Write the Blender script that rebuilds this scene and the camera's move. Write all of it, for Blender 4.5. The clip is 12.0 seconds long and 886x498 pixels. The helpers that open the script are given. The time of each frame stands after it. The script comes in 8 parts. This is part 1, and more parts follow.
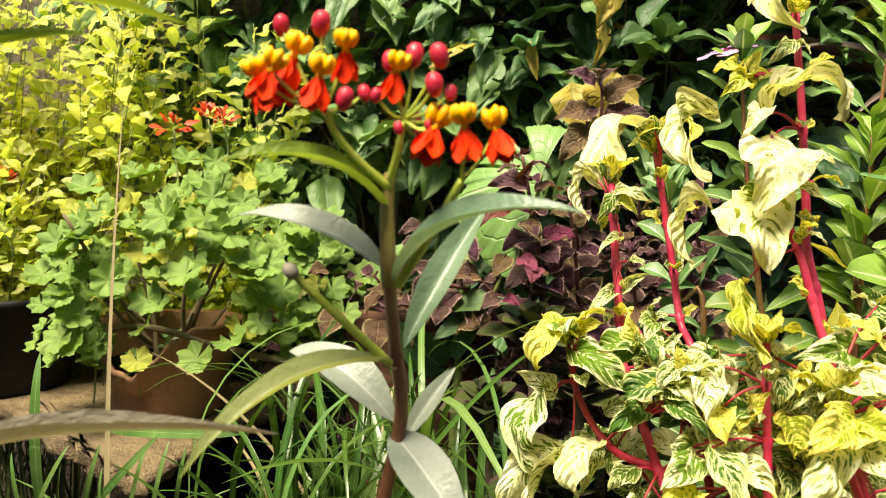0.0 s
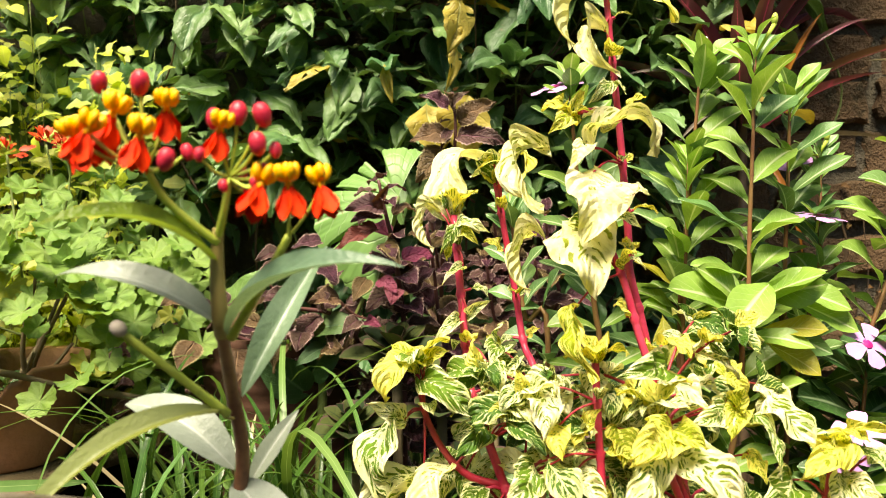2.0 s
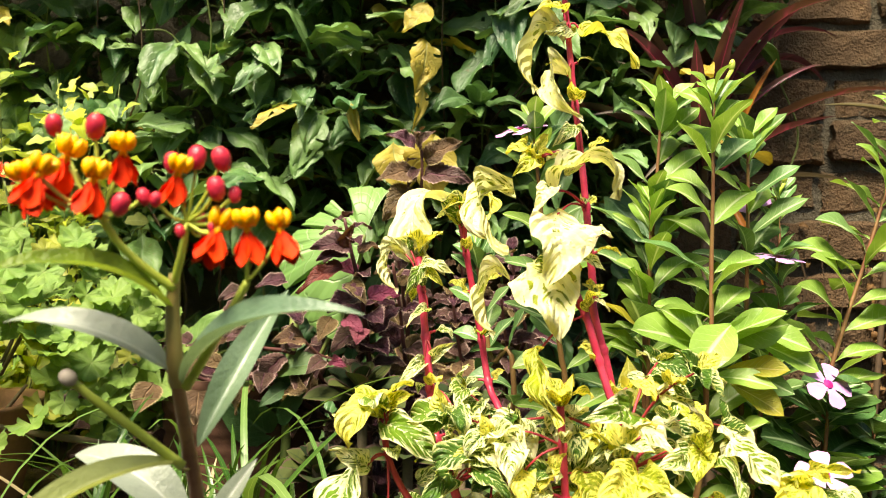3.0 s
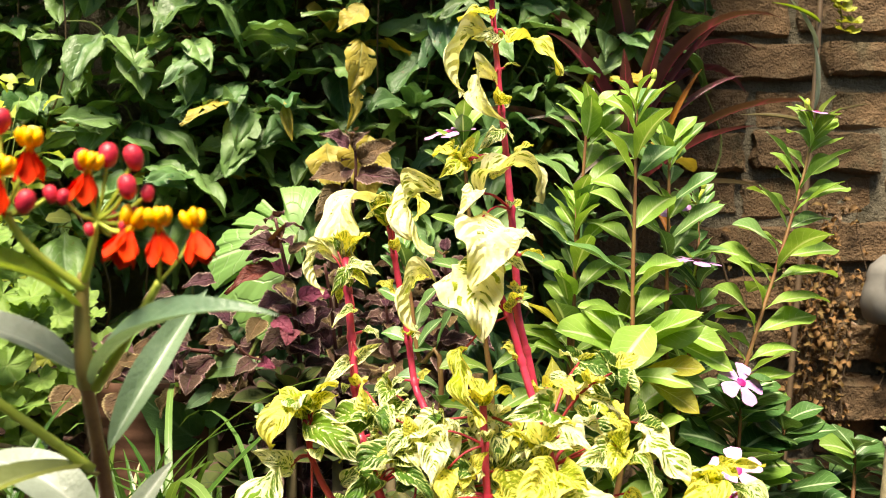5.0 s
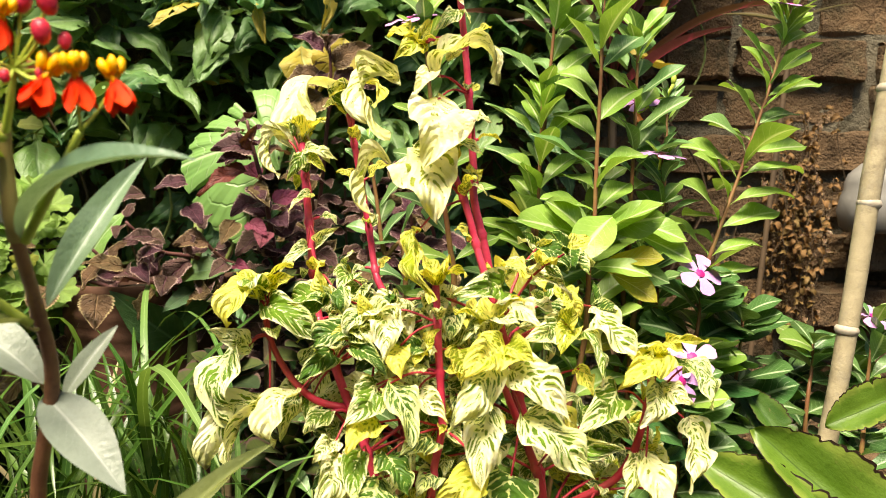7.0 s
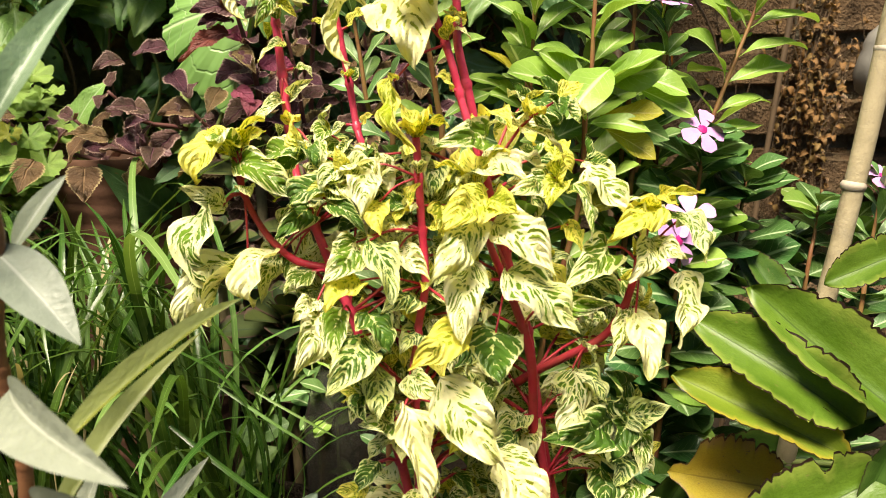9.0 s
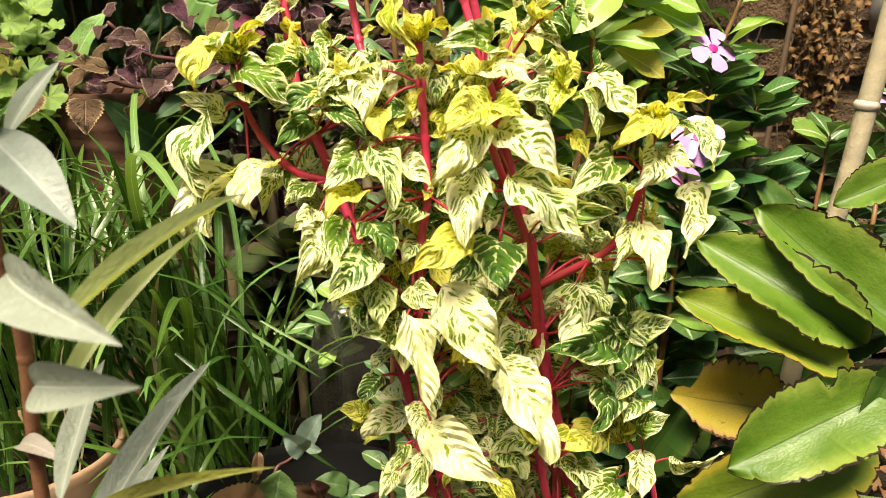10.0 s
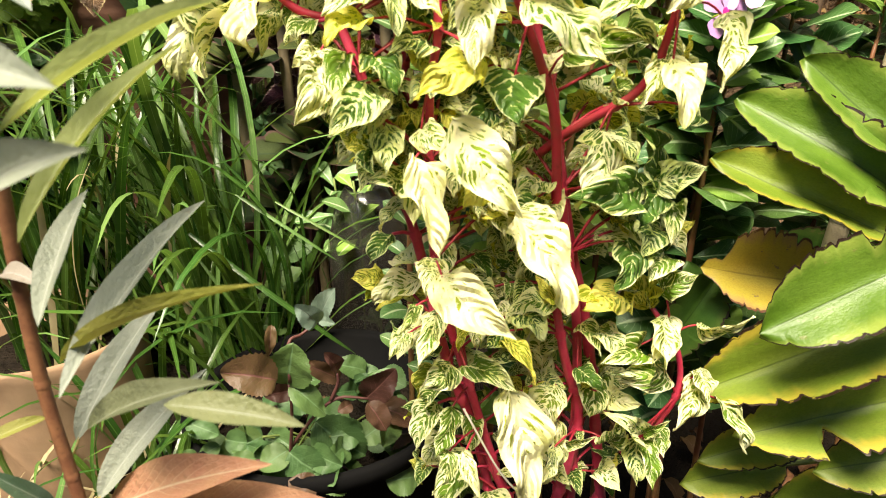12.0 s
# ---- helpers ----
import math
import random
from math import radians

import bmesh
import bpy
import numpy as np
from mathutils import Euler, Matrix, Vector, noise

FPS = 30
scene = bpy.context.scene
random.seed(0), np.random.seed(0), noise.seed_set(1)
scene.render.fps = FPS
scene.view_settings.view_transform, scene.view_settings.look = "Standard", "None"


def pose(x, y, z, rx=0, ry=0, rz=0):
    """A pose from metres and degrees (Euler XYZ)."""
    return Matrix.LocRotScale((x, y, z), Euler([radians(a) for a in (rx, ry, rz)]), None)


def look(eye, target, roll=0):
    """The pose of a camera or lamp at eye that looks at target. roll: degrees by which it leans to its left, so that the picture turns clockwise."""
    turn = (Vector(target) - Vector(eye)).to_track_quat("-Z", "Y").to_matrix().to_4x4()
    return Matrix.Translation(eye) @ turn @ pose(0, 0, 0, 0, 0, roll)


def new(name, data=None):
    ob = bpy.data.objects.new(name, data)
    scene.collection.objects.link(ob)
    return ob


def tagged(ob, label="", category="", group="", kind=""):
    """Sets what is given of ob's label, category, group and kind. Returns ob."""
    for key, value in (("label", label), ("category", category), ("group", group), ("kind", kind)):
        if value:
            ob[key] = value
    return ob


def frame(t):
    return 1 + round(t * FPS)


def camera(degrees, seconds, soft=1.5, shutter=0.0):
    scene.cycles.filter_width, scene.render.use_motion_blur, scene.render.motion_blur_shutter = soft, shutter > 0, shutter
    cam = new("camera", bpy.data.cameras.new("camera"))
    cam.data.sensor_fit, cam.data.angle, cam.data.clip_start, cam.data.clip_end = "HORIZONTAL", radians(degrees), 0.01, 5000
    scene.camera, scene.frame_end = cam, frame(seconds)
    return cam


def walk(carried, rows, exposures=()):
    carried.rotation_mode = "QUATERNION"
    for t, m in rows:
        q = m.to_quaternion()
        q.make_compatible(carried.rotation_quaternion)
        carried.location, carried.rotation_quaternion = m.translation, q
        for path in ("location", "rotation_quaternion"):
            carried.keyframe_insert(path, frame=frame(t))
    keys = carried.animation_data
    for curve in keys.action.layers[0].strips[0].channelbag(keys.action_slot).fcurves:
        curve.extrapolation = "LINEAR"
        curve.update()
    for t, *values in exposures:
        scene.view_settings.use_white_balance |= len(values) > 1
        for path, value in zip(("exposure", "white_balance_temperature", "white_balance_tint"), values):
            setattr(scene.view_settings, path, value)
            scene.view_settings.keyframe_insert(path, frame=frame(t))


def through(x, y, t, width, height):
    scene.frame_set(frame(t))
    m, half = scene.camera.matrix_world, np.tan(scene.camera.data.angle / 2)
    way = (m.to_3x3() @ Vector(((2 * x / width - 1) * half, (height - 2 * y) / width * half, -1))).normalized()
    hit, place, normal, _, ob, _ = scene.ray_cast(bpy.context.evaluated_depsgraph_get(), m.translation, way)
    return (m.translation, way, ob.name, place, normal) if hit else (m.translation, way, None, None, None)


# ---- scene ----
cam = camera(60.8, 12.0, 0.9)
cam.data.dof.use_dof, cam.data.dof.focus_distance, cam.data.dof.aperture_fstop = True, 0.55, 18.0
EXPOSURE = [(0, 1.10, 7900, 8), (3, 1.26, 7900, 8), (5, 1.30, 7850, 8), (7, 1.18, 7800, 8), (9, 1.08, 7800, 8), (11, 1.27, 7500, 9), (12, 1.38, 7500, 9)]
PATH = [
    (0, (0.002, 0.002, 0.681), (-0.179, 1.991, 0.581), 0.9),
    (0.5, (0.002, -0.003, 0.681), (-0.073, 1.993, 0.571), 1.2),
    (1, (0.007, 0.001, 0.685), (0.04, 1.998, 0.574), 1.2),
    (1.5, (0.011, -0.008, 0.69), (0.114, 1.987, 0.588), 0.3),
    (2, (0.015, -0.007, 0.693), (0.176, 1.986, 0.627), -0.7),
    (2.5, (0.015, -0.006, 0.696), (0.224, 1.983, 0.699), -0.5),
    (3, (0.017, -0.005, 0.696), (0.264, 1.98, 0.725), -0.6),
    (5, (0.023, -0.009, 0.696), (0.432, 1.949, 0.727), -0.2),
    (5.5, (0.027, -0.009, 0.695), (0.434, 1.949, 0.727), -0.1),
    (6, (0.027, -0.01, 0.686), (0.448, 1.946, 0.667), 0.0),
    (6.5, (0.032, -0.011, 0.679), (0.458, 1.94, 0.569), 0.1),
    (7, (0.042, -0.015, 0.675), (0.471, 1.93, 0.498), -0.2),
    (9, (0.059, 0.0, 0.658), (0.452, 1.9, 0.171), -1.1),
    (9.5, (0.058, -0.002, 0.644), (0.441, 1.889, 0.115), -1.2),
    (10, (0.06, -0.002, 0.634), (0.428, 1.871, 0.037), -1.1),
    (10.5, (0.059, 0.0, 0.621), (0.402, 1.871, 0.004), -1.3),
    (11, (0.062, 0.009, 0.598), (0.363, 1.84, -0.15), -1.6),
    (11.5, (0.068, 0.009, 0.596), (0.357, 1.832, -0.176), -1.8),
    (12, (0.071, 0.008, 0.587), (0.34, 1.833, -0.187), -2.0),
]
walk(cam, [(t, look(eye, target, roll)) for t, eye, target, roll in PATH], EXPOSURE)

# ---- light ----
world = bpy.data.worlds.new("sky")
scene.world = world
world.use_nodes = True
SUN_EL, SUN_AZ = 65.0, -152.0
sky = world.node_tree.nodes.new("ShaderNodeTexSky")
sky.sky_type, sky.sun_disc = "NISHITA", False
sky.sun_elevation, sky.sun_rotation = radians(SUN_EL), radians(SUN_AZ)
back = world.node_tree.nodes["Background"]
back.inputs[1].default_value = 0.05
world.node_tree.links.new(sky.outputs[0], back.inputs[0])
sun = new("sun", bpy.data.lights.new("sun", "SUN"))
sun.data.energy, sun.data.angle, sun.data.color = 5.3, radians(28), (1.0, 0.95, 0.87)
SUN_DIR = Vector((math.sin(radians(SUN_AZ)) * math.cos(radians(SUN_EL)), math.cos(radians(SUN_AZ)) * math.cos(radians(SUN_EL)), math.sin(radians(SUN_EL))))
sun.matrix_world = look(SUN_DIR * 5, (0, 0, 0))

rnd = random.Random(7)


# ---- materials ----
class Nodes:
    """A short hand for building node materials."""

    def __init__(self, name):
        self.mat = bpy.data.materials.new(name)
        self.mat.use_nodes = True
        self.tree = self.mat.node_tree
        self.out = self.tree.nodes["Material Output"]
        self.bsdf = self.tree.nodes["Principled BSDF"]

    def add(self, kind):
        return self.tree.nodes.new(kind)

    def put(self, socket, value):
        if isinstance(value, bpy.types.NodeSocket):
            self.tree.links.new(value, socket)
        else:
            socket.default_value = value

    def math(self, op, a, b=0.0, c=0.0):
        n = self.add("ShaderNodeMath")
        n.operation = op
        for s, v in zip(n.inputs, (a, b, c)):
            self.put(s, v)
        return n.outputs[0]

    def mix(self, fac, a, b, blend="MIX"):
        n = self.add("ShaderNodeMix")
        n.data_type, n.blend_type = "RGBA", blend
        self.put(n.inputs[0], fac)
        for s, v in ((n.inputs[6], a), (n.inputs[7], b)):
            self.put(s, v if isinstance(v, bpy.types.NodeSocket) else (*v, 1))
        return n.outputs[2]

    def step(self, x, lo, hi):
        n = self.add("ShaderNodeMapRange")
        n.interpolation_type = "SMOOTHSTEP"
        self.put(n.inputs[0], x)
        self.put(n.inputs[1], lo)
        self.put(n.inputs[2], hi)
        return n.outputs[0]

    def noise(self, scale, detail=3.0, coords=None, rough=0.6):
        n = self.add("ShaderNodeTexNoise")
        n.inputs["Scale"].default_value, n.inputs["Detail"].default_value, n.inputs["Roughness"].default_value = scale, detail, rough
        if coords is not None:
            self.tree.links.new(coords, n.inputs["Vector"])
        return n.outputs[0]

    def coords(self, which="Object"):
        return self.add("ShaderNodeTexCoord").outputs[which]

    def random(self):
        return self.add("ShaderNodeObjectInfo").outputs["Random"]

    def bump(self, height, strength=0.3, distance=0.002):
        n = self.add("ShaderNodeBump")
        n.inputs["Strength"].default_value, n.inputs["Distance"].default_value = strength, distance
        self.put(n.inputs["Height"], height)
        self.tree.links.new(n.outputs[0], self.bsdf.inputs["Normal"])
        return n.outputs[0]

    def uv(self):
        """Across the leaf from the midrib (0) to the margin (1), along it (0 to 1)."""
        s = self.add("ShaderNodeSeparateXYZ")
        self.tree.links.new(self.coords("UV"), s.inputs[0])
        side = self.math("ABSOLUTE", self.math("MULTIPLY_ADD", s.outputs[0], 2.0, -1.0))
        return side, s.outputs[1]

    def shifted(self):
        """Object coordinates moved by each object's own chance, so that no two copies share a stain."""
        n = self.add("ShaderNodeVectorMath")
        n.operation = "ADD"
        self.tree.links.new(self.coords("Object"), n.inputs[0])
        c = self.add("ShaderNodeCombineXYZ")
        r = self.random()
        self.tree.links.new(self.math("MULTIPLY", r, 37.0), c.inputs[0])
        self.tree.links.new(self.math("MULTIPLY", r, 91.0), c.inputs[1])
        self.tree.links.new(c.outputs[0], n.inputs[1])
        return n.outputs[0]

    def leaf(self, color, rough=0.42, through=0.3, spec=0.45, normal=None):
        """A thin leaf: gloss on top, part of the light passing through."""
        self.put(self.bsdf.inputs["Base Color"], color if isinstance(color, bpy.types.NodeSocket) else (*color, 1))
        self.put(self.bsdf.inputs["Roughness"], rough)
        self.bsdf.inputs["Specular IOR Level"].default_value = spec
        t = self.add("ShaderNodeBsdfTranslucent")
        warm = self.mix(1.0, color, (1.15, 1.1, 0.6), "MULTIPLY")
        self.put(t.inputs[0], warm)
        m = self.add("ShaderNodeMixShader")
        m.inputs[0].default_value = through
        self.tree.links.new(self.bsdf.outputs[0], m.inputs[1])
        self.tree.links.new(t.outputs[0], m.inputs[2])
        self.tree.links.new(m.outputs[0], self.out.inputs[0])
        return self.mat

    def solid(self, color, rough=0.6, metal=0.0, spec=0.5):
        self.put(self.bsdf.inputs["Base Color"], color if isinstance(color, bpy.types.NodeSocket) else (*color, 1))
        self.put(self.bsdf.inputs["Roughness"], rough)
        self.bsdf.inputs["Metallic"].default_value = metal
        self.bsdf.inputs["Specular IOR Level"].default_value = spec
        return self.mat


def veined(name, dark, light, vein, veins=7, slope=0.45, vein_width=0.12, rough=0.4, through=0.28, margin=None, spots=0.0, spec=0.45, mid_width=0.05, relief=0.35, rim_at=0.86):
    """Plain leaf with a pale midrib and side veins, mottled; margin: a rim of another colour."""
    n = Nodes(name)
    side, along = n.uv()
    c = n.shifted()
    blotch = n.step(n.noise(2.2, 3, c), 0.35, 0.68)
    col = n.mix(blotch, dark, light)
    col = n.mix(n.math("MULTIPLY", n.random(), 0.45), col, n.mix(0.5, light, (0.28, 0.30, 0.05)))
    fine = n.noise(26, 2, c)
    col = n.mix(n.math("MULTIPLY", fine, 0.35), col, n.mix(0.6, dark, (0.02, 0.03, 0.01)))
    wob = n.math("MULTIPLY_ADD", n.noise(5, 2, c), 0.12, along)
    s = n.math("FRACT", n.math("MULTIPLY", n.math("SUBTRACT", wob, n.math("MULTIPLY", side, slope / 2)), float(veins)))
    d = n.math("ABSOLUTE", n.math("SUBTRACT", s, 0.5))
    fade = n.math("SUBTRACT", 1.0, n.math("MULTIPLY", side, 0.9))
    lateral = n.math("MULTIPLY", n.math("SUBTRACT", 1.0, n.step(d, 0.0, vein_width)), n.math("MULTIPLY", fade, 0.55))
    mid = n.math("SUBTRACT", 1.0, n.step(side, mid_width * 0.4, mid_width * 1.6))
    mask = n.math("MAXIMUM", lateral, mid)
    col = n.mix(mask, col, vein)
    if margin is not None:
        rim = n.step(n.math("MULTIPLY_ADD", n.noise(9, 2, c), 0.2, side), rim_at, rim_at + 0.16)
        col = n.mix(rim, col, margin)
    if spots:
        hole = n.step(n.noise(11, 3, c), 0.66, 0.72)
        col = n.mix(n.math("MULTIPLY", hole, spots), col, (0.22, 0.13, 0.05))
    h = n.math("SUBTRACT", n.math("MULTIPLY", fine, 0.25), n.math("MULTIPLY", mask, 1.0))
    n.bump(h, relief, 0.02)
    return n.leaf(col, n.math("MULTIPLY_ADD", n.noise(8, 2, c), 0.2, rough - 0.1), through, spec)


def netted(name, cream, green, level, veins=6.0, through=0.3, deep=None, patchy=1.0, grain=0.4, net=0.25, cells=15.0, strong=1.05, tip_pale=0.7):
    """Leaf with cream veins and margin, and broken green patches between them. level: how much green is left."""
    n = Nodes(name)
    side, along = n.uv()
    c = n.shifted()
    big = n.noise(2.6, 2, c)
    wob = n.math("MULTIPLY_ADD", n.noise(3.5, 2, c), 0.14, along)
    wob = n.math("MULTIPLY_ADD", n.noise(12, 2, c), 0.05, wob)
    curve = n.math("MULTIPLY", n.math("POWER", side, 1.2), 0.36)
    s = n.math("FRACT", n.math("MULTIPLY", n.math("SUBTRACT", wob, curve), veins))
    d = n.math("MULTIPLY", n.math("ABSOLUTE", n.math("SUBTRACT", s, 0.5)), 2.0)
    d = n.math("POWER", d, 0.6)
    rim = n.math("MULTIPLY", n.math("POWER", side, 6.0), 1.0)
    tip = n.math("MULTIPLY", n.step(n.math("MULTIPLY_ADD", big, 0.5, along), 0.7, 1.25), n.math("MULTIPLY_ADD", n.random(), -0.5, tip_pale))
    rim = n.math("ADD", rim, tip)
    broad = n.math("MULTIPLY_ADD", along, 0.16, side)
    core = n.math("MULTIPLY", n.math("SUBTRACT", 1.0, n.step(broad, 0.04, 0.16)), 0.6)
    own = n.math("MULTIPLY_ADD", n.random(), 0.44, level - 0.22)
    cell = n.add("ShaderNodeTexVoronoi")
    cell.feature = "DISTANCE_TO_EDGE"
    cell.inputs["Scale"].default_value = 1.0
    place = n.add("ShaderNodeCombineXYZ")
    split = n.add("ShaderNodeSeparateXYZ")
    n.tree.links.new(c, split.inputs[0])
    n.put(place.inputs[0], n.math("MULTIPLY", split.outputs[0], cells * 0.52))
    n.put(place.inputs[1], n.math("ADD", n.math("MULTIPLY", n.math("SUBTRACT", wob, curve), cells * 0.88), n.math("MULTIPLY", n.random(), 40.0)))
    n.tree.links.new(place.outputs[0], cell.inputs["Vector"])
    island = n.step(cell.outputs["Distance"], 0.0, 0.30)
    both = n.math("ADD", n.math("MULTIPLY", d, strong * (1 - net)), n.math("MULTIPLY", island, strong * net))
    v = n.math("SUBTRACT", n.math("ADD", both, own), n.math("ADD", rim, core))
    v = n.math("ADD", v, n.math("MULTIPLY_ADD", big, patchy, -patchy / 2))
    v = n.math("ADD", v, n.math("MULTIPLY_ADD", n.noise(24, 3, c), grain, -grain / 2))
    mask = n.step(v, 0.45, 0.60)
    tone = n.mix(n.step(n.noise(5, 2, c), 0.3, 0.7), green, deep or tuple(g * 0.66 for g in green))
    pale = n.mix(n.step(n.noise(3.3, 3, c), 0.35, 0.75), cream, tuple(v * f for v, f in zip(cream, (0.88, 0.93, 0.55))))
    col = n.mix(mask, pale, tone)
    brown = n.step(n.noise(7, 4, c), 0.68, 0.74)
    col = n.mix(n.math("MULTIPLY", brown, n.step(side, 0.6, 1.0)), col, (0.33, 0.17, 0.06))
    n.bump(n.math("ADD", n.math("MULTIPLY", mask, 0.8), n.math("ADD", n.math("MULTIPLY", d, 0.8), n.math("MULTIPLY", n.noise(40, 2, c), 0.3))), 0.4, 0.02)
    return n.leaf(col, 0.45, through, 0.4)


def fleshy(name, dark, light, rim_col, rim_tint, through=0.25, spots=0.3):
    """Thick smooth leaf: two greens, a shallow midrib, a thin dark broken edge and scars."""
    n = Nodes(name)
    side, along = n.uv()
    c = n.shifted()
    col = n.mix(n.step(n.noise(1.7, 4, c), 0.3, 0.7), dark, light)
    col = n.mix(n.math("MULTIPLY", n.step(n.noise(60, 3, c), 0.4, 0.7), 0.25), col, tuple(v * 0.5 for v in dark))
    col = n.mix(n.math("MULTIPLY", n.step(n.math("MULTIPLY_ADD", n.noise(3, 3, c), 0.8, side), 1.0, 1.45), 0.85), col, rim_tint)
    mid = n.math("SUBTRACT", 1.0, n.step(side, 0.008, 0.035))
    col = n.mix(n.math("MULTIPLY", mid, 0.6), col, tuple(v * 0.45 for v in dark))
    col = n.mix(n.math("MULTIPLY", n.step(n.noise(9, 4, c), 0.66, 0.70), spots), col, (0.24, 0.17, 0.08))
    edge = n.math("MULTIPLY", n.step(n.math("MULTIPLY_ADD", n.noise(26, 2, c), 0.07, side), 0.955, 0.985), n.step(n.noise(18, 2, c), 0.30, 0.42))
    col = n.mix(edge, col, rim_col)
    h = n.math("SUBTRACT", n.math("ADD", n.math("MULTIPLY", n.noise(55, 3, c), 0.25), n.math("MULTIPLY", n.noise(7, 3, c), 0.8)), mid)
    n.bump(h, 0.12, 0.02)
    return n.leaf(col, n.math("MULTIPLY_ADD", n.noise(8, 2, c), 0.25, 0.30), through, 0.45)


def stemmy(name, a, b, rough=0.45, scale=60.0, spec=0.4):
    n = Nodes(name)
    c = n.coords("Object")
    col = n.mix(n.step(n.noise(scale, 3, c), 0.3, 0.7), a, b)
    col = n.mix(n.math("MULTIPLY", n.step(n.noise(scale * 6, 2, c), 0.55, 0.75), 0.4), col, tuple(v * 0.5 for v in a))
    n.bump(n.noise(scale * 5, 3, c), 0.3, 0.001)
    return n.solid(col, rough, 0, spec)


def mineral(name, a, b, stain, scale=14.0, rough=0.85, relief=0.6, distance=0.004, vary=0.5, smear=None):
    """Clay, brick, stone or soil: two tones, stains, grit, and a tone for each object."""
    n = Nodes(name)
    c = n.shifted()
    col = n.mix(n.step(n.noise(scale, 4, c), 0.3, 0.7), a, b)
    col = n.mix(n.math("MULTIPLY", n.random(), vary), col, tuple(v * 0.6 for v in b))
    col = n.mix(n.step(n.noise(scale * 0.4, 5, c, 0.7), 0.52, 0.72), col, stain)
    if smear is not None:
        col = n.mix(n.math("MULTIPLY", n.step(n.noise(scale * 0.7, 6, c, 0.75), 0.50, 0.66), 0.5), col, smear)
    grit = n.noise(scale * 14, 3, c)
    col = n.mix(n.math("MULTIPLY", grit, 0.4), col, tuple(v * 0.4 for v in a))
    n.bump(n.math("ADD", grit, n.math("MULTIPLY", n.noise(scale * 2, 4, c), 2.0)), relief, distance)
    return n.solid(col, rough, 0, 0.25)


M = {}
M["ir_pale"] = netted("iresine_pale", (0.91, 0.88, 0.58), (0.20, 0.30, 0.02), -0.06, patchy=0.9, grain=0.6, net=0.75, strong=1.1, veins=7.0, tip_pale=0.8)
M["ir_cream"] = netted("iresine_cream", (0.91, 0.87, 0.54), (0.33, 0.40, 0.03), -0.30, patchy=1.0, grain=0.8, net=0.85, veins=7.0, tip_pale=1.0)
M["ir_mid"] = netted("iresine_netted", (0.88, 0.87, 0.54), (0.135, 0.26, 0.018), 0.20, patchy=0.7, net=0.65, veins=7.0, grain=0.5, tip_pale=0.65)
M["ir_green"] = netted("iresine_green", (0.76, 0.80, 0.42), (0.075, 0.18, 0.02), 0.24, patchy=0.4, grain=0.4, net=0.5, veins=7.5, cells=16.0, tip_pale=0.35)
M["ir_yellow"] = netted("iresine_young", (0.90, 0.82, 0.20), (0.34, 0.42, 0.022), 0.06, through=0.34, patchy=0.7, net=0.7, veins=7.0, tip_pale=0.6)
M["ir_stem"] = stemmy("iresine_stem", (0.62, 0.055, 0.115), (0.48, 0.022, 0.065), 0.34, 60, 0.5)
M["ir_old_stem"] = stemmy("iresine_branch", (0.36, 0.045, 0.05), (0.44, 0.02, 0.05), 0.45, 40)
M["mw_leaf"] = veined("milkweed_leaf", (0.13, 0.23, 0.14), (0.20, 0.31, 0.22), (0.34, 0.44, 0.34), 12, 0.5, 0.05, 0.34, 0.25, relief=0.15, spec=0.6)
M["mw_pale"] = veined("milkweed_leaf_under", (0.31, 0.37, 0.32), (0.39, 0.45, 0.40), (0.48, 0.52, 0.46), 12, 0.5, 0.05, 0.42, 0.2, relief=0.15, spec=0.6)
M["mw_silver"] = veined("milkweed_leaf_silver", (0.27, 0.30, 0.25), (0.36, 0.39, 0.34), (0.40, 0.42, 0.36), 12, 0.5, 0.05, 0.5, 0.2, relief=0.3, spec=0.28, spots=0.15)
M["mw_grey"] = veined("milkweed_leaf_grey", (0.125, 0.14, 0.08), (0.18, 0.195, 0.115), (0.28, 0.30, 0.21), 12, 0.5, 0.05, 0.48, 0.2, relief=0.3, spec=0.35, spots=0.25)
M["mw_sage"] = veined("milkweed_leaf_sage", (0.34, 0.40, 0.15), (0.42, 0.48, 0.21), (0.52, 0.56, 0.32), 12, 0.5, 0.05, 0.42, 0.45, relief=0.2, spots=0.2)
M["mw_top"] = veined("milkweed_leaf_young", (0.20, 0.32, 0.03), (0.28, 0.40, 0.05), (0.36, 0.46, 0.12), 12, 0.5, 0.05, 0.4, 0.45)
M["mw_yellow"] = veined("milkweed_leaf_yellowing", (0.26, 0.27, 0.05), (0.34, 0.32, 0.09), (0.42, 0.42, 0.2), 12, 0.5, 0.1, 0.5, 0.25, spots=0.5)
M["mw_dry"] = veined("milkweed_leaf_dry", (0.34, 0.29, 0.26), (0.43, 0.37, 0.34), (0.45, 0.4, 0.36), 12, 0.5, 0.1, 0.6, 0.2, spots=0.7)
M["mw_red"] = veined("milkweed_leaf_reddened", (0.50, 0.20, 0.14), (0.58, 0.33, 0.20), (0.62, 0.45, 0.3), 12, 0.5, 0.1, 0.5, 0.25, spots=0.4)
M["mw_stem"] = stemmy("milkweed_stem", (0.17, 0.068, 0.036), (0.25, 0.115, 0.055), 0.5, 90)
M["mw_olive"] = stemmy("milkweed_stem_top", (0.30, 0.22, 0.07), (0.33, 0.30, 0.09), 0.5, 40)
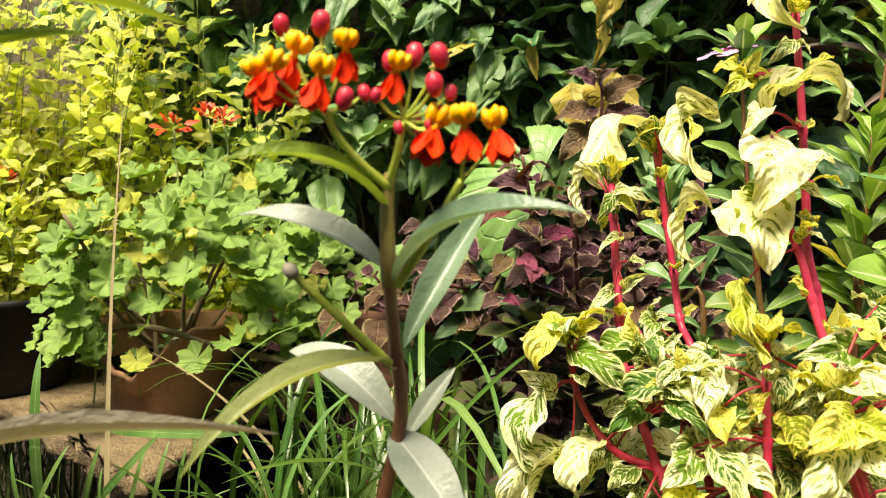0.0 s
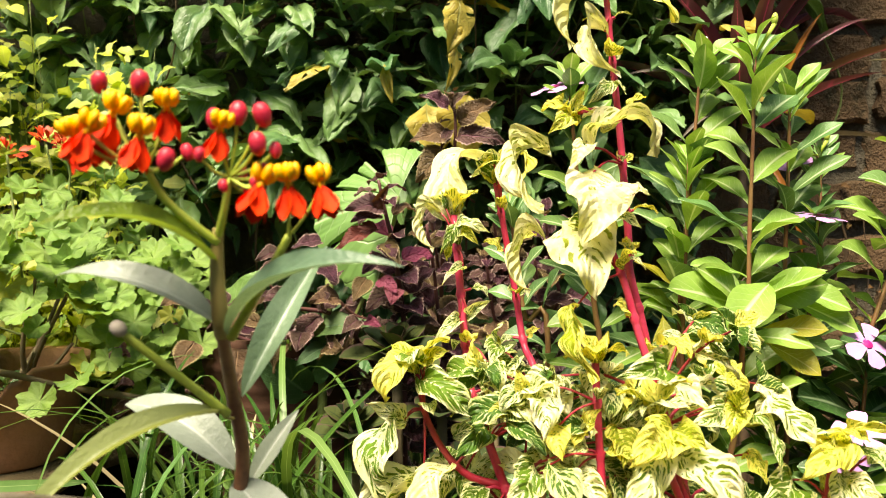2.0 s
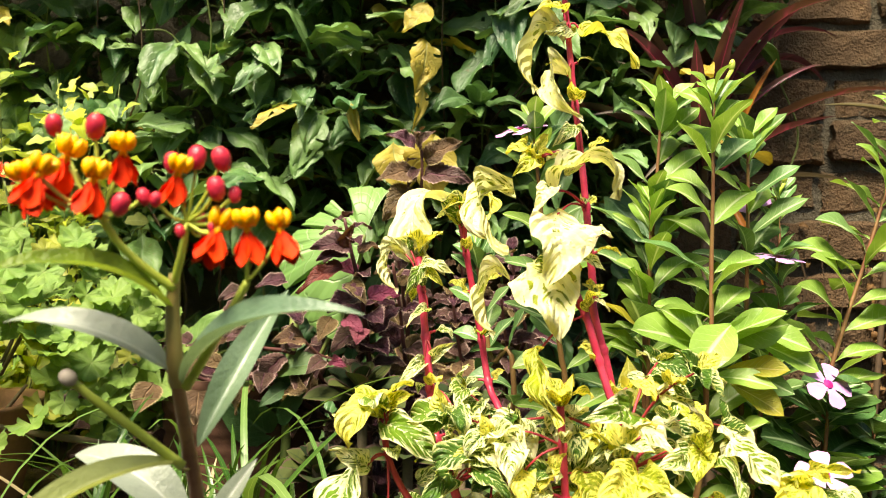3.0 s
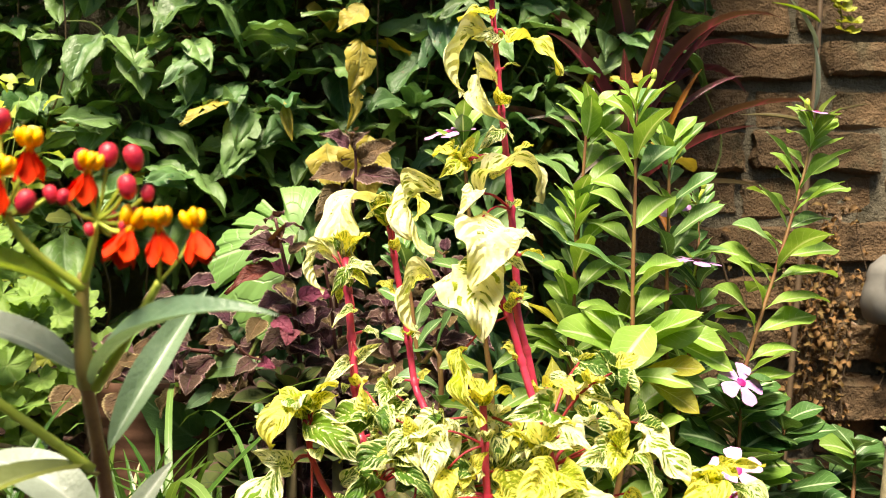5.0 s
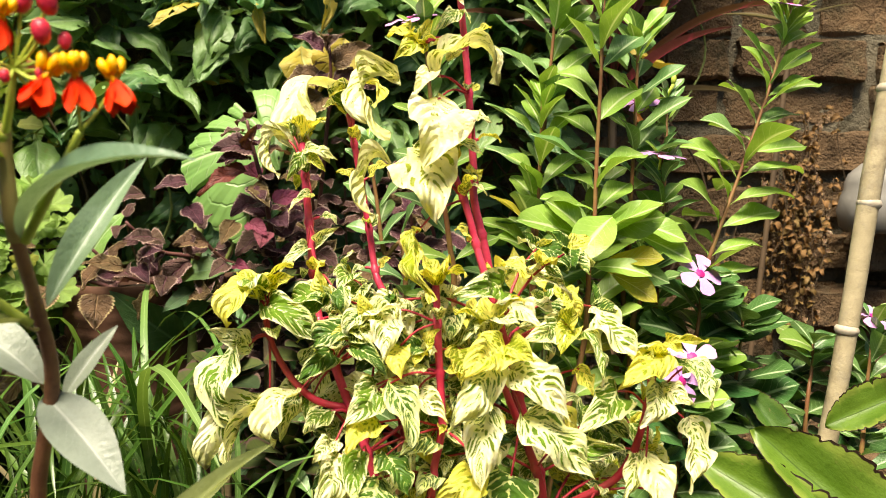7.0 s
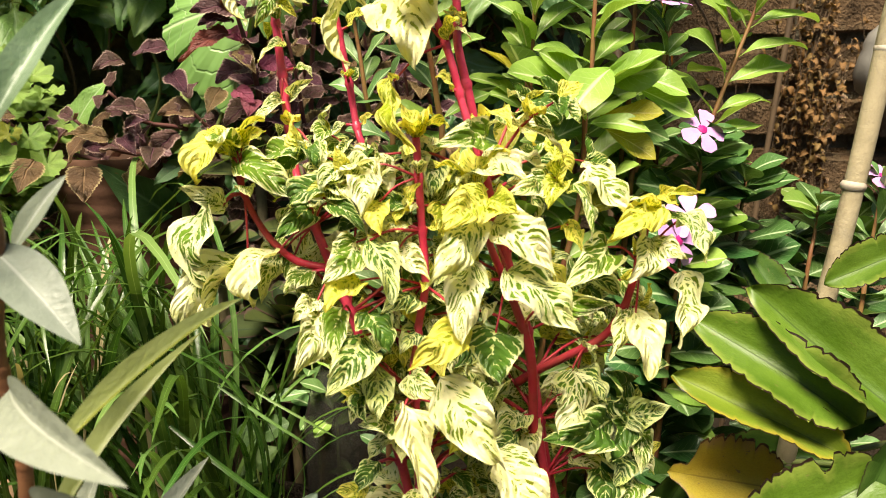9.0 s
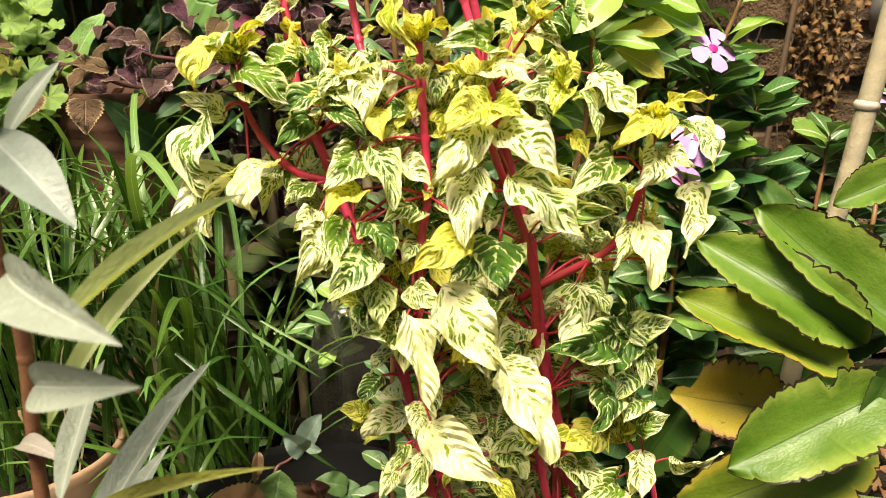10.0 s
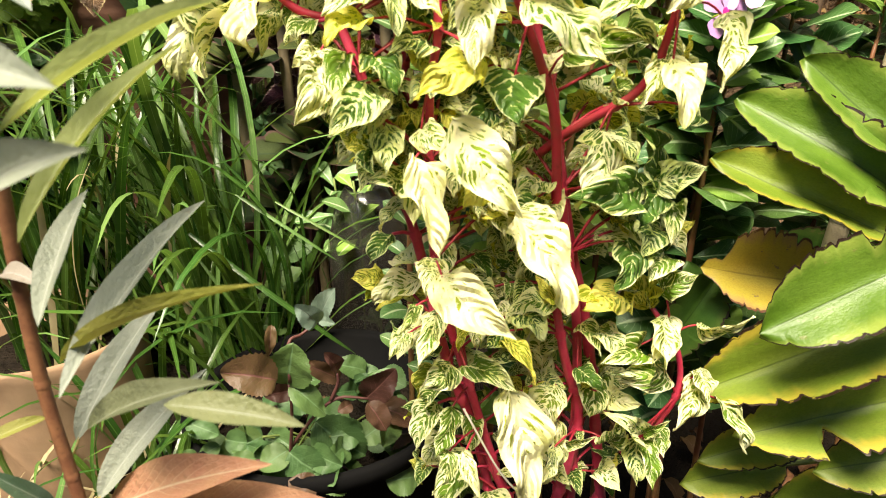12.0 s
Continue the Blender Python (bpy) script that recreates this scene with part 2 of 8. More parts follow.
M["mw_stalk"] = stemmy("milkweed_stalk", (0.40, 0.50, 0.06), (0.46, 0.54, 0.10), 0.45, 50)
M["red_petal"] = stemmy("red_petal", (0.82, 0.05, 0.006), (0.72, 0.03, 0.008), 0.65, 90, 0.12)
M["orange_petal"] = stemmy("orange_petal", (0.70, 0.075, 0.015), (0.62, 0.05, 0.015), 0.5, 90, 0.3)
M["yellow_hood"] = stemmy("yellow_hood", (0.92, 0.52, 0.012), (0.90, 0.40, 0.008), 0.45, 90, 0.3)
M["bud"] = stemmy("bud_red", (0.62, 0.03, 0.05), (0.50, 0.02, 0.05), 0.4, 90)
M["vinca"] = veined("vinca_leaf", (0.085, 0.215, 0.060), (0.145, 0.30, 0.10), (0.50, 0.62, 0.36), 9, 0.45, 0.07, 0.36, 0.2, spec=0.5, relief=0.15, mid_width=0.09)
M["vinca_light"] = veined("vinca_leaf_light", (0.22, 0.42, 0.065), (0.33, 0.53, 0.11), (0.55, 0.66, 0.34), 9, 0.45, 0.07, 0.36, 0.3, spec=0.5, relief=0.15, mid_width=0.09)
M["vinca_dark"] = veined("vinca_leaf_dark", (0.028, 0.115, 0.030), (0.055, 0.165, 0.048), (0.40, 0.54, 0.30), 9, 0.45, 0.07, 0.33, 0.18, spec=0.55, relief=0.2, mid_width=0.08)
M["vinca_yellow"] = veined("vinca_leaf_yellow", (0.50, 0.40, 0.02), (0.42, 0.42, 0.05), (0.6, 0.55, 0.2), 9, 0.45, 0.12, 0.4, 0.3, spots=0.3)
M["vinca_stem"] = stemmy("vinca_stem", (0.20, 0.07, 0.035), (0.24, 0.14, 0.05), 0.5, 40)
M["vinca_petal"] = stemmy("vinca_petal", (0.53, 0.245, 0.56), (0.60, 0.33, 0.62), 0.5, 50, 0.2)
M["white_bud"] = stemmy("white_bud", (0.70, 0.68, 0.60), (0.60, 0.60, 0.46), 0.5, 50, 0.2)
M["vinca_eye"] = stemmy("vinca_eye", (0.45, 0.01, 0.18), (0.35, 0.01, 0.14), 0.5, 50)
M["kalanchoe"] = fleshy("kalanchoe_leaf", (0.072, 0.150, 0.012), (0.125, 0.22, 0.026), (0.025, 0.012, 0.008), (0.26, 0.33, 0.06))
M["kalanchoe_dark"] = fleshy("kalanchoe_leaf_dark", (0.045, 0.115, 0.018), (0.085, 0.17, 0.028), (0.05, 0.035, 0.02), (0.10, 0.17, 0.03))
M["kalanchoe_lime"] = fleshy("kalanchoe_leaf_lime", (0.16, 0.245, 0.022), (0.25, 0.32, 0.045), (0.025, 0.012, 0.008), (0.50, 0.38, 0.05))
M["kalanchoe_yellow"] = fleshy("kalanchoe_leaf_yellow", (0.56, 0.40, 0.05), (0.52, 0.43, 0.06), (0.14, 0.06, 0.03), (0.40, 0.24, 0.10), 0.3, 0.8)
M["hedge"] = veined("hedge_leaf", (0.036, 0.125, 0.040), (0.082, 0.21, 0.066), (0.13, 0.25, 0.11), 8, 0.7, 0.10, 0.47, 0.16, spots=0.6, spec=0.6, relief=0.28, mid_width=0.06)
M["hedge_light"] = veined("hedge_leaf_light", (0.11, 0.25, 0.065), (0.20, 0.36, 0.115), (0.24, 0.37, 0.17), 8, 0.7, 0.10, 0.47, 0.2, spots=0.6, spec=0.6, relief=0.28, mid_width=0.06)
M["hedge_yellow"] = veined("hedge_leaf_yellow", (0.52, 0.38, 0.05), (0.55, 0.44, 0.09), (0.4, 0.38, 0.1), 8, 0.6, 0.14, 0.5, 0.3, spots=0.5)
M["withered"] = veined("withered_leaf", (0.12, 0.042, 0.016), (0.24, 0.095, 0.035), (0.22, 0.12, 0.05), 6, 0.5, 0.1, 0.7, 0.15)
M["dark_stalk"] = stemmy("dark_stalk", (0.085, 0.055, 0.032), (0.12, 0.075, 0.04), 0.6, 30)
M["woody"] = stemmy("woody_stem", (0.13, 0.10, 0.05), (0.20, 0.15, 0.08), 0.7, 30)
M["green_stem"] = stemmy("green_stem", (0.14, 0.20, 0.05), (0.20, 0.24, 0.07), 0.55, 40)
M["gold"] = veined("golden_leaf", (0.90, 0.93, 0.30), (0.93, 0.95, 0.42), (0.9, 0.93, 0.45), 5, 0.5, 0.1, 0.42, 0.6)
M["lime"] = veined("lime_leaf", (0.55, 0.70, 0.13), (0.66, 0.78, 0.20), (0.6, 0.7, 0.25), 5, 0.5, 0.1, 0.42, 0.55)
M["geranium"] = veined("geranium_leaf", (0.15, 0.30, 0.05), (0.25, 0.41, 0.085), (0.28, 0.38, 0.12), 5, 0.1, 0.1, 0.5, 0.3)
M["geranium_yellow"] = veined("geranium_leaf_yellow", (0.34, 0.38, 0.04), (0.42, 0.44, 0.06), (0.4, 0.42, 0.12), 5, 0.1, 0.1, 0.5, 0.3)
M["coleus"] = veined("coleus_leaf", (0.070, 0.014, 0.034), (0.14, 0.040, 0.078), (0.22, 0.085, 0.12), 8, 0.6, 0.14, 0.48, 0.14, margin=(0.50, 0.34, 0.30), relief=0.8, rim_at=0.90)
M["coleus_brown"] = veined("coleus_leaf_brown", (0.115, 0.052, 0.034), (0.22, 0.115, 0.066), (0.33, 0.20, 0.11), 8, 0.6, 0.14, 0.5, 0.16, margin=(0.46, 0.36, 0.18), relief=0.8, rim_at=0.91)
M["coleus_pink"] = veined("coleus_leaf_pink", (0.40, 0.06, 0.15), (0.5, 0.12, 0.22), (0.3, 0.05, 0.1), 7, 0.6, 0.16, 0.5, 0.25, relief=0.8)
M["wine"] = veined("coleus_leaf_wine", (0.13, 0.012, 0.018), (0.19, 0.03, 0.03), (0.2, 0.05, 0.05), 7, 0.6, 0.16, 0.5, 0.18, relief=0.5)
M["coleus_stem"] = stemmy("coleus_stem", (0.13, 0.05, 0.04), (0.10, 0.035, 0.035), 0.55, 40)
M["kale"] = veined("broad_leaf", (0.17, 0.37, 0.09), (0.27, 0.48, 0.15), (0.42, 0.58, 0.30), 6, 0.7, 0.08, 0.4, 0.3)
M["grass"] = veined("grass_blade", (0.022, 0.080, 0.012), (0.048, 0.145, 0.024), (0.14, 0.26, 0.06), 1, 0.0, 0.01, 0.28, 0.3, relief=0.1)
M["grass_light"] = veined("grass_blade_light", (0.085, 0.22, 0.045), (0.165, 0.31, 0.09), (0.3, 0.42, 0.16), 1, 0.0, 0.01, 0.4, 0.3, relief=0.1)
M["grass_dry"] = veined("grass_blade_dry", (0.42, 0.34, 0.18), (0.50, 0.40, 0.24), (0.4, 0.32, 0.2), 1, 0.0, 0.01, 0.6, 0.25, relief=0.1)
M["cordyline"] = veined("cordyline_leaf", (0.075, 0.010, 0.036), (0.17, 0.022, 0.080), (0.52, 0.06, 0.20), 2, 0.1, 0.05, 0.34, 0.2, relief=0.1)
M["cordyline_grey"] = veined("cordyline_leaf_grey", (0.16, 0.12, 0.12), (0.24, 0.19, 0.18), (0.25, 0.2, 0.18), 2, 0.1, 0.05, 0.45, 0.2, relief=0.1)
M["cordyline_orange"] = veined("cordyline_leaf_orange", (0.50, 0.13, 0.02), (0.55, 0.20, 0.03), (0.4, 0.1, 0.02), 2, 0.1, 0.05, 0.45, 0.3, relief=0.1)
M["succulent"] = veined("succulent_leaf", (0.014, 0.032, 0.013), (0.028, 0.047, 0.019), (0.025, 0.045, 0.02), 2, 0.1, 0.05, 0.7, 0.1, margin=(0.10, 0.06, 0.05), relief=0.1, spec=0.2)
M["rose"] = veined("rose_leaf", (0.055, 0.135, 0.045), (0.095, 0.195, 0.07), (0.13, 0.23, 0.10), 8, 0.6, 0.10, 0.45, 0.2, relief=0.2)
M["rose_pale"] = veined("rose_leaf_pale", (0.20, 0.30, 0.24), (0.28, 0.38, 0.32), (0.3, 0.38, 0.3), 8, 0.6, 0.12, 0.45, 0.2, relief=0.4)
M["rose_red"] = veined("rose_leaf_young", (0.075, 0.020, 0.026), (0.12, 0.040, 0.042), (0.18, 0.08, 0.07), 8, 0.6, 0.10, 0.4, 0.22, relief=0.2)
M["brick"] = mineral("brick", (0.27, 0.163, 0.085), (0.155, 0.098, 0.055), (0.050, 0.046, 0.024), 16, 0.9, 1.0, 0.008, 0.75, (0.20, 0.165, 0.10))
M["mortar"] = mineral("mortar", (0.21, 0.18, 0.125), (0.14, 0.12, 0.085), (0.05, 0.046, 0.028), 18, 0.95, 0.9, 0.008, 0.0)
M["clay"] = mineral("clay_pot", (0.56, 0.30, 0.17), (0.42, 0.23, 0.135), (0.22, 0.16, 0.11), 14, 0.88, 0.4, 0.003, 0.0, (0.20, 0.11, 0.065))
M["slab"] = mineral("stone_slab", (0.30, 0.225, 0.12), (0.21, 0.15, 0.085), (0.035, 0.022, 0.015), 22, 0.9, 1.0, 0.008, 0.0, (0.07, 0.042, 0.026))
M["soil"] = mineral("soil", (0.020, 0.015, 0.011), (0.030, 0.022, 0.015), (0.011, 0.009, 0.007), 16, 0.95, 1.0, 0.01, 0.0)
M["black"] = mineral("black_plastic", (0.005, 0.005, 0.0055), (0.008, 0.0078, 0.0075), (0.012, 0.011, 0.009), 7, 0.85, 0.2, 0.001, 0.0)
for k_ in ("black", "soil"):
    M[k_].node_tree.nodes["Principled BSDF"].inputs["Specular IOR Level"].default_value = 0.06
M["dusty_black"] = mineral("dusty_black_plastic", (0.010, 0.010, 0.0105), (0.015, 0.0145, 0.014), (0.032, 0.029, 0.025), 9, 0.6, 0.2, 0.001, 0.0)
M["brown_clay"] = mineral("brown_clay_pot", (0.11, 0.050, 0.030), (0.08, 0.038, 0.024), (0.05, 0.03, 0.022), 12, 0.8, 0.3, 0.002, 0.0)
M["terracotta"] = mineral("terracotta", (0.48, 0.30, 0.18), (0.40, 0.25, 0.15), (0.26, 0.18, 0.11), 7, 0.85, 0.22, 0.002, 0.0)
M["grey_plastic"] = mineral("weathered_plastic", (0.25, 0.24, 0.22), (0.22, 0.21, 0.19), (0.14, 0.12, 0.10), 6, 0.5, 0.2, 0.001, 0.0)
M["bamboo"] = mineral("bamboo_cane", (0.50, 0.42, 0.27), (0.40, 0.335, 0.21), (0.22, 0.175, 0.11), 60, 0.55, 0.35, 0.001, 0.0, (0.34, 0.30, 0.22))
M["bamboo_ring"] = stemmy("bamboo_ring", (0.50, 0.44, 0.36), (0.36, 0.30, 0.22), 0.6, 60)
M["thread"] = stemmy("pale_string", (0.65, 0.60, 0.52), (0.55, 0.50, 0.42), 0.8, 60)
n = Nodes("clear_bottle")
n.bsdf.inputs["Transmission Weight"].default_value = 0.97
n.bsdf.inputs["IOR"].default_value = 1.45
M["bottle"] = n.solid(n.mix(n.step(n.noise(9, 4, n.coords()), 0.4, 0.7), (0.60, 0.57, 0.52), (0.34, 0.31, 0.26)), n.math("MULTIPLY_ADD", n.noise(30, 3, n.coords()), 0.2, 0.04))


# ---- geometry helpers ----
class Shape:
    """Collects vertices and faces of one mesh."""

    def __init__(self):
        self.v, self.f, self.uv = [], [], []

    def tube(self, pts, radii, seg=7, cap=True):
        pts = [Vector(p) for p in pts]
        if not hasattr(radii, "__len__"):
            radii = [radii] * len(pts)
        first = len(self.v)
        side = None
        for i, p in enumerate(pts):
            d = (pts[min(i + 1, len(pts) - 1)] - pts[max(i - 1, 0)]).normalized()
            if side is None:
                side = d.orthogonal().normalized()
            side = (side - d * side.dot(d)).normalized()
            up = d.cross(side)
            for k in range(seg):
                a = 2 * math.pi * k / seg
                self.v.append(p + (side * math.cos(a) + up * math.sin(a)) * radii[i])
        for i in range(len(pts) - 1):
            for k in range(seg):
                a, b = first + i * seg + k, first + i * seg + (k + 1) % seg
                self.f.append((a, b, b + seg, a + seg))
        if cap:
            self.f.append(tuple(first + k for k in range(seg))[::-1])
            self.f.append(tuple(first + (len(pts) - 1) * seg + k for k in range(seg)))
        return self

    def lathe(self, profile, seg=32, centre=(0, 0, 0), wobble=None):
        """Turns (radius, height) pairs round the z axis. wobble(angle, index) gives a height to add."""
        first = len(self.v)
        for i, (r, z) in enumerate(profile):
            for k in range(seg):
                a = 2 * math.pi * k / seg
                dz = wobble(a, i) if wobble else 0.0
                self.v.append(Vector((centre[0] + r * math.cos(a), centre[1] + r * math.sin(a), centre[2] + z + dz)))
        for i in range(len(profile) - 1):
            for k in range(seg):
                a, b = first + i * seg + k, first + i * seg + (k + 1) % seg
                self.f.append((a, b, b + seg, a + seg))
        return self

    def blob(self, centre, r, axis=(0, 0, 1), seg=10, rings=6):
        """An ellipsoid: r across, r[1] along the axis."""
        q = Vector((0, 0, 1)).rotation_difference(Vector(axis).normalized())
        first = len(self.v)
        for i in range(rings + 1):
            t = math.pi * i / rings
            for k in range(seg):
                a = 2 * math.pi * k / seg
                p = Vector((math.sin(t) * math.cos(a) * r[0], math.sin(t) * math.sin(a) * r[0], math.cos(t) * r[1]))
                self.v.append(Vector(centre) + q @ p)
        for i in range(rings):
            for k in range(seg):
                a, b = first + i * seg + k, first + i * seg + (k + 1) % seg
                self.f.append((a, a + seg, b + seg, b))
        return self

    def take(self, mesh, m):
        """Adds a copy of a mesh at the pose m, with its UVs."""
        first = len(self.v)
        self.v += [m @ v.co for v in mesh.vertices]
        for p in mesh.polygons:
            self.f.append(tuple(first + i for i in p.vertices))
            self.uv += [tuple(mesh.uv_layers[0].data[k].uv) for k in p.loop_indices]
        return self

    def mesh(self, name, material, smooth=True):
        me = bpy.data.meshes.new(name)
        me.from_pydata([tuple(v) for v in self.v], [], self.f)
        if self.uv:
            me.uv_layers.new(name="UVMap").data.foreach_set("uv", np.array(self.uv, dtype=np.float32).ravel())
        me.materials.append(material)
        if smooth:
            me.polygons.foreach_set("use_smooth", [True] * len(me.polygons))
        me.update()
        return me


def part(name, data, material, parent, label="", smooth=True):
    """Links a shape or a ready mesh as one object under a thing or a part."""
    if isinstance(data, Shape):
        data = data.mesh(name, material, smooth)
    ob = new(name, data)
    ob.parent = parent
    if label:
        ob["label"] = label
    return ob


def thing(name, label, category, at=(0, 0, 0), group="", kind=""):
    ob = new(name)
    ob.empty_display_size = 0.02
    ob.location = at
    return tagged(ob, label, category, group, kind)


def smooth_path(pts, steps=5):
    """A gliding line through the points (Catmull-Rom)."""
    p = [Vector(q) for q in pts]
    p = [p[0] * 2 - p[1]] + p + [p[-1] * 2 - p[-2]]
    out = []
    for i in range(1, len(p) - 2):
        for k in range(steps):
            t = k / steps
            a, b, c, d = p[i - 1], p[i], p[i + 1], p[i + 2]
            out.append(0.5 * ((2 * b) + (c - a) * t + (2 * a - 5 * b + 4 * c - d) * t * t + (3 * b - a - 3 * c + d) * t ** 3))
    return out + [p[-2]]


def ovate(v):
    return math.sin(math.pi * v ** 0.62) ** 0.85 * (1 - 0.25 * v)


def pointed(v):
    return 2.85 * v ** 0.56 * max(1 - v, 0.0) ** 1.13


def elliptic(v):
    return math.sin(math.pi * v ** 1.12) ** 0.85


def lance(v):
    return math.sin(math.pi * v ** 0.8) ** 0.9


def obovate(v):
    return math.sin(math.pi * v ** 1.25) ** 0.75 * (0.35 + 0.65 * min(1, v * 1.6))


def oval(v):
    return (1 - abs(2 * v - 1) ** 2.4) ** 0.75


def tapered(v):
    return math.sin(math.pi * v ** 0.82) ** 1.15


def strap(v):
    return min(1, 0.6 + v * 2) * (1 - v ** 5) ** 0.7


def leaf_mesh(name, material, aspect, profile=ovate, curl=40, fold=0.2, wave=0.0, teeth=0, tooth=0.0, rows=10, cols=6, twist=0, bend=1.0, cup=0.0, seed=0, notch=0.0, rumple=0.0, quilt=0.0, torn=0.0, sweep=0.0):
    """A leaf 1 long from base (0, 0, 0) to tip (0, 1, 0), upper face to +z. curl: degrees it bends down on its way, fold: how far the halves rise, quilt: blisters between the side veins, torn: share eaten away, sweep: how far the tip hooks sideways."""
    r = random.Random(seed)
    ph = [r.uniform(0, 6.3) for _ in range(4)]
    centre, ang = [Vector((0, 0, 0))], []
    for i in range(rows + 1):
        ang.append(radians(curl) * (i / rows) ** bend)
    for i in range(rows):
        a = (ang[i] + ang[i + 1]) / 2
        centre.append(centre[-1] + Vector((0.05 * math.sin(ph[3] + 3 * i / rows) * 0.2, math.cos(a), -math.sin(a))) / rows)
    chord = centre[-1]
    turn = chord.rotation_difference(Vector((0, 1, 0))) if chord.length > 1e-6 else Matrix.Identity(3).to_quaternion()
    k = 1 / chord.length
    s = Shape()
    for i in range(rows + 1):
        v = i / rows
        w = aspect / 2 * max(profile(min(max(v, 0.0), 1.0)), 0.012)
        if teeth:
            w *= 1 + tooth * (((v * teeth) % 1.0) - 0.5)
        w *= 1 + notch * math.sin(ph[0] + 9 * v) * math.sin(ph[2] + 23 * v)
        up = Vector((0, math.sin(ang[i]), math.cos(ang[i])))
        tw = radians(twist) * v
        for j in range(cols + 1):
            u = 2 * j / cols - 1
            across = Vector((math.cos(tw), 0, 0)) + up * math.sin(tw)
            h = fold * abs(u) * w - cup * u * u * w + wave * abs(u) * math.sin(ph[1] + 13 * v + (2 if u > 0 else 0)) * aspect / 2
            if quilt:
                h += quilt * aspect * abs(u) ** 0.5 * (1 - u * u) * abs(math.sin(math.pi * 6 * (v - 0.22 * abs(u))))
            if rumple:
                h += rumple * aspect * noise.noise(Vector((u * 1.6 + seed * 7.3, v * 4.0, seed * 3.1)))
            s.v.append((turn @ (centre[i] + across * (u * w) + up * h)) * k + Vector((sweep * (v ** 2.6 - 0.35 * math.sin(math.pi * v)), 0, 0)))
    for i in range(rows):
        for j in range(cols):
            if torn and noise.noise(Vector((j * 3.6 / cols + seed * 5.7, i * 6.5 / rows, seed * 1.9))) > 0.62 - torn:
                continue
            a = i * (cols + 1) + j
            s.f.append((a, a + 1, a + cols + 2, a + cols + 1))
            for jj, ii in ((j, i), (j + 1, i), (j + 1, i + 1), (j, i + 1)):
                s.uv.append((jj / cols, ii / rows))
    return s.mesh(name, material)


def lobed_mesh(name, material, lobes=7, depth=0.16, ruffle=0.06, seed=0, gap=0.5):
    """A round lobed leaf, 1 across, stalk at its base notch, upper face to +z."""
    r = random.Random(seed)
    s = Shape()
    count, rings = 44, 3
    s.v.append(Vector((0, 0.42, -0.02)))
    for ring in range(1, rings + 1):
        q = ring / rings
        for k in range(count + 1):
            t = -math.pi / 2 + gap / 2 + (2 * math.pi - gap) * k / count
            rad = 0.5 * (1 + (depth * math.cos(lobes * (t + math.pi / 2)) + 0.05 * math.cos(lobes * 3 * t)) * q ** 2 + r.uniform(-0.02, 0.02) * q)
            z = 0.10 * q * q - ruffle * q * q * math.cos(lobes * t + 1) + 0.05 * q * math.sin(2 * t + seed)
            s.v.append(Vector((math.cos(t) * rad * q, 0.42 + math.sin(t) * rad * q, z)))
    n1 = count + 1

    def coord(ring, k):
        return (0.5 + 0.5 * ring / rings if k % 6 else 0.52, k / count)

    for k in range(count):
        s.f.append((0, 1 + k, 2 + k))
        s.uv += [(0.5, k / count), coord(1, k), coord(1, k + 1)]
        for ring in range(1, rings):
            a = 1 + (ring - 1) * n1 + k
            s.f.append((a, a + n1, a + n1 + 1, a + 1))
            s.uv += [coord(ring, k), coord(ring + 1, k), coord(ring + 1, k + 1), coord(ring, k + 1)]
    return s.mesh(name, material)


def frame_of(base, tip, face=(0, -0.8, 0.6), wide=1.0):
    """The pose of a leaf from its base to its tip, its upper side towards face."""
    base, tip = Vector(base), Vector(tip)
    y = tip - base
    size = y.length
    y.normalize()
    f = Vector(face)
    z = f - y * f.dot(y)
    if z.length < 1e-4:
        z = y.orthogonal()
    z.normalize()
    x = y.cross(z)
    m = Matrix((x, y, z)).transposed().to_4x4()
    return Matrix.Translation(base) @ m @ Matrix.Diagonal((size * wide, size, size, 1))


def put_leaf(parent, mesh, base, tip, face=(0, -0.8, 0.6), wide=1.0, name="leaf", label=""):
    ob = new(name, mesh)
    ob.parent = parent
    ob.matrix_local = frame_of(base, tip, face, wide)
    if label:
        ob["label"] = label
    return ob


def heading(az, el):
    """A direction: az degrees round from +x, el degrees up."""
    a, e = radians(az), radians(el)
    return Vector((math.cos(a) * math.cos(e), math.sin(a) * math.cos(e), math.sin(e)))


# ---- the setting ----
def wall_y(x):
    return 1.20 - 0.204 * (x - 0.98)


# the ground: soil, with clods near the plants, reaching the horizon
g = Shape()
steps = [-400, -60, -12, -3] + [-1.6 + 0.08 * i for i in range(46)] + [4, 14, 60, 400]
for yy in steps:
    for xx in steps:
        near = abs(xx) < 2.2 and abs(yy) < 2.2
        z = 0.03 * noise.noise(Vector((xx * 3, yy * 3, 0))) + 0.02 * noise.noise(Vector((xx * 14, yy * 14, 5))) if near else 0.0
        g.v.append(Vector((xx, yy, z)))
m_ = len(steps)
for i in range(m_ - 1):
    for j in range(m_ - 1):
        a = i * m_ + j
        g.f.append((a, a + 1, a + m_ + 1, a + m_))
ground = new("ground", g.mesh("ground", M["soil"]))
tagged(ground, "dark damp garden soil with clods and litter", "ground", kind="structure")

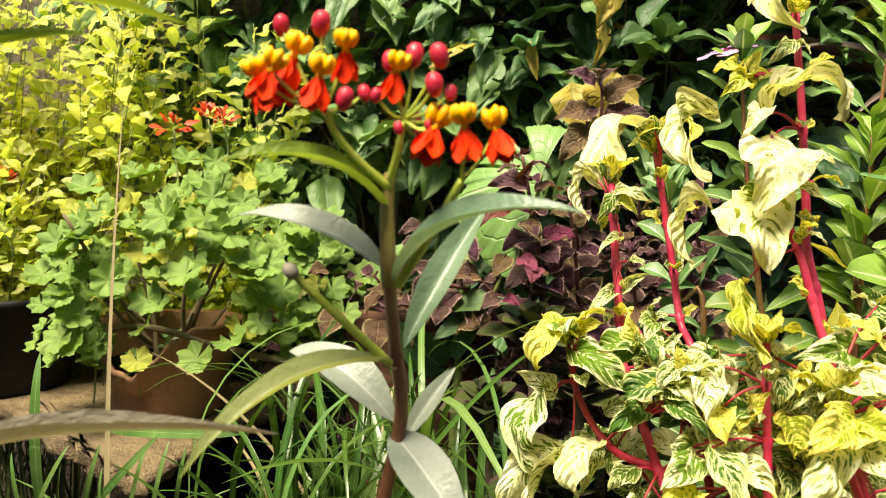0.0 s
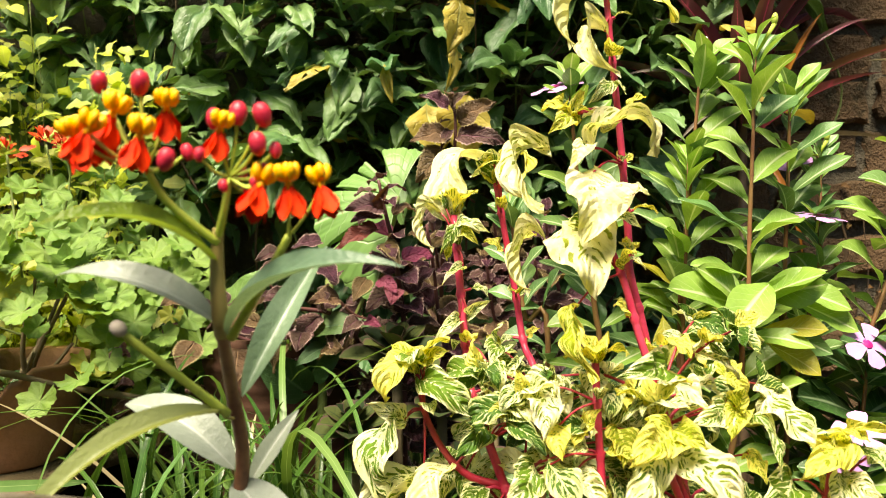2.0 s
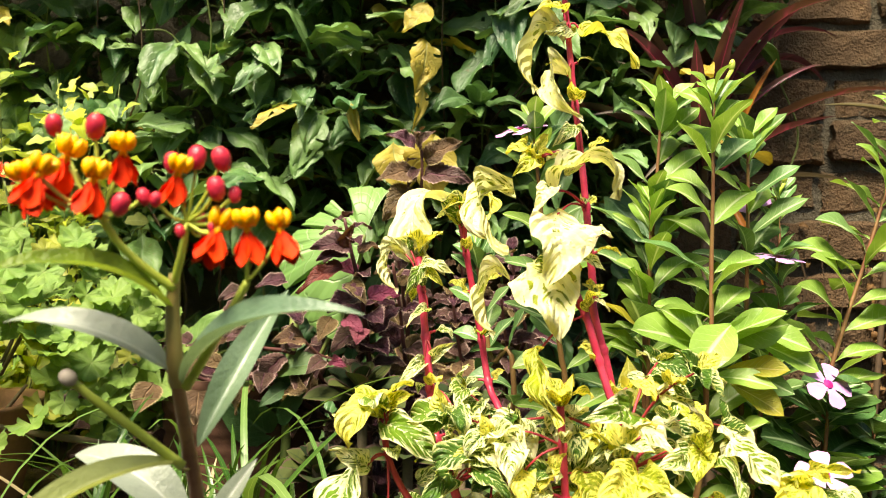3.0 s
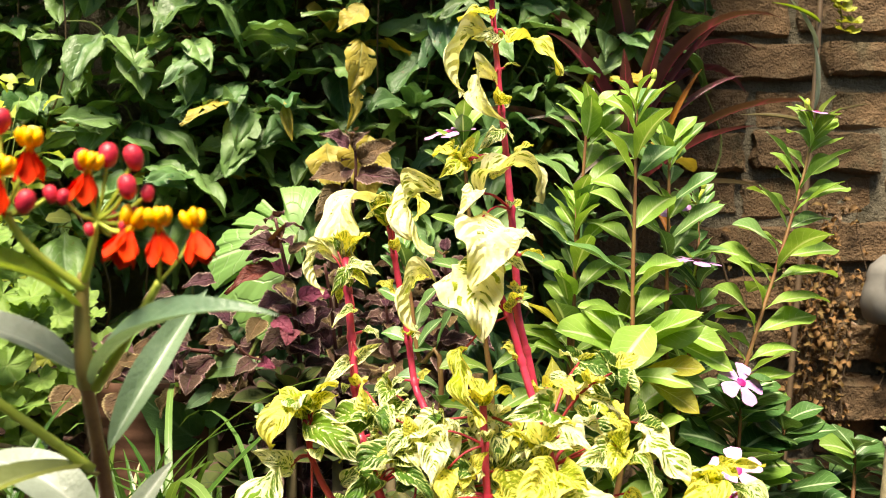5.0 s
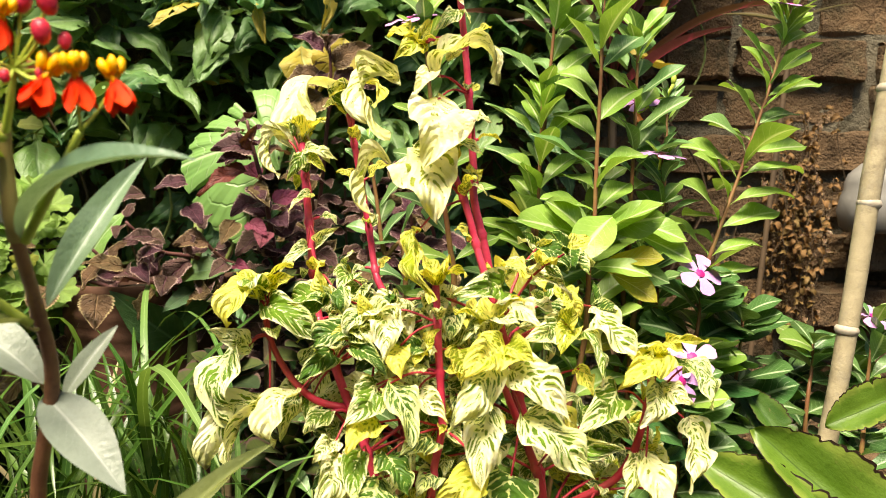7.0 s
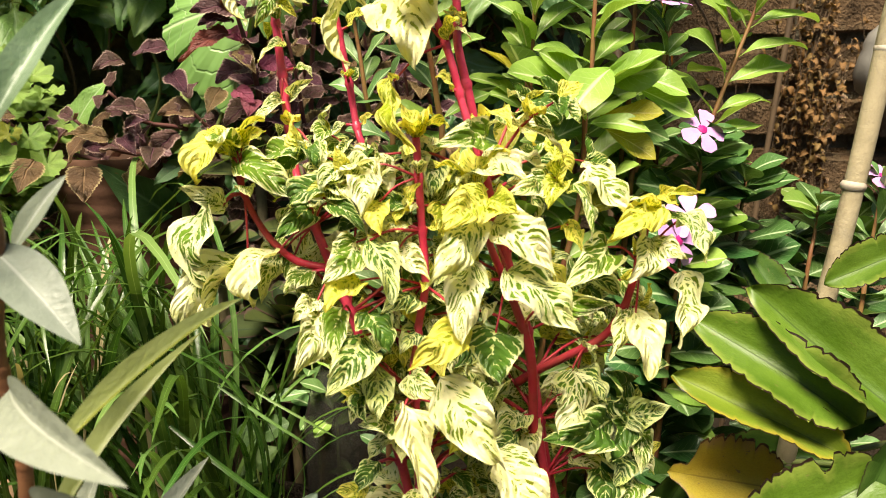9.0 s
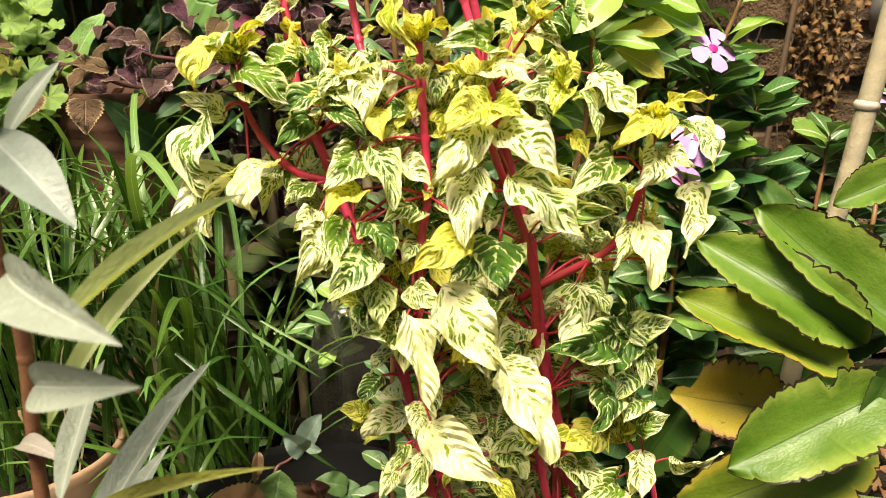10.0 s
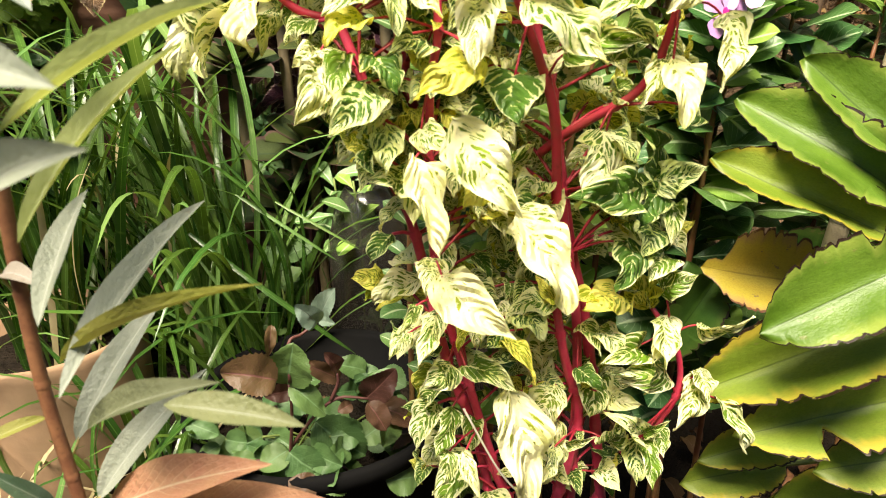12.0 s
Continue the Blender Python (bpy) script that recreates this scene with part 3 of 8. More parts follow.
# the brick wall behind the bed: a mortar core; its bricks stand at the end of the file
WALL_TURN = math.degrees(math.atan(-0.204))
wall = thing("wall_back", "old weathered brown brick garden wall with crumbling mortar", "wall", (0.98, 1.20, 0), kind="structure")
wall.rotation_euler = (0, 0, radians(WALL_TURN))
g = Shape()
nx, nz = 60, 40
for side in (0, 1):
    for i in range(nz + 1):
        for j in range(nx + 1):
            g.v.append(Vector((-2.6 + 4.4 * j / nx, -0.005 + side * 0.2 + (0 if side else 0.007 * noise.noise(Vector((j * 0.9, i * 0.9, 0)))), 1.95 * i / nz)))
n1 = (nx + 1) * (nz + 1)
for i in range(nz):
    for j in range(nx):
        a = i * (nx + 1) + j
        g.f += [(a, a + 1, a + nx + 2, a + nx + 1), (n1 + a, n1 + a + nx + 1, n1 + a + nx + 2, n1 + a + 1)]
top = nz * (nx + 1)
g.f += [(top + j, top + j + 1, n1 + top + j + 1, n1 + top + j) for j in range(nx)]
g.f += [(i * (nx + 1) + k, (i + 1) * (nx + 1) + k, n1 + (i + 1) * (nx + 1) + k, n1 + i * (nx + 1) + k) for i in range(nz) for k in (0, nx)]
part("mortar", g, M["mortar"], wall, "crumbling grey-brown mortar")

# unseen walls added behind and beside the camera, closing the yard against sky fill
M["plaster"] = mineral("unseen_wall_plaster", (0.22, 0.20, 0.17), (0.17, 0.155, 0.13), (0.09, 0.085, 0.07), 3, 0.95, 0.5, 0.004, 0.0)


def unseen_wall(name, x0, y0, x1, y1, height, thick=0.2):
    a, b = Vector((x0, y0, 0)), Vector((x1, y1, 0))
    along = (b - a).normalized()
    out = Vector((along.y, -along.x, 0)) * thick
    g = Shape()
    for z in (-0.05, height):
        g.v += [v + Vector((0, 0, z)) for v in (a, b, b + out, a + out)]
    g.f = [(0, 1, 5, 4), (1, 2, 6, 5), (2, 3, 7, 6), (3, 0, 4, 7), (4, 5, 6, 7)]
    tagged(new(name, g.mesh(name, M["plaster"], False)), "unseen grey-brown plastered wall added to cut sky light", "wall", kind="structure")


unseen_wall("wall_front", -2.6, -1.9, 2.8, -1.9, 1.5)
unseen_wall("wall_left", -1.75, 1.75, -2.6, -1.9, 0.9)
unseen_wall("wall_right", 2.8, -1.9, 2.75, 0.85, 0.9)


def tip_tuft(parent, meshes, at, up, size, count=4, name="leaf"):
    """Small young leaves round the growing tip."""
    at, up = Vector(at), Vector(up).normalized()
    side = up.orthogonal().normalized()
    a0 = rnd.uniform(0, 360)
    for k in range(count):
        d = Matrix.Rotation(radians(a0 + 360 * k / count), 3, up) @ side
        d = (d * rnd.uniform(0.6, 1.0) + up * rnd.uniform(0.1, 0.8)).normalized()
        put_leaf(parent, rnd.choice(meshes), at, at + d * size * rnd.uniform(0.7, 1.2), up + d * 0.2, name=name)


# ---- the netted plant with crimson stems ----
iresine = thing("variegated_bloodleaf", "tall variegated bloodleaf plant, cream-veined green leaves on crimson stems", "plant", (0.19, 0.39, 0))
IR_MESH = {}
for kind_, mat_ in (("cream", "ir_cream"), ("pale", "ir_pale"), ("mid", "ir_mid"), ("green", "ir_green"), ("yellow", "ir_yellow")):
    for style, (curl, fold, wave, bend) in {"a": (35, 0.55, 0.12, 1.0), "b": (62, 0.46, 0.16, 1.9), "c": (98, 0.60, 0.14, 1.9), "d": (-60, 0.4, 0.1, 1.0), "e": (46, 0.28, 0.22, 2.3), "f": (150, 0.5, 0.14, 1.2)}.items():
        IR_MESH[kind_, style] = [leaf_mesh("netted_leaf", M[mat_], 0.62, pointed, curl + 14 * q, fold - 0.1 * q, wave * 1.3, rows=22, cols=8, twist=(10 if style == "e" else 24) * (q - 1.5), bend=bend, seed=11 * q + len(kind_), notch=0.05, rumple=0.17, quilt=0.05, sweep=(0.10 if style in "ae" else 0.06) * (-1, 1, -0.5, 1.3)[q]) for q in range(4)]


def ir_local(p):
    return Vector(p) - Vector(iresine.location)


def ir_leaf(kind_, base, tip, wide, style="b", face=None):
    """One leaf of the bloodleaf from its stalk to its tip."""
    if face is None:
        face = (rnd.uniform(-0.35, 0.35), -0.9, rnd.uniform(0.25, 0.75))
    elif style != "c":
        face = Vector(face)
    if style == "c":
        run = Vector(tip) - Vector(base)
        out = Vector((-run.z, 0, run.x)).normalized()
        if out.z + 1.5 * out.x * (1 if base[0] + tip[0] > 0.3 else -1) < 0:
            out = -out
        face = (out.x * 0.9, -0.55, out.z * 0.9)
    put_leaf(iresine, rnd.choice(IR_MESH[kind_, style]), ir_local(base), ir_local(Vector(base).lerp(Vector(tip), 1.10)), face, wide * 1.22)
    foot = ir_local(base)
    near = min(ir_nodes, key=lambda q: (q[0] - foot).length)[0]
    if 0.003 < (near - foot).length < 0.042:
        part("leaf_stalk", Shape().tube(smooth_path([near, near.lerp(foot, 0.55) + Vector((0, -0.002, 0.003)), foot + (ir_local(tip) - foot) * 0.06], 3), [0.0008, 0.0007, 0.0007, 0.0006, 0.0006, 0.0006, 0.0005], 6), M["ir_old_stem"], iresine)


IR_LEFT = [(0.058, 0.442, 0.698), (0.061, 0.430, 0.645), (0.064, 0.420, 0.601), (0.068, 0.410, 0.585), (0.079, 0.400, 0.552), (0.092, 0.390, 0.513), (0.112, 0.385, 0.436), (0.126, 0.380, 0.359), (0.144, 0.378, 0.306), (0.161, 0.376, 0.257)]
IR_SECOND = [(0.089, 0.478, 0.719), (0.099, 0.470, 0.653), (0.103, 0.460, 0.617), (0.107, 0.440, 0.599), (0.112, 0.420, 0.535), (0.123, 0.400, 0.465), (0.140, 0.390, 0.327), (0.152, 0.385, 0.251)]
IR_TALL = [(0.144, 0.425, 0.852), (0.147, 0.420, 0.798), (0.152, 0.418, 0.742), (0.154, 0.410, 0.683), (0.153, 0.405, 0.665), (0.159, 0.400, 0.633), (0.164, 0.395, 0.598), (0.174, 0.388, 0.552), (0.185, 0.384, 0.513), (0.188, 0.382, 0.490), (0.197, 0.380, 0.426), (0.210, 0.380, 0.364), (0.224, 0.380, 0.243)]
IR_INNER = [(0.137, 0.395, 0.684), (0.145, 0.390, 0.660), (0.151, 0.385, 0.633), (0.159, 0.380, 0.605), (0.168, 0.378, 0.570), (0.179, 0.376, 0.526), (0.187, 0.374, 0.483), (0.191, 0.372, 0.440), (0.200, 0.370, 0.370), (0.200, 0.370, 0.256)]
IR_FRONT = [(0.123, 0.370, 0.621), (0.124, 0.368, 0.585), (0.125, 0.366, 0.545), (0.120, 0.368, 0.511), (0.120, 0.370, 0.425), (0.137, 0.372, 0.347), (0.159, 0.374, 0.259)]
IR_FORE = [(0.149, 0.350, 0.598), (0.156, 0.355, 0.569), (0.170, 0.360, 0.536), (0.182, 0.365, 0.500), (0.185, 0.368, 0.448)]
IR_CENTRE = [(0.182, 0.355, 0.401), (0.190, 0.360, 0.363), (0.201, 0.365, 0.319), (0.189, 0.365, 0.262)]
IR_RIGHT = [(0.235, 0.346, 0.574), (0.234, 0.348, 0.555), (0.229, 0.352, 0.530), (0.220, 0.357, 0.512), (0.203, 0.364, 0.500), (0.188, 0.376, 0.487), (0.181, 0.386, 0.477)]
IR_BRANCH = [(0.033, 0.405, 0.611), (0.038, 0.405, 0.587), (0.048, 0.405, 0.567), (0.061, 0.403, 0.554), (0.078, 0.400, 0.549)]
IR_LOW_RIGHT = [(0.239, 0.360, 0.391), (0.253, 0.355, 0.368), (0.257, 0.355, 0.338), (0.247, 0.360, 0.312), (0.232, 0.370, 0.286)]
IR_BASE = Vector((0.185, 0.385, 0.22))
ir_nodes = []


def ir_stem(pts, r0, r1, old=False, down=True, step=0.026, fill=1.0, bare=0.10):
    """A crimson stem from its tip downwards, with swollen joints and paired leaves on red stalks."""
    line = smooth_path([ir_local(p) for p in pts], 5)
    if down:
        end = line[-1]
        foot = ir_local(IR_BASE) + Vector((rnd.uniform(-0.018, 0.018), rnd.uniform(-0.015, 0.015), 0))
        foot.z = min(foot.z, end.z - 0.02)
        line += [end.lerp(foot, 0.5), foot, Vector((foot.x, foot.y, 0.215))]
    length = [0.0]
    for a, b in zip(line, line[1:]):
        length.append(length[-1] + (b - a).length)
    radii, s = [], Shape()
    for d in length:
        radii.append(r0 + (r1 - r0) * d / length[-1])
    s.tube(line, radii, 8)
    d, turn = 0.02, rnd.uniform(0, 90)
    while d < length[-1] - 0.04:
        i = max(k for k in range(len(line) - 1) if length[k] <= d)
        q = (d - length[i]) / max(length[i + 1] - length[i], 1e-6)
        at, up = line[i].lerp(line[i + 1], q), (line[i] - line[i + 1]).normalized()
        r = radii[i]
        s.tube([at - up * 0.003, at, at + up * 0.003], [r * 1.02, r * 1.35, r * 1.02], 8, False)
        ir_nodes.append((at, up, d))
        for sgn in (0, 180):
            if rnd.random() > fill * (1.0 if d < bare else 0.45):
                continue
            out = Matrix.Rotation(radians(turn + sgn), 3, up) @ up.orthogonal().normalized()
            young = d < bare
            reach = rnd.uniform(0.010, 0.018) if not young else rnd.uniform(0.003, 0.007)
            size = rnd.uniform(0.018, 0.030) if not young else rnd.uniform(0.009, 0.016)
            q1 = at + (out + up * 0.45) * reach
            s.tube([at, at + (out * 0.5 + up * 0.35) * reach, q1], [0.0012, 0.0010, 0.0009], 5)
            droop = (out * 0.65 + Vector((0, -0.2, rnd.uniform(-1.2, 0.0) if not young else rnd.uniform(-0.4, 0.5)))).normalized()
            sort = rnd.choices(("mid", "green", "pale", "yellow"), (5, 3, 4, 1) if not young else (4, 1, 1, 6))[0]
            put_leaf(iresine, rnd.choice(IR_MESH[sort, rnd.choice("abb" if young else "bbc")]), q1, q1 + droop * size, out * 0.5 + Vector((0, -0.5, 0.8)), rnd.uniform(0.9, 1.2))
        turn += 90
        d += step * rnd.uniform(0.8, 1.25)
    part("stem", s, M["ir_old_stem" if old else "ir_stem"], iresine, "crimson jointed stem")


ir_stem(IR_LEFT, 0.0022, 0.0034, step=0.028, fill=0.9, bare=0.16)
ir_stem(IR_SECOND, 0.0020, 0.0032, step=0.028, fill=0.9, bare=0.13)
ir_stem(IR_TALL, 0.0017, 0.0042, step=0.026, fill=0.8, bare=0.24)
ir_stem(IR_INNER, 0.0020, 0.0032, step=0.030, fill=0.6, bare=0.05)
ir_stem(IR_FRONT, 0.0020, 0.0028, step=0.030, fill=0.6)
ir_stem(IR_CENTRE, 0.0024, 0.0040, step=0.035, fill=0.4)
ir_stem(IR_FORE, 0.0016, 0.0030, True, False, 0.03, 0.5)
ir_stem(IR_RIGHT, 0.0018, 0.0025, True, False, 0.05, 0.25)
ir_stem(IR_BRANCH, 0.0014, 0.0023, True, False, 0.05, 0.25)
ir_stem(IR_LOW_RIGHT, 0.0014, 0.0026, False, False, 0.04, 0.3)

ir_leaf("yellow", (0.151, 0.42, 0.828), (0.175, 0.405, 0.805), 0.62, "b", (0.35, -0.8, 0.6))
ir_leaf("cream", (0.142, 0.418, 0.822), (0.123, 0.405, 0.793), 0.31, "f", (-1, -0.45, 0.2))
ir_leaf("cream", (0.142, 0.415, 0.802), (0.143, 0.395, 0.775), 0.53, "f", (-1, -0.6, 0.1))
ir_leaf("mid", (0.146, 0.42, 0.827), (0.13, 0.41, 0.822), 0.5, "a")
ir_leaf("yellow", (0.142, 0.42, 0.84), (0.121, 0.41, 0.834), 0.5, "b")
ir_leaf("mid", (0.147, 0.415, 0.771), (0.133, 0.405, 0.759), 0.47, "a")
ir_leaf("mid", (0.147, 0.415, 0.771), (0.151, 0.405, 0.764), 0.47, "a")
ir_leaf("cream", (0.13, 0.405, 0.734), (0.157, 0.388, 0.728), 0.31, "f", (0.25, -0.5, 1))
ir_leaf("cream", (0.127, 0.405, 0.735), (0.115, 0.388, 0.721), 0.55, "b")
ir_leaf("pale", (0.137, 0.405, 0.743), (0.146, 0.4, 0.747), 0.5, "a")
ir_leaf("yellow", (0.125, 0.425, 0.754), (0.106, 0.41, 0.755), 0.6, "b", (-0.2, -0.8, 0.7))
ir_leaf("yellow", (0.125, 0.425, 0.754), (0.108, 0.405, 0.743), 0.55, "b")
ir_leaf("yellow", (0.125, 0.425, 0.755), (0.133, 0.43, 0.769), 0.5, "a")
ir_leaf("yellow", (0.126, 0.425, 0.754), (0.135, 0.41, 0.753), 0.5, "b")
ir_leaf("green", (0.126, 0.425, 0.756), (0.121, 0.43, 0.765), 0.5, "a")
ir_leaf("cream", (0.116, 0.44, 0.738), (0.107, 0.412, 0.704), 0.31, "f", (-1, -0.5, 0.15))
ir_leaf("cream", (0.087, 0.47, 0.733), (0.076, 0.45, 0.695), 0.29, "f", (-1, -0.45, 0.3))
ir_leaf("yellow", (0.091, 0.475, 0.735), (0.101, 0.46, 0.723), 0.28, "f", (1, -0.4, 0.6))
ir_leaf("yellow", (0.089, 0.475, 0.733), (0.076, 0.46, 0.728), 0.4, "b")
ir_leaf("cream", (0.05, 0.44, 0.701), (0.045, 0.425, 0.681), 0.29, "f", (-1, -0.5, 0.2))
ir_leaf("mid", (0.053, 0.44, 0.702), (0.051, 0.44, 0.712), 0.5, "a")
ir_leaf("mid", (0.059, 0.435, 0.693), (0.075, 0.425, 0.688), 0.45, "b")
ir_leaf("mid", (0.058, 0.435, 0.692), (0.05, 0.425, 0.677), 0.5, "b")
ir_leaf("yellow", (0.06, 0.435, 0.692), (0.07, 0.425, 0.682), 0.45, "b")
ir_leaf("cream", (0.13, 0.398, 0.722), (0.123, 0.372, 0.685), 0.95, "e", (0.05, -1, 0.35))
ir_leaf("cream", (0.114, 0.4, 0.692), (0.128, 0.372, 0.66), 0.95, "e", (-0.2, -1, 0.5))
ir_leaf("cream", (0.106, 0.41, 0.686), (0.095, 0.395, 0.659), 0.30, "f", (-1, -0.5, 0.2))
ir_leaf("yellow", (0.114, 0.380, 0.650), (0.116, 0.352, 0.618), 0.45, "e", (-0.8, -0.7, 0.2))
ir_leaf("mid", (0.151, 0.395, 0.675), (0.144, 0.395, 0.682), 0.6, "a")
ir_leaf("mid", (0.15, 0.395, 0.712), (0.156, 0.385, 0.707), 0.5, "e")
ir_leaf("mid", (0.14, 0.395, 0.697), (0.151, 0.385, 0.69), 0.5, "b")
ir_leaf("pale", (0.148, 0.395, 0.673), (0.155, 0.388, 0.668), 0.5, "b")
ir_leaf("mid", (0.063, 0.432, 0.667), (0.049, 0.420, 0.660), 0.47, "a")
ir_leaf("mid", (0.064, 0.428, 0.638), (0.075, 0.420, 0.649), 0.47, "a")
ir_leaf("mid", (0.060, 0.428, 0.638), (0.043, 0.415, 0.625), 0.43, "b")
ir_leaf("yellow", (0.037, 0.405, 0.617), (0.049, 0.400, 0.624), 0.7, "b")
ir_leaf("yellow", (0.036, 0.405, 0.615), (0.019, 0.385, 0.602), 0.55, "c")
ir_leaf("mid", (0.035, 0.405, 0.607), (0.062, 0.385, 0.591), 0.55, "b")
ir_leaf("pale", (0.026, 0.405, 0.585), (0.008, 0.395, 0.595), 0.6, "b")
ir_leaf("mid", (0.025, 0.405, 0.587), (0.021, 0.390, 0.552), 0.55, "c")
ir_leaf("pale", (0.037, 0.415, 0.549), (0.009, 0.395, 0.527), 0.42, "c")
ir_leaf("mid", (0.051, 0.415, 0.552), (0.042, 0.400, 0.535), 0.55, "b")
ir_leaf("mid", (0.059, 0.415, 0.552), (0.060, 0.400, 0.538), 0.55, "b")
ir_leaf("mid", (0.054, 0.410, 0.574), (0.071, 0.405, 0.583), 0.6, "a")
ir_leaf("mid", (0.119, 0.345, 0.323), (0.110, 0.330, 0.311), 0.7, "b")
ir_leaf("mid", (0.237, 0.355, 0.305), (0.235, 0.335, 0.289), 0.6, "b")
ir_leaf("mid", (0.235, 0.355, 0.310), (0.209, 0.345, 0.334), 0.45, "b")
ir_leaf("mid", (0.238, 0.355, 0.311), (0.247, 0.345, 0.325), 0.45, "b")
ir_leaf("mid", (0.186, 0.340, 0.322), (0.197, 0.330, 0.333), 0.45, "a")
ir_leaf("mid", (0.178, 0.340, 0.321), (0.169, 0.330, 0.308), 0.55, "b")
ir_leaf("pale", (0.127, 0.340, 0.325), (0.133, 0.325, 0.310), 0.5, "b")
ir_leaf("cream", (0.052, 0.400, 0.561), (0.041, 0.385, 0.539), 0.6, "c")
ir_leaf("pale", (0.037, 0.405, 0.554), (0.017, 0.390, 0.529), 0.45, "c")
ir_leaf("mid", (0.072, 0.404, 0.617), (0.076, 0.388, 0.603), 0.65, "e")
ir_leaf("pale", (0.095, 0.379, 0.608), (0.095, 0.358, 0.587), 0.75, "e")
ir_leaf("green", (0.078, 0.379, 0.59), (0.094, 0.359, 0.58), 0.5, "e")
ir_leaf("yellow", (0.103, 0.369, 0.59), (0.099, 0.353, 0.578), 0.89, "e")
ir_leaf("mid", (0.091, 0.372, 0.57), (0.076, 0.351, 0.555), 0.8, "e")
ir_leaf("green", (0.096, 0.361, 0.574), (0.105, 0.337, 0.55), 0.59, "e")
ir_leaf("pale", (0.111, 0.374, 0.563), (0.123, 0.355, 0.552), 0.64, "b")
ir_leaf("green", (0.071, 0.399, 0.584), (0.052, 0.379, 0.574), 0.62, "e")
ir_leaf("yellow", (0.091, 0.364, 0.552), (0.072, 0.345, 0.546), 0.8, "e")
ir_leaf("pale", (0.07, 0.376, 0.531), (0.059, 0.353, 0.51), 0.67, "b")
ir_leaf("pale", (0.071, 0.384, 0.536), (0.057, 0.368, 0.533), 0.69, "e")
ir_leaf("mid", (0.082, 0.364, 0.538), (0.075, 0.342, 0.519), 0.6, "e")
ir_leaf("green", (0.094, 0.359, 0.537), (0.1, 0.34, 0.523), 0.91, "e")
ir_leaf("green", (0.09, 0.356, 0.526), (0.075, 0.332, 0.507), 0.84, "e")
ir_leaf("green", (0.122, 0.372, 0.54), (0.101, 0.354, 0.538), 0.75, "e")
ir_leaf("green", (0.122, 0.369, 0.52), (0.109, 0.354, 0.516), 0.85, "e")
ir_leaf("pale", (0.142, 0.334, 0.564), (0.13, 0.31, 0.537), 0.61, "e")
ir_leaf("mid", (0.141, 0.336, 0.586), (0.121, 0.312, 0.563), 0.61, "e")
ir_leaf("yellow", (0.151, 0.339, 0.593), (0.123, 0.317, 0.588), 0.71, "e")
ir_leaf("yellow", (0.151, 0.339, 0.593), (0.159, 0.323, 0.589), 0.93, "b")
ir_leaf("pale", (0.155, 0.339, 0.581), (0.174, 0.315, 0.565), 0.73, "b")
ir_leaf("mid", (0.158, 0.332, 0.559), (0.181, 0.308, 0.537), 0.73, "e")
ir_leaf("mid", (0.181, 0.349, 0.534), (0.206, 0.325, 0.544), 0.57, "e")
ir_leaf("green", (0.155, 0.339, 0.528), (0.147, 0.318, 0.512), 1.23, "e")
ir_leaf("yellow", (0.137, 0.329, 0.535), (0.11, 0.305, 0.525), 0.56, "e")
ir_leaf("green", (0.157, 0.374, 0.609), (0.139, 0.356, 0.598), 0.68, "e")
ir_leaf("pale", (0.159, 0.374, 0.613), (0.173, 0.352, 0.597), 0.56, "e")
ir_leaf("mid", (0.157, 0.364, 0.62), (0.128, 0.342, 0.618), 0.6, "b")
ir_leaf("mid", (0.189, 0.364, 0.599), (0.166, 0.346, 0.593), 0.65, "e")
ir_leaf("yellow", (0.194, 0.362, 0.598), (0.193, 0.347, 0.609), 1.0, "e")
ir_leaf("yellow", (0.194, 0.362, 0.597), (0.183, 0.347, 0.587), 0.76, "b")
ir_leaf("mid", (0.199, 0.356, 0.594), (0.201, 0.334, 0.574), 0.46, "b")
ir_leaf("pale", (0.208, 0.359, 0.602), (0.218, 0.335, 0.581), 0.68, "e")
ir_leaf("yellow", (0.201, 0.364, 0.574), (0.201, 0.349, 0.564), 0.72, "e")
ir_leaf("mid", (0.22, 0.356, 0.563), (0.192, 0.333, 0.548), 0.62, "e")
ir_leaf("yellow", (0.24, 0.346, 0.584), (0.21, 0.324, 0.572), 0.58, "e")
ir_leaf("yellow", (0.243, 0.349, 0.588), (0.255, 0.329, 0.592), 0.32, "e")
ir_leaf("yellow", (0.243, 0.349, 0.588), (0.247, 0.335, 0.587), 0.7, "e")
ir_leaf("pale", (0.238, 0.346, 0.566), (0.219, 0.327, 0.554), 0.84, "b")
ir_leaf("pale", (0.239, 0.346, 0.565), (0.247, 0.329, 0.56), 0.95, "e")
ir_leaf("mid", (0.255, 0.344, 0.579), (0.258, 0.324, 0.562), 0.72, "e")
ir_leaf("pale", (0.257, 0.346, 0.547), (0.246, 0.322, 0.52), 0.53, "e")
ir_leaf("cream", (0.23, 0.342, 0.531), (0.229, 0.318, 0.506), 0.65, "e")
ir_leaf("pale", (0.231, 0.352, 0.528), (0.212, 0.332, 0.513), 0.51, "e")
ir_leaf("green", (0.251, 0.354, 0.503), (0.233, 0.339, 0.501), 0.77, "e")
ir_leaf("pale", (0.124, 0.325, 0.511), (0.143, 0.305, 0.478), 0.72, "e", (-0.1, -1, 0.45))
ir_leaf("cream", (0.108, 0.342, 0.494), (0.112, 0.318, 0.454), 0.44, "e")
ir_leaf("mid", (0.106, 0.362, 0.473), (0.088, 0.346, 0.479), 0.89, "e")
ir_leaf("yellow", (0.148, 0.349, 0.474), (0.129, 0.331, 0.471), 0.9, "e")
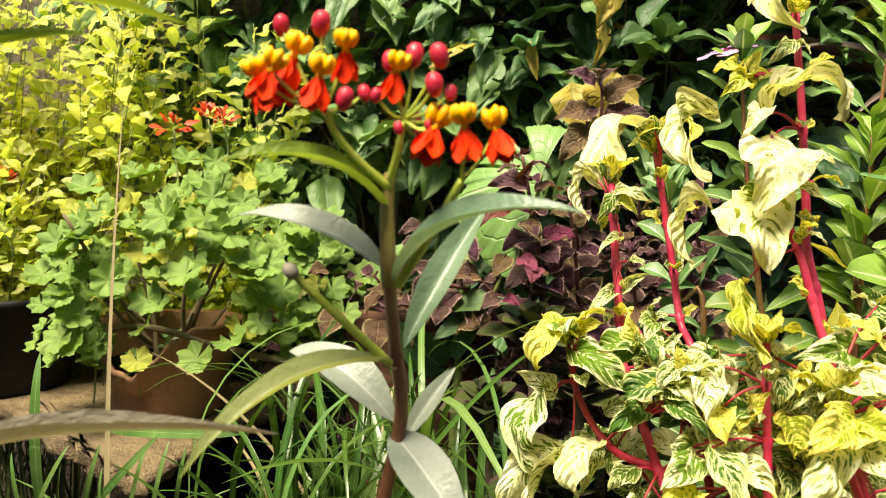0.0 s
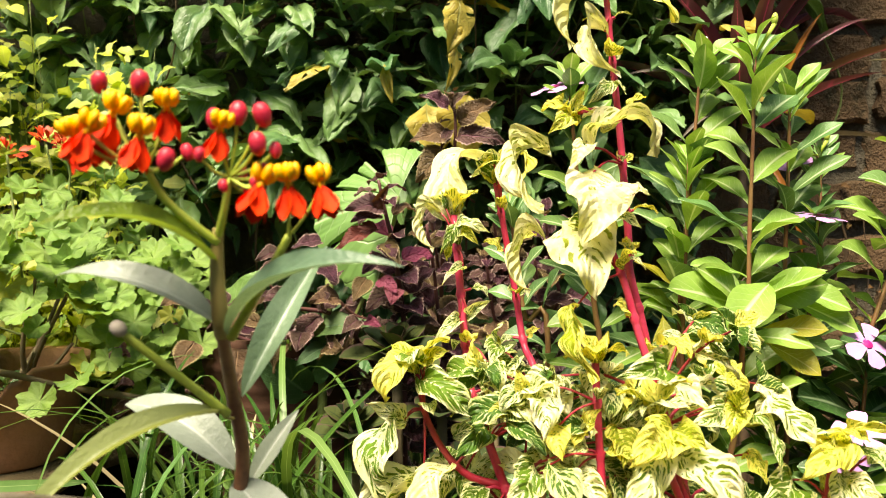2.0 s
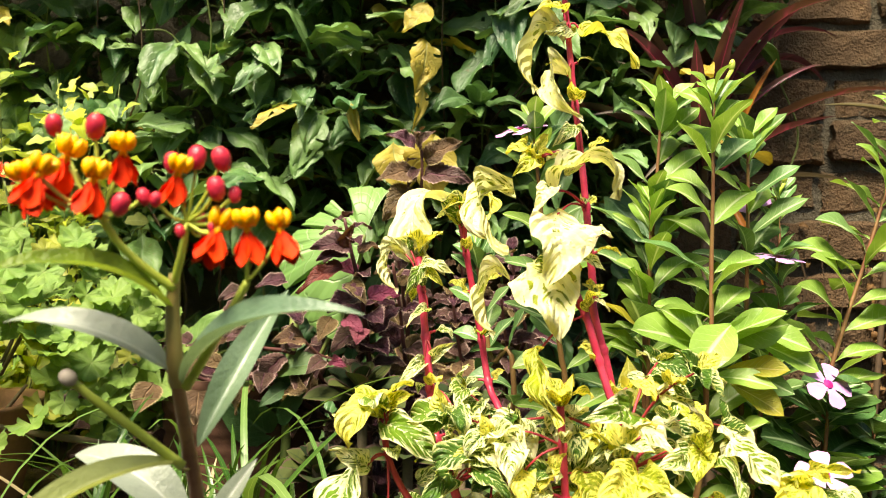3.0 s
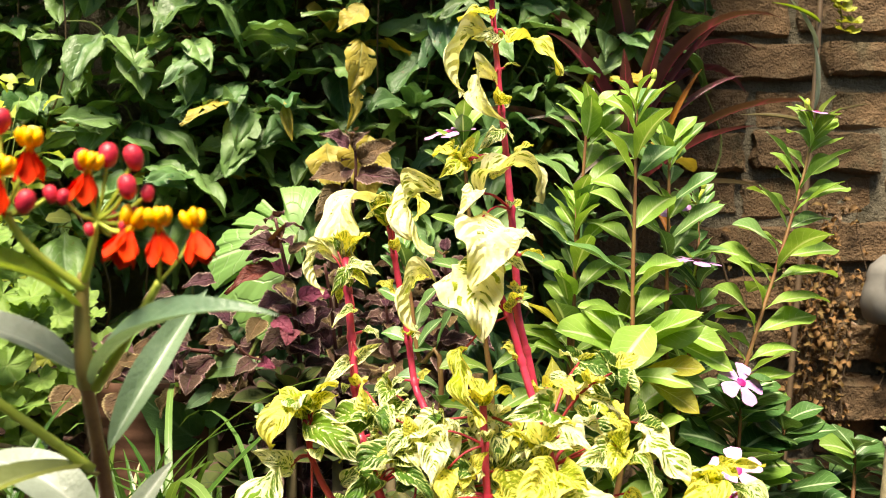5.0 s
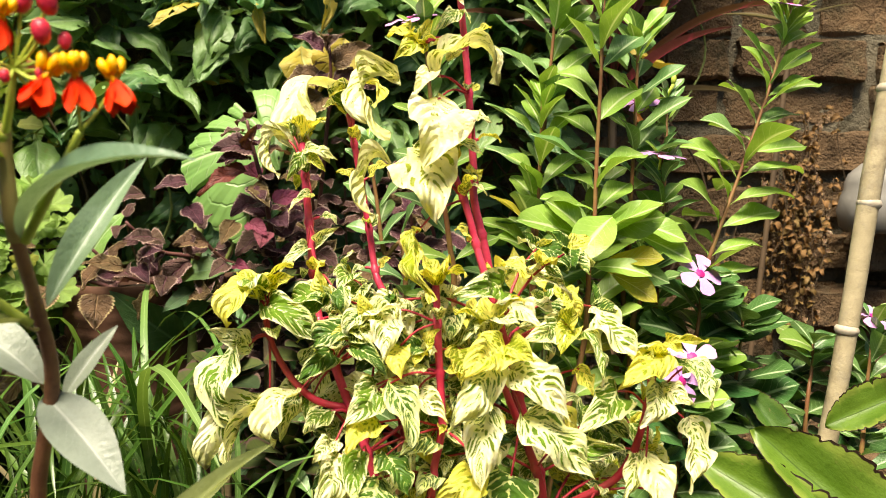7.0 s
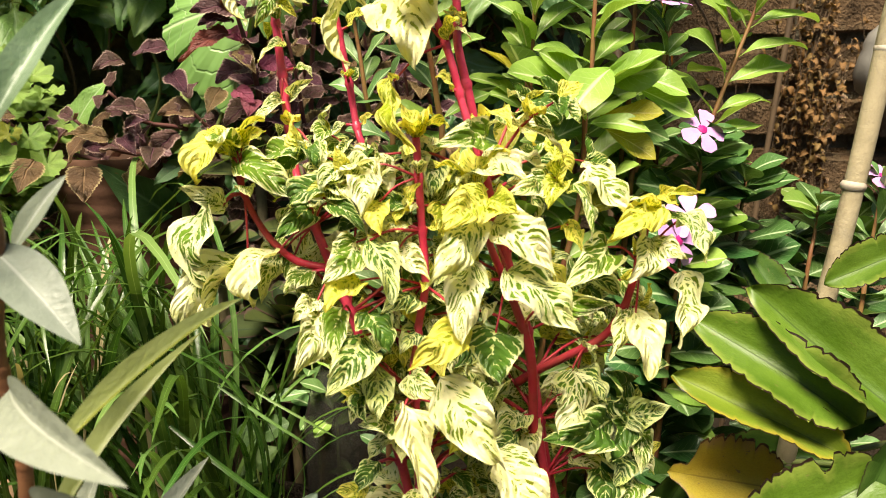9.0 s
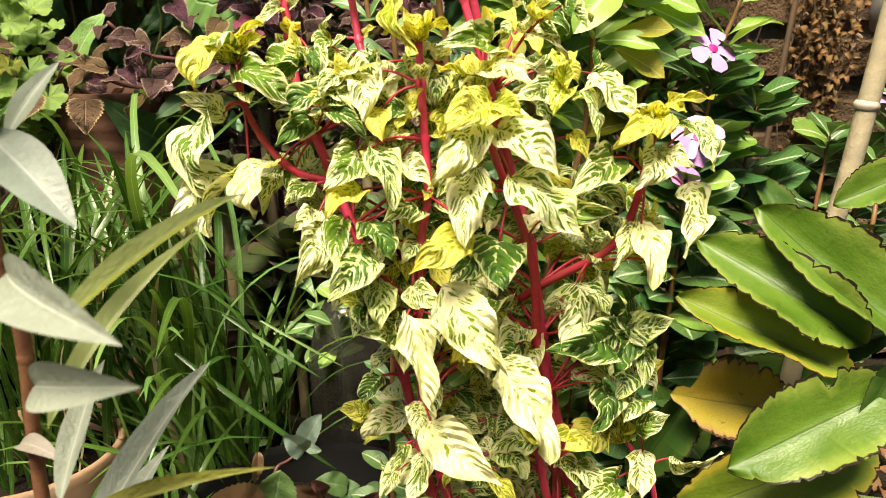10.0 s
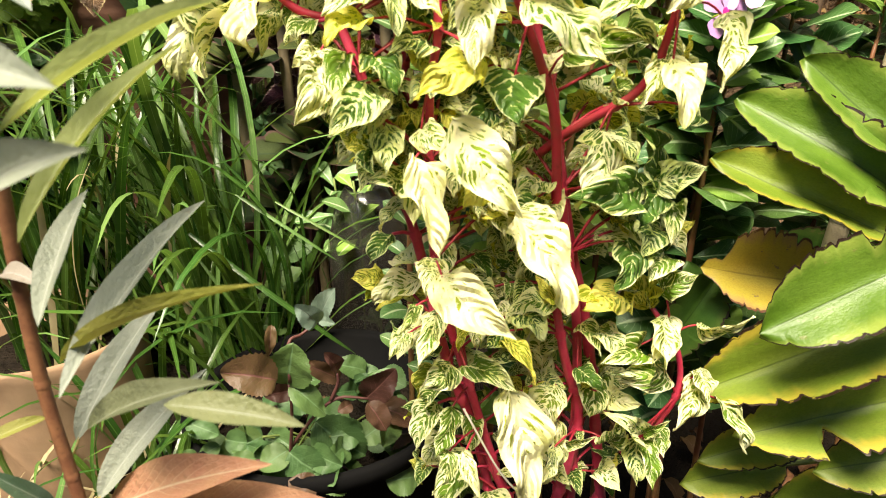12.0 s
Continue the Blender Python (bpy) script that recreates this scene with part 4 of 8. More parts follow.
ir_leaf("cream", (0.151, 0.322, 0.467), (0.169, 0.298, 0.433), 0.63, "e")
ir_leaf("pale", (0.156, 0.334, 0.464), (0.17, 0.31, 0.45), 0.74, "b")
ir_leaf("cream", (0.117, 0.336, 0.435), (0.142, 0.312, 0.411), 0.73, "e")
ir_leaf("green", (0.098, 0.362, 0.503), (0.098, 0.343, 0.487), 0.78, "e")
ir_leaf("mid", (0.117, 0.354, 0.404), (0.104, 0.332, 0.39), 0.52, "e")
ir_leaf("mid", (0.107, 0.364, 0.405), (0.098, 0.348, 0.398), 0.49, "b")
ir_leaf("mid", (0.101, 0.364, 0.388), (0.093, 0.349, 0.384), 0.65, "b")
ir_leaf("mid", (0.123, 0.354, 0.373), (0.109, 0.337, 0.369), 0.97, "e")
ir_leaf("mid", (0.13, 0.349, 0.374), (0.152, 0.326, 0.373), 0.55, "e")
ir_leaf("yellow", (0.151, 0.349, 0.39), (0.162, 0.326, 0.375), 0.45, "b")
ir_leaf("green", (0.155, 0.354, 0.39), (0.14, 0.34, 0.392), 0.9, "e")
ir_leaf("mid", (0.201, 0.356, 0.494), (0.187, 0.332, 0.467), 0.74, "e")
ir_leaf("green", (0.207, 0.362, 0.494), (0.214, 0.343, 0.482), 0.76, "e")
ir_leaf("green", (0.231, 0.362, 0.467), (0.219, 0.343, 0.499), 0.76, "e")
ir_leaf("green", (0.224, 0.352, 0.465), (0.181, 0.328, 0.468), 0.57, "e")
ir_leaf("green", (0.234, 0.354, 0.463), (0.216, 0.336, 0.453), 0.76, "e")
ir_leaf("green", (0.233, 0.352, 0.467), (0.247, 0.333, 0.476), 0.89, "e")
ir_leaf("mid", (0.244, 0.359, 0.454), (0.238, 0.34, 0.439), 0.59, "b")
ir_leaf("green", (0.231, 0.356, 0.444), (0.225, 0.339, 0.433), 1.2, "e")
ir_leaf("green", (0.218, 0.352, 0.437), (0.209, 0.331, 0.42), 0.86, "e")
ir_leaf("mid", (0.241, 0.356, 0.426), (0.226, 0.34, 0.42), 1.05, "b")
ir_leaf("mid", (0.242, 0.356, 0.404), (0.252, 0.339, 0.417), 0.86, "e")
ir_leaf("yellow", (0.215, 0.356, 0.406), (0.195, 0.339, 0.403), 1.0, "e")
ir_leaf("mid", (0.264, 0.354, 0.38), (0.282, 0.333, 0.393), 0.44, "b")
ir_leaf("pale", (0.243, 0.352, 0.388), (0.233, 0.332, 0.373), 0.8, "e")
ir_leaf("mid", (0.232, 0.356, 0.37), (0.204, 0.338, 0.375), 0.62, "b")
ir_leaf("mid", (0.246, 0.356, 0.353), (0.211, 0.336, 0.363), 0.59, "e")
ir_leaf("pale", (0.268, 0.354, 0.351), (0.264, 0.338, 0.342), 0.97, "e")
ir_leaf("green", (0.178, 0.356, 0.423), (0.186, 0.34, 0.42), 0.93, "e")
ir_leaf("green", (0.161, 0.359, 0.399), (0.172, 0.341, 0.392), 1.11, "e")
ir_leaf("green", (0.17, 0.354, 0.463), (0.152, 0.338, 0.462), 0.81, "e")
ir_leaf("mid", (0.113, 0.356, 0.502), (0.125, 0.338, 0.495), 0.82, "e")
ir_leaf("mid", (0.198, 0.362, 0.383), (0.204, 0.345, 0.376), 0.91, "b")
ir_leaf("cream", (0.151, 0.334, 0.366), (0.157, 0.32, 0.312), 0.62, "e")
ir_leaf("pale", (0.269, 0.356, 0.347), (0.254, 0.342, 0.323), 0.67, "e")
ir_leaf("pale", (0.246, 0.356, 0.387), (0.235, 0.342, 0.367), 0.7, "e")
ir_leaf("mid", (0.281, 0.356, 0.33), (0.295, 0.342, 0.302), 0.35, "e")
ir_leaf("pale", (0.212, 0.356, 0.34), (0.227, 0.342, 0.34), 0.72, "e")
ir_leaf("pale", (0.184, 0.354, 0.328), (0.175, 0.34, 0.302), 0.51, "e")
ir_leaf("green", (0.235, 0.356, 0.307), (0.229, 0.342, 0.288), 0.79, "e")
ir_leaf("mid", (0.248, 0.358, 0.311), (0.245, 0.344, 0.302), 0.82, "e")
ir_leaf("mid", (0.214, 0.356, 0.308), (0.218, 0.342, 0.331), 0.82, "e")
ir_leaf("green", (0.195, 0.356, 0.361), (0.204, 0.342, 0.354), 0.78, "e")
ir_leaf("mid", (0.124, 0.356, 0.344), (0.112, 0.342, 0.326), 0.6, "e")



def ir_half(z):
    """Half the width of the crown at a height, and its middle."""
    if z > 0.62:
        return 0.085 * (0.80 - z) / 0.18, 0.135
    if z > 0.50:
        return 0.10 + 0.03 * (0.62 - z) / 0.12, 0.158
    return 0.072 + 0.043 * (z - 0.24) / 0.26, 0.178


# short leafy side shoots fill the crown from within
for _ in range(360):
    at, up, d = rnd.choice(ir_nodes)
    if at.z < 0.25 or d < 0.12 or at.z > 0.60 or (at.z < 0.42 and rnd.random() < 0.82):
        continue
    wx, _w = rnd.uniform(-1, 1), 0
    half, mid = ir_half(at.z)
    goal = Vector((mid - iresine.location.x + wx * half, rnd.uniform(-0.030, 0.060), at.z + rnd.uniform(0.0, 0.05)))
    if goal.z < 0.54 and abs(goal.x + 0.04 - 0.28 * (0.60 - goal.z) * 0.6) < 0.020 and goal.y < 0.012:
        continue
    goal = at + (goal - at) * min(1.0, 0.062 / (goal - at).length)
    line = smooth_path([at, at.lerp(goal, 0.5) + Vector((0, 0, 0.008)), goal], 3)
    part("side_shoot", Shape().tube(line, [0.0009] * (len(line) - 3) + [0.0008, 0.0007, 0.0006], 5), M["ir_old_stem"], iresine)
    way = (line[-1] - line[-3]).normalized()
    for k, q in enumerate((0.55, 0.8, 1.0)):
        p = line[min(len(line) - 1, int(q * (len(line) - 1)))]
        for sgn in (-1, 1):
            out = (way.cross(Vector((0, 0, 1))) * sgn * 0.8 + way * 0.3 + Vector((0, rnd.uniform(-0.7, 0.2), rnd.uniform(-0.9, 0.3)))).normalized()
            sort = rnd.choices(("mid", "green", "pale", "yellow"), (6, 4, 3, 1))[0]
            put_leaf(iresine, rnd.choice(IR_MESH[sort, rnd.choice("abbc")]), p, p + out * rnd.uniform(0.013, 0.025), out * 0.3 + Vector((rnd.uniform(-0.4, 0.4), -0.6, 0.7)), rnd.uniform(0.9, 1.2))
    tip_tuft(iresine, IR_MESH["yellow", "a"] + IR_MESH["green", "a"], line[-1], way + Vector((0, -0.3, 0.3)), 0.016, 3)
for p in (IR_LEFT, IR_SECOND, IR_TALL, IR_INNER, IR_FORE, IR_RIGHT, IR_BRANCH, IR_LOW_RIGHT, IR_FRONT, IR_CENTRE):
    tip_tuft(iresine, IR_MESH["yellow", "b"] + IR_MESH["mid", "b"], ir_local(p[0]), Vector(p[0]) - Vector(p[1]), 0.024, 5)
s = Shape().tube(smooth_path([ir_local(q) for q in ((0.130, 0.352, 0.345), (0.150, 0.350, 0.30), (0.17, 0.352, 0.27), (0.19, 0.355, 0.235))], 4), 0.0007, 5)
tie = thing("string", "pale frayed string tied round the crimson stems", "string", iresine.location)
part("cord", s, M["thread"], tie)


# ---- the milkweed in front ----
milkweed = thing("milkweed", "flowering milkweed with red and yellow flower heads and grey-green lance leaves", "plant", (-0.05, 0.29, 0))
other_milkweed = thing("milkweed", "second milkweed with long narrow partly dried leaves", "plant", (-0.20, 0.21, 0))
MW_MESH = {}
for kind_ in ("mw_leaf", "mw_pale", "mw_silver", "mw_grey", "mw_sage", "mw_top", "mw_yellow", "mw_dry", "mw_red"):
    for style, curl in (("b", 22), ("c", 62)):
        MW_MESH[kind_, style] = [leaf_mesh("lance_leaf", M[kind_], 0.2, lance, curl + 10 * q, 0.6, 0.04, rows=18, cols=6, twist=12 * q - 8, seed=q + 3) for q in range(2)]


MW_STEM = [(-0.036, 0.234, 0.692), (-0.037, 0.236, 0.680), (-0.037, 0.240, 0.662), (-0.038, 0.260, 0.636), (-0.037, 0.272, 0.605), (-0.046, 0.280, 0.561), (-0.045, 0.285, 0.521), (-0.050, 0.290, 0.474), (-0.052, 0.290, 0.425), (-0.050, 0.290, 0.367)]
MW_LINE = smooth_path(MW_STEM, 6)


def mw_leaf(kind_, base, tip, wide, style="b", aim=None):
    """A lance-shaped milkweed leaf with its short stalk."""
    owner = other_milkweed if base[0] < -0.098 and base[1] < 0.22 else milkweed
    face = (rnd.uniform(-0.2, 0.2), -0.55, 0.85) if abs(tip[2] - base[2]) < 0.06 else (rnd.uniform(-0.5, 0.1), -0.8, 0.35)
    if aim is not None:
        face = aim
    elif kind_ == "mw_sage":
        face = (-0.15, -0.5, 0.85)
    put_leaf(owner, rnd.choice(MW_MESH[kind_, style]), Vector(base) - owner.location, Vector(tip) - owner.location, face, wide / 0.2)
    near = min((Vector(p) for p in MW_LINE), key=lambda p: (p - Vector(base)).length + 0.5 * abs(p.z - base[2] + 0.008))
    if owner is milkweed and 0.004 < (near - Vector(base)).length < 0.022:
        foot = Vector(base) - owner.location
        part("leaf_stalk", Shape().tube(smooth_path([near - owner.location, (near - owner.location).lerp(foot, 0.6) + Vector((0, 0, -0.002)), foot + (Vector(tip) - Vector(base)) * 0.03], 3), 0.0006, 6), M["mw_olive"], owner)


MW_RIGHT = [(-0.034, 0.240, 0.657), (-0.024, 0.232, 0.672), (-0.016, 0.226, 0.685), (-0.013, 0.224, 0.690)]
MW_LEFT = [(-0.036, 0.234, 0.688), (-0.044, 0.230, 0.695), (-0.050, 0.226, 0.702), (-0.054, 0.223, 0.710)]
MW_MID = [(-0.036, 0.234, 0.690), (-0.033, 0.230, 0.699), (-0.031, 0.228, 0.708)]
MW_SPUR = [(-0.039, 0.258, 0.628), (-0.053, 0.250, 0.643), (-0.065, 0.243, 0.656), (-0.069, 0.240, 0.661)]
mo = Vector(milkweed.location)
line = smooth_path([Vector(p) - mo for p in MW_STEM], 5)
line += [line[-1].lerp(Vector((0.0, 0.0, 0.02)), 0.5), Vector((0.0, 0.0, 0.02)), Vector((0.0, 0.0, -0.03))]
s = Shape().tube(line, [0.0015 + 0.0014 * min(1, i / 26) for i in range(len(line))], 10)
for k in (3, 6, 11, 16, 21, 26, 31, 36, 40, 44):
    if k < len(line) - 1:
        r = 0.0015 + 0.0014 * min(1, k / 26)
        up = (line[k] - line[k + 1]).normalized()
        s.tube([line[k] - up * 0.002, line[k], line[k] + up * 0.002], [r, r * 1.14, r], 10, False)
part("stem", s, M["mw_stem"], milkweed, "brown milkweed stem")
part("stem_top", Shape().tube([p + Vector((0, 0, 0.0006)) for p in line[:12]], [0.0017 + 0.0001 * i for i in range(12)], 10), M["mw_olive"], milkweed, "olive upper stem")
for pts, r in ((MW_RIGHT, 0.0014), (MW_LEFT, 0.0013), (MW_MID, 0.0012), (MW_SPUR, 0.0015)):
    line = smooth_path([Vector(p) - mo for p in pts], 5)
    part("flower_stalk", Shape().tube(line, [r * (1.1 - 0.3 * i / len(line)) for i in range(len(line))], 8), M["mw_stalk"], milkweed, "green flower stalk")
part("seed_scar", Shape().blob(Vector(MW_SPUR[-1]) - mo, (0.0026, 0.003), (-1, 0, 1)), M["mw_dry"], milkweed, "dry scar of a fallen flower head")
mw_leaf("mw_top", (-0.037, 0.237, 0.680), (-0.078, 0.205, 0.694), 0.20, "c")
mw_leaf("mw_pale", (-0.038, 0.240, 0.662), (-0.090, 0.245, 0.678), 0.21, "c")
mw_leaf("mw_leaf", (-0.035, 0.240, 0.658), (0.021, 0.205, 0.681), 0.16, "c")
mw_leaf("mw_leaf", (-0.035, 0.262, 0.633), (-0.007, 0.300, 0.685), 0.16, "b")
mw_leaf("mw_sage", (-0.039, 0.260, 0.628), (-0.095, 0.215, 0.600), 0.105, "c")
mw_leaf("mw_pale", (-0.040, 0.272, 0.604), (-0.086, 0.295, 0.624), 0.30, "c")
mw_leaf("mw_pale", (-0.036, 0.28, 0.596), (-0.019, 0.295, 0.62), 0.24, "b")
mw_leaf("mw_pale", (-0.041, 0.276, 0.599), (-0.01, 0.25, 0.57), 0.38, "b")
mw_leaf("mw_silver", (-0.034, 0.253, 0.556), (0.017, 0.174, 0.56), 0.18, "b", (0, -1, 0.4))
mw_leaf("mw_silver", (-0.028, 0.241, 0.521), (0.018, 0.182, 0.545), 0.18, "b", (0, -1, 0.5))
mw_leaf("mw_sage", (-0.02, 0.229, 0.539), (0.039, 0.296, 0.568), 0.077, "b")
mw_leaf("mw_sage", (-0.03, 0.25, 0.5), (0.021, 0.301, 0.553), 0.103, "b")
mw_leaf("mw_silver", (-0.031, 0.25, 0.47), (-0.023, 0.304, 0.5), 0.156, "b")
mw_leaf("mw_silver", (-0.028, 0.244, 0.445), (0.016, 0.326, 0.485), 0.112, "b")
mw_leaf("mw_yellow", (-0.034, 0.267, 0.446), (0.046, 0.229, 0.487), 0.07, "b")
mw_leaf("mw_silver", (-0.049, 0.3, 0.389), (-0.009, 0.335, 0.439), 0.186, "b")
mw_leaf("mw_grey", (-0.028, 0.261, 0.42), (0.029, 0.226, 0.455), 0.163, "b")
mw_leaf("mw_grey", (0.014, 0.212, 0.458), (0.056, 0.202, 0.451), 0.224, "b")
mw_leaf("mw_silver", (-0.042, 0.290, 0.365), (0.010, 0.300, 0.418), 0.19, "b")
mw_leaf("mw_red", (-0.039, 0.290, 0.358), (0.038, 0.250, 0.402), 0.22, "b")
mw_leaf("mw_red", (-0.025, 0.290, 0.347), (0.057, 0.250, 0.382), 0.22, "b")
mw_leaf("mw_dry", (-0.056, 0.290, 0.473), (-0.034, 0.270, 0.475), 0.26, "c")
mw_leaf("mw_yellow", (-0.054, 0.290, 0.409), (-0.077, 0.270, 0.410), 0.2, "b")
mw_leaf("mw_leaf", (-0.060, 0.290, 0.363), (-0.077, 0.275, 0.399), 0.2, "b")
mw_leaf("mw_dry", (-0.181, 0.210, 0.600), (-0.062, 0.205, 0.618), 0.045, "b")
mw_leaf("mw_top", (-0.186, 0.215, 0.737), (-0.090, 0.210, 0.732), 0.065, "b")
mw_leaf("mw_top", (-0.177, 0.215, 0.720), (-0.122, 0.215, 0.731), 0.09, "b")
line = smooth_path([(0, 0, -0.03), (0.005, 0.0, 0.3), (0.0, 0.004, 0.60), (-0.003, 0.0, 0.82)], 6)
part("stem", Shape().tube(line, [0.004 - 0.0016 * i / len(line) for i in range(len(line))], 10), M["mw_stem"], other_milkweed)

# one flower: five hanging red petals and a crown of five yellow hoods
petals, hoods = Shape(), Shape()
petal = leaf_mesh("petal", M["red_petal"], 0.64, lambda v: math.sin(math.pi * v ** 1.25) ** 0.8, -30, 0.25, 0.05, rows=8, cols=4, seed=2)
for k in range(5):
    a = radians(72 * k)
    out = Vector((math.cos(a), math.sin(a), 0))
    petals.take(petal, frame_of(out * 0.0012, out * 0.0042 + Vector((0, 0, -0.0100)), out, 0.92))
    base = out * 0.0013 + Vector((0, 0, 0.0016))
    hoods.tube(smooth_path([base, base + out * 0.0014 + Vector((0, 0, 0.0012)), base + out * 0.0022 + Vector((0, 0, 0.0026)), base + out * 0.0021 + Vector((0, 0, 0.0042))], 3), [0.0010, 0.0014, 0.0016, 0.0017, 0.0018, 0.0018, 0.0017, 0.0015, 0.0011, 0.0005], 7)
hoods.blob((0, 0, 0.0032), (0.0020, 0.0030), seg=8, rings=5).tube([(0, 0, -0.001), (0, 0, 0.002)], [0.0014, 0.0014], 8)
PETALS, HOODS = petals.mesh("petals", M["red_petal"]), hoods.mesh("hoods", M["yellow_hood"])
BUD = Shape().lathe([(0.0001, -0.0042), (0.0016, -0.0036), (0.0028, -0.0018), (0.0033, 0.0006), (0.0030, 0.0028), (0.0019, 0.0044), (0.0001, 0.0050)], 12).mesh("bud", M["bud"])
HEADS = [Vector(p) - mo for p in (MW_LEFT[-1], MW_RIGHT[-1], MW_MID[-1])]


def stalk_to(at):
    """The thin stalk from the nearest head to a flower or bud."""
    head = min(HEADS, key=lambda h: (h - at).length)
    low = Vector((0, 0, -0.004))
    return Shape().tube(smooth_path([head, head.lerp(at, 0.55) + low * 0.4, at], 4), 0.00055, 6)


def flower(at):
    at = Vector(at) - mo
    tilt = pose(*at, rnd.uniform(-22, 22), rnd.uniform(-22, 22), rnd.uniform(0, 72)) @ Matrix.Scale(rnd.uniform(0.92, 1.08), 4)
    ob = part("flower", PETALS, None, milkweed, "red flower with a yellow crown")
    ob.matrix_local = tilt
    part("crown", HOODS, None, ob, "yellow hooded crown").matrix_local = Matrix.Diagonal((0.80, 0.80, 1.1, 1))
    part("flower_stalk", stalk_to(at), M["mw_stalk"], milkweed)


def bud(at, size):
    at = Vector(at) - mo
    ob = part("bud", BUD, None, milkweed, "round red flower bud")
    ob.matrix_local = pose(*at, rnd.uniform(-18, 18), rnd.uniform(-18, 18), 0) @ Matrix.Scale(size * 0.86, 4)
    part("flower_stalk", stalk_to(at), M["mw_stalk"], milkweed)


flower((-0.073, 0.220, 0.719))
flower((-0.068, 0.226, 0.721))
flower((-0.063, 0.222, 0.726))
flower((-0.054, 0.217, 0.719))
flower((-0.048, 0.224, 0.728))
flower((-0.067, 0.213, 0.720))
flower((-0.033, 0.226, 0.722))
flower((-0.021, 0.222, 0.705))
flower((-0.012, 0.217, 0.705))
flower((-0.003, 0.224, 0.705))
bud((-0.055, 0.222, 0.735), 1.00)
bud((-0.070, 0.232, 0.737), 0.90)
bud((-0.028, 0.228, 0.727), 1.00)
bud((-0.020, 0.224, 0.726), 1.00)
bud((-0.021, 0.220, 0.717), 0.95)
bud((-0.046, 0.214, 0.712), 0.90)
bud((-0.042, 0.223, 0.715), 0.70)
bud((-0.038, 0.220, 0.714), 0.60)
bud((-0.036, 0.232, 0.726), 0.90)
bud((-0.017, 0.228, 0.716), 0.70)
for k in range(5):
    h = HEADS[2] + Vector((rnd.uniform(-0.009, 0.012), rnd.uniform(-0.006, 0.006), rnd.uniform(-0.004, 0.012)))
    bud(h + mo, rnd.uniform(0.35, 0.6))


# ---- periwinkles ----
VI_MESH = {k: [leaf_mesh("glossy_leaf", M[k], 0.41 + 0.04 * (q % 2), (obovate, obovate, elliptic, obovate)[q], 12 + 15 * q, 0.30, 0.09, rows=14, cols=6, twist=10 * q - 12, seed=q) for q in range(4)] for k in ("vinca", "vinca_light", "vinca_yellow", "vinca_dark")}
V_A = [(0.274, 0.500, 0.806), (0.271, 0.497, 0.747), (0.268, 0.495, 0.694), (0.265, 0.492, 0.634), (0.265, 0.500, 0.644), (0.262, 0.500, 0.555), (0.229, 0.490, 0.434)]
V_B = [(0.257, 0.550, 0.810), (0.251, 0.548, 0.753), (0.244, 0.545, 0.696), (0.235, 0.540, 0.643), (0.233, 0.530, 0.633), (0.222, 0.520, 0.425)]
V_C = [(0.469, 0.560, 0.810), (0.452, 0.556, 0.759), (0.423, 0.550, 0.688), (0.400, 0.545, 0.636), (0.382, 0.540, 0.591), (0.372, 0.530, 0.544), (0.352, 0.520, 0.437)]
V_D = [(0.363, 0.570, 0.744), (0.358, 0.560, 0.706), (0.351, 0.550, 0.655), (0.342, 0.540, 0.592), (0.334, 0.530, 0.546)]
V_E = [(0.335, 0.525, 0.694), (0.337, 0.525, 0.665), (0.330, 0.525, 0.630), (0.316, 0.520, 0.578), (0.310, 0.520, 0.549)]
V_F = [(0.361, 0.505, 0.596), (0.358, 0.505, 0.561), (0.354, 0.505, 0.526), (0.351, 0.500, 0.498), (0.329, 0.490, 0.426)]
V_G = [(0.308, 0.580, 0.673), (0.291, 0.570, 0.627), (0.282, 0.560, 0.572), (0.269, 0.550, 0.501)]
V_H = [(0.567, 0.560, 0.547), (0.561, 0.555, 0.513), (0.553, 0.550, 0.473), (0.543, 0.540, 0.434)]
V_I = [(0.141, 0.490, 0.786), (0.145, 0.492, 0.738), (0.151, 0.495, 0.685), (0.160, 0.500, 0.634), (0.163, 0.500, 0.572)]
V_K = [(0.326, 0.468, 0.525), (0.326, 0.470, 0.504), (0.326, 0.475, 0.474), (0.329, 0.480, 0.471)]
V_J = [(0.110, 0.550, 0.703), (0.115, 0.545, 0.663), (0.120, 0.540, 0.622), (0.134, 0.530, 0.605)]
PETAL = leaf_mesh("petal", M["vinca_petal"], 1.0, lambda v: (0.22 + 0.85 * v ** 1.1) * (1 - v ** 6) ** 0.6, 18, 0.05, 0.04, rows=8, cols=6, seed=4)
EYE = Shape().lathe([(0.0001, 0.0008), (0.0014, 0.0006), (0.0030, 0.0002), (0.0036, 0.0)], 10).mesh("flower_eye", M["vinca_eye"])
V_PLANTS = []


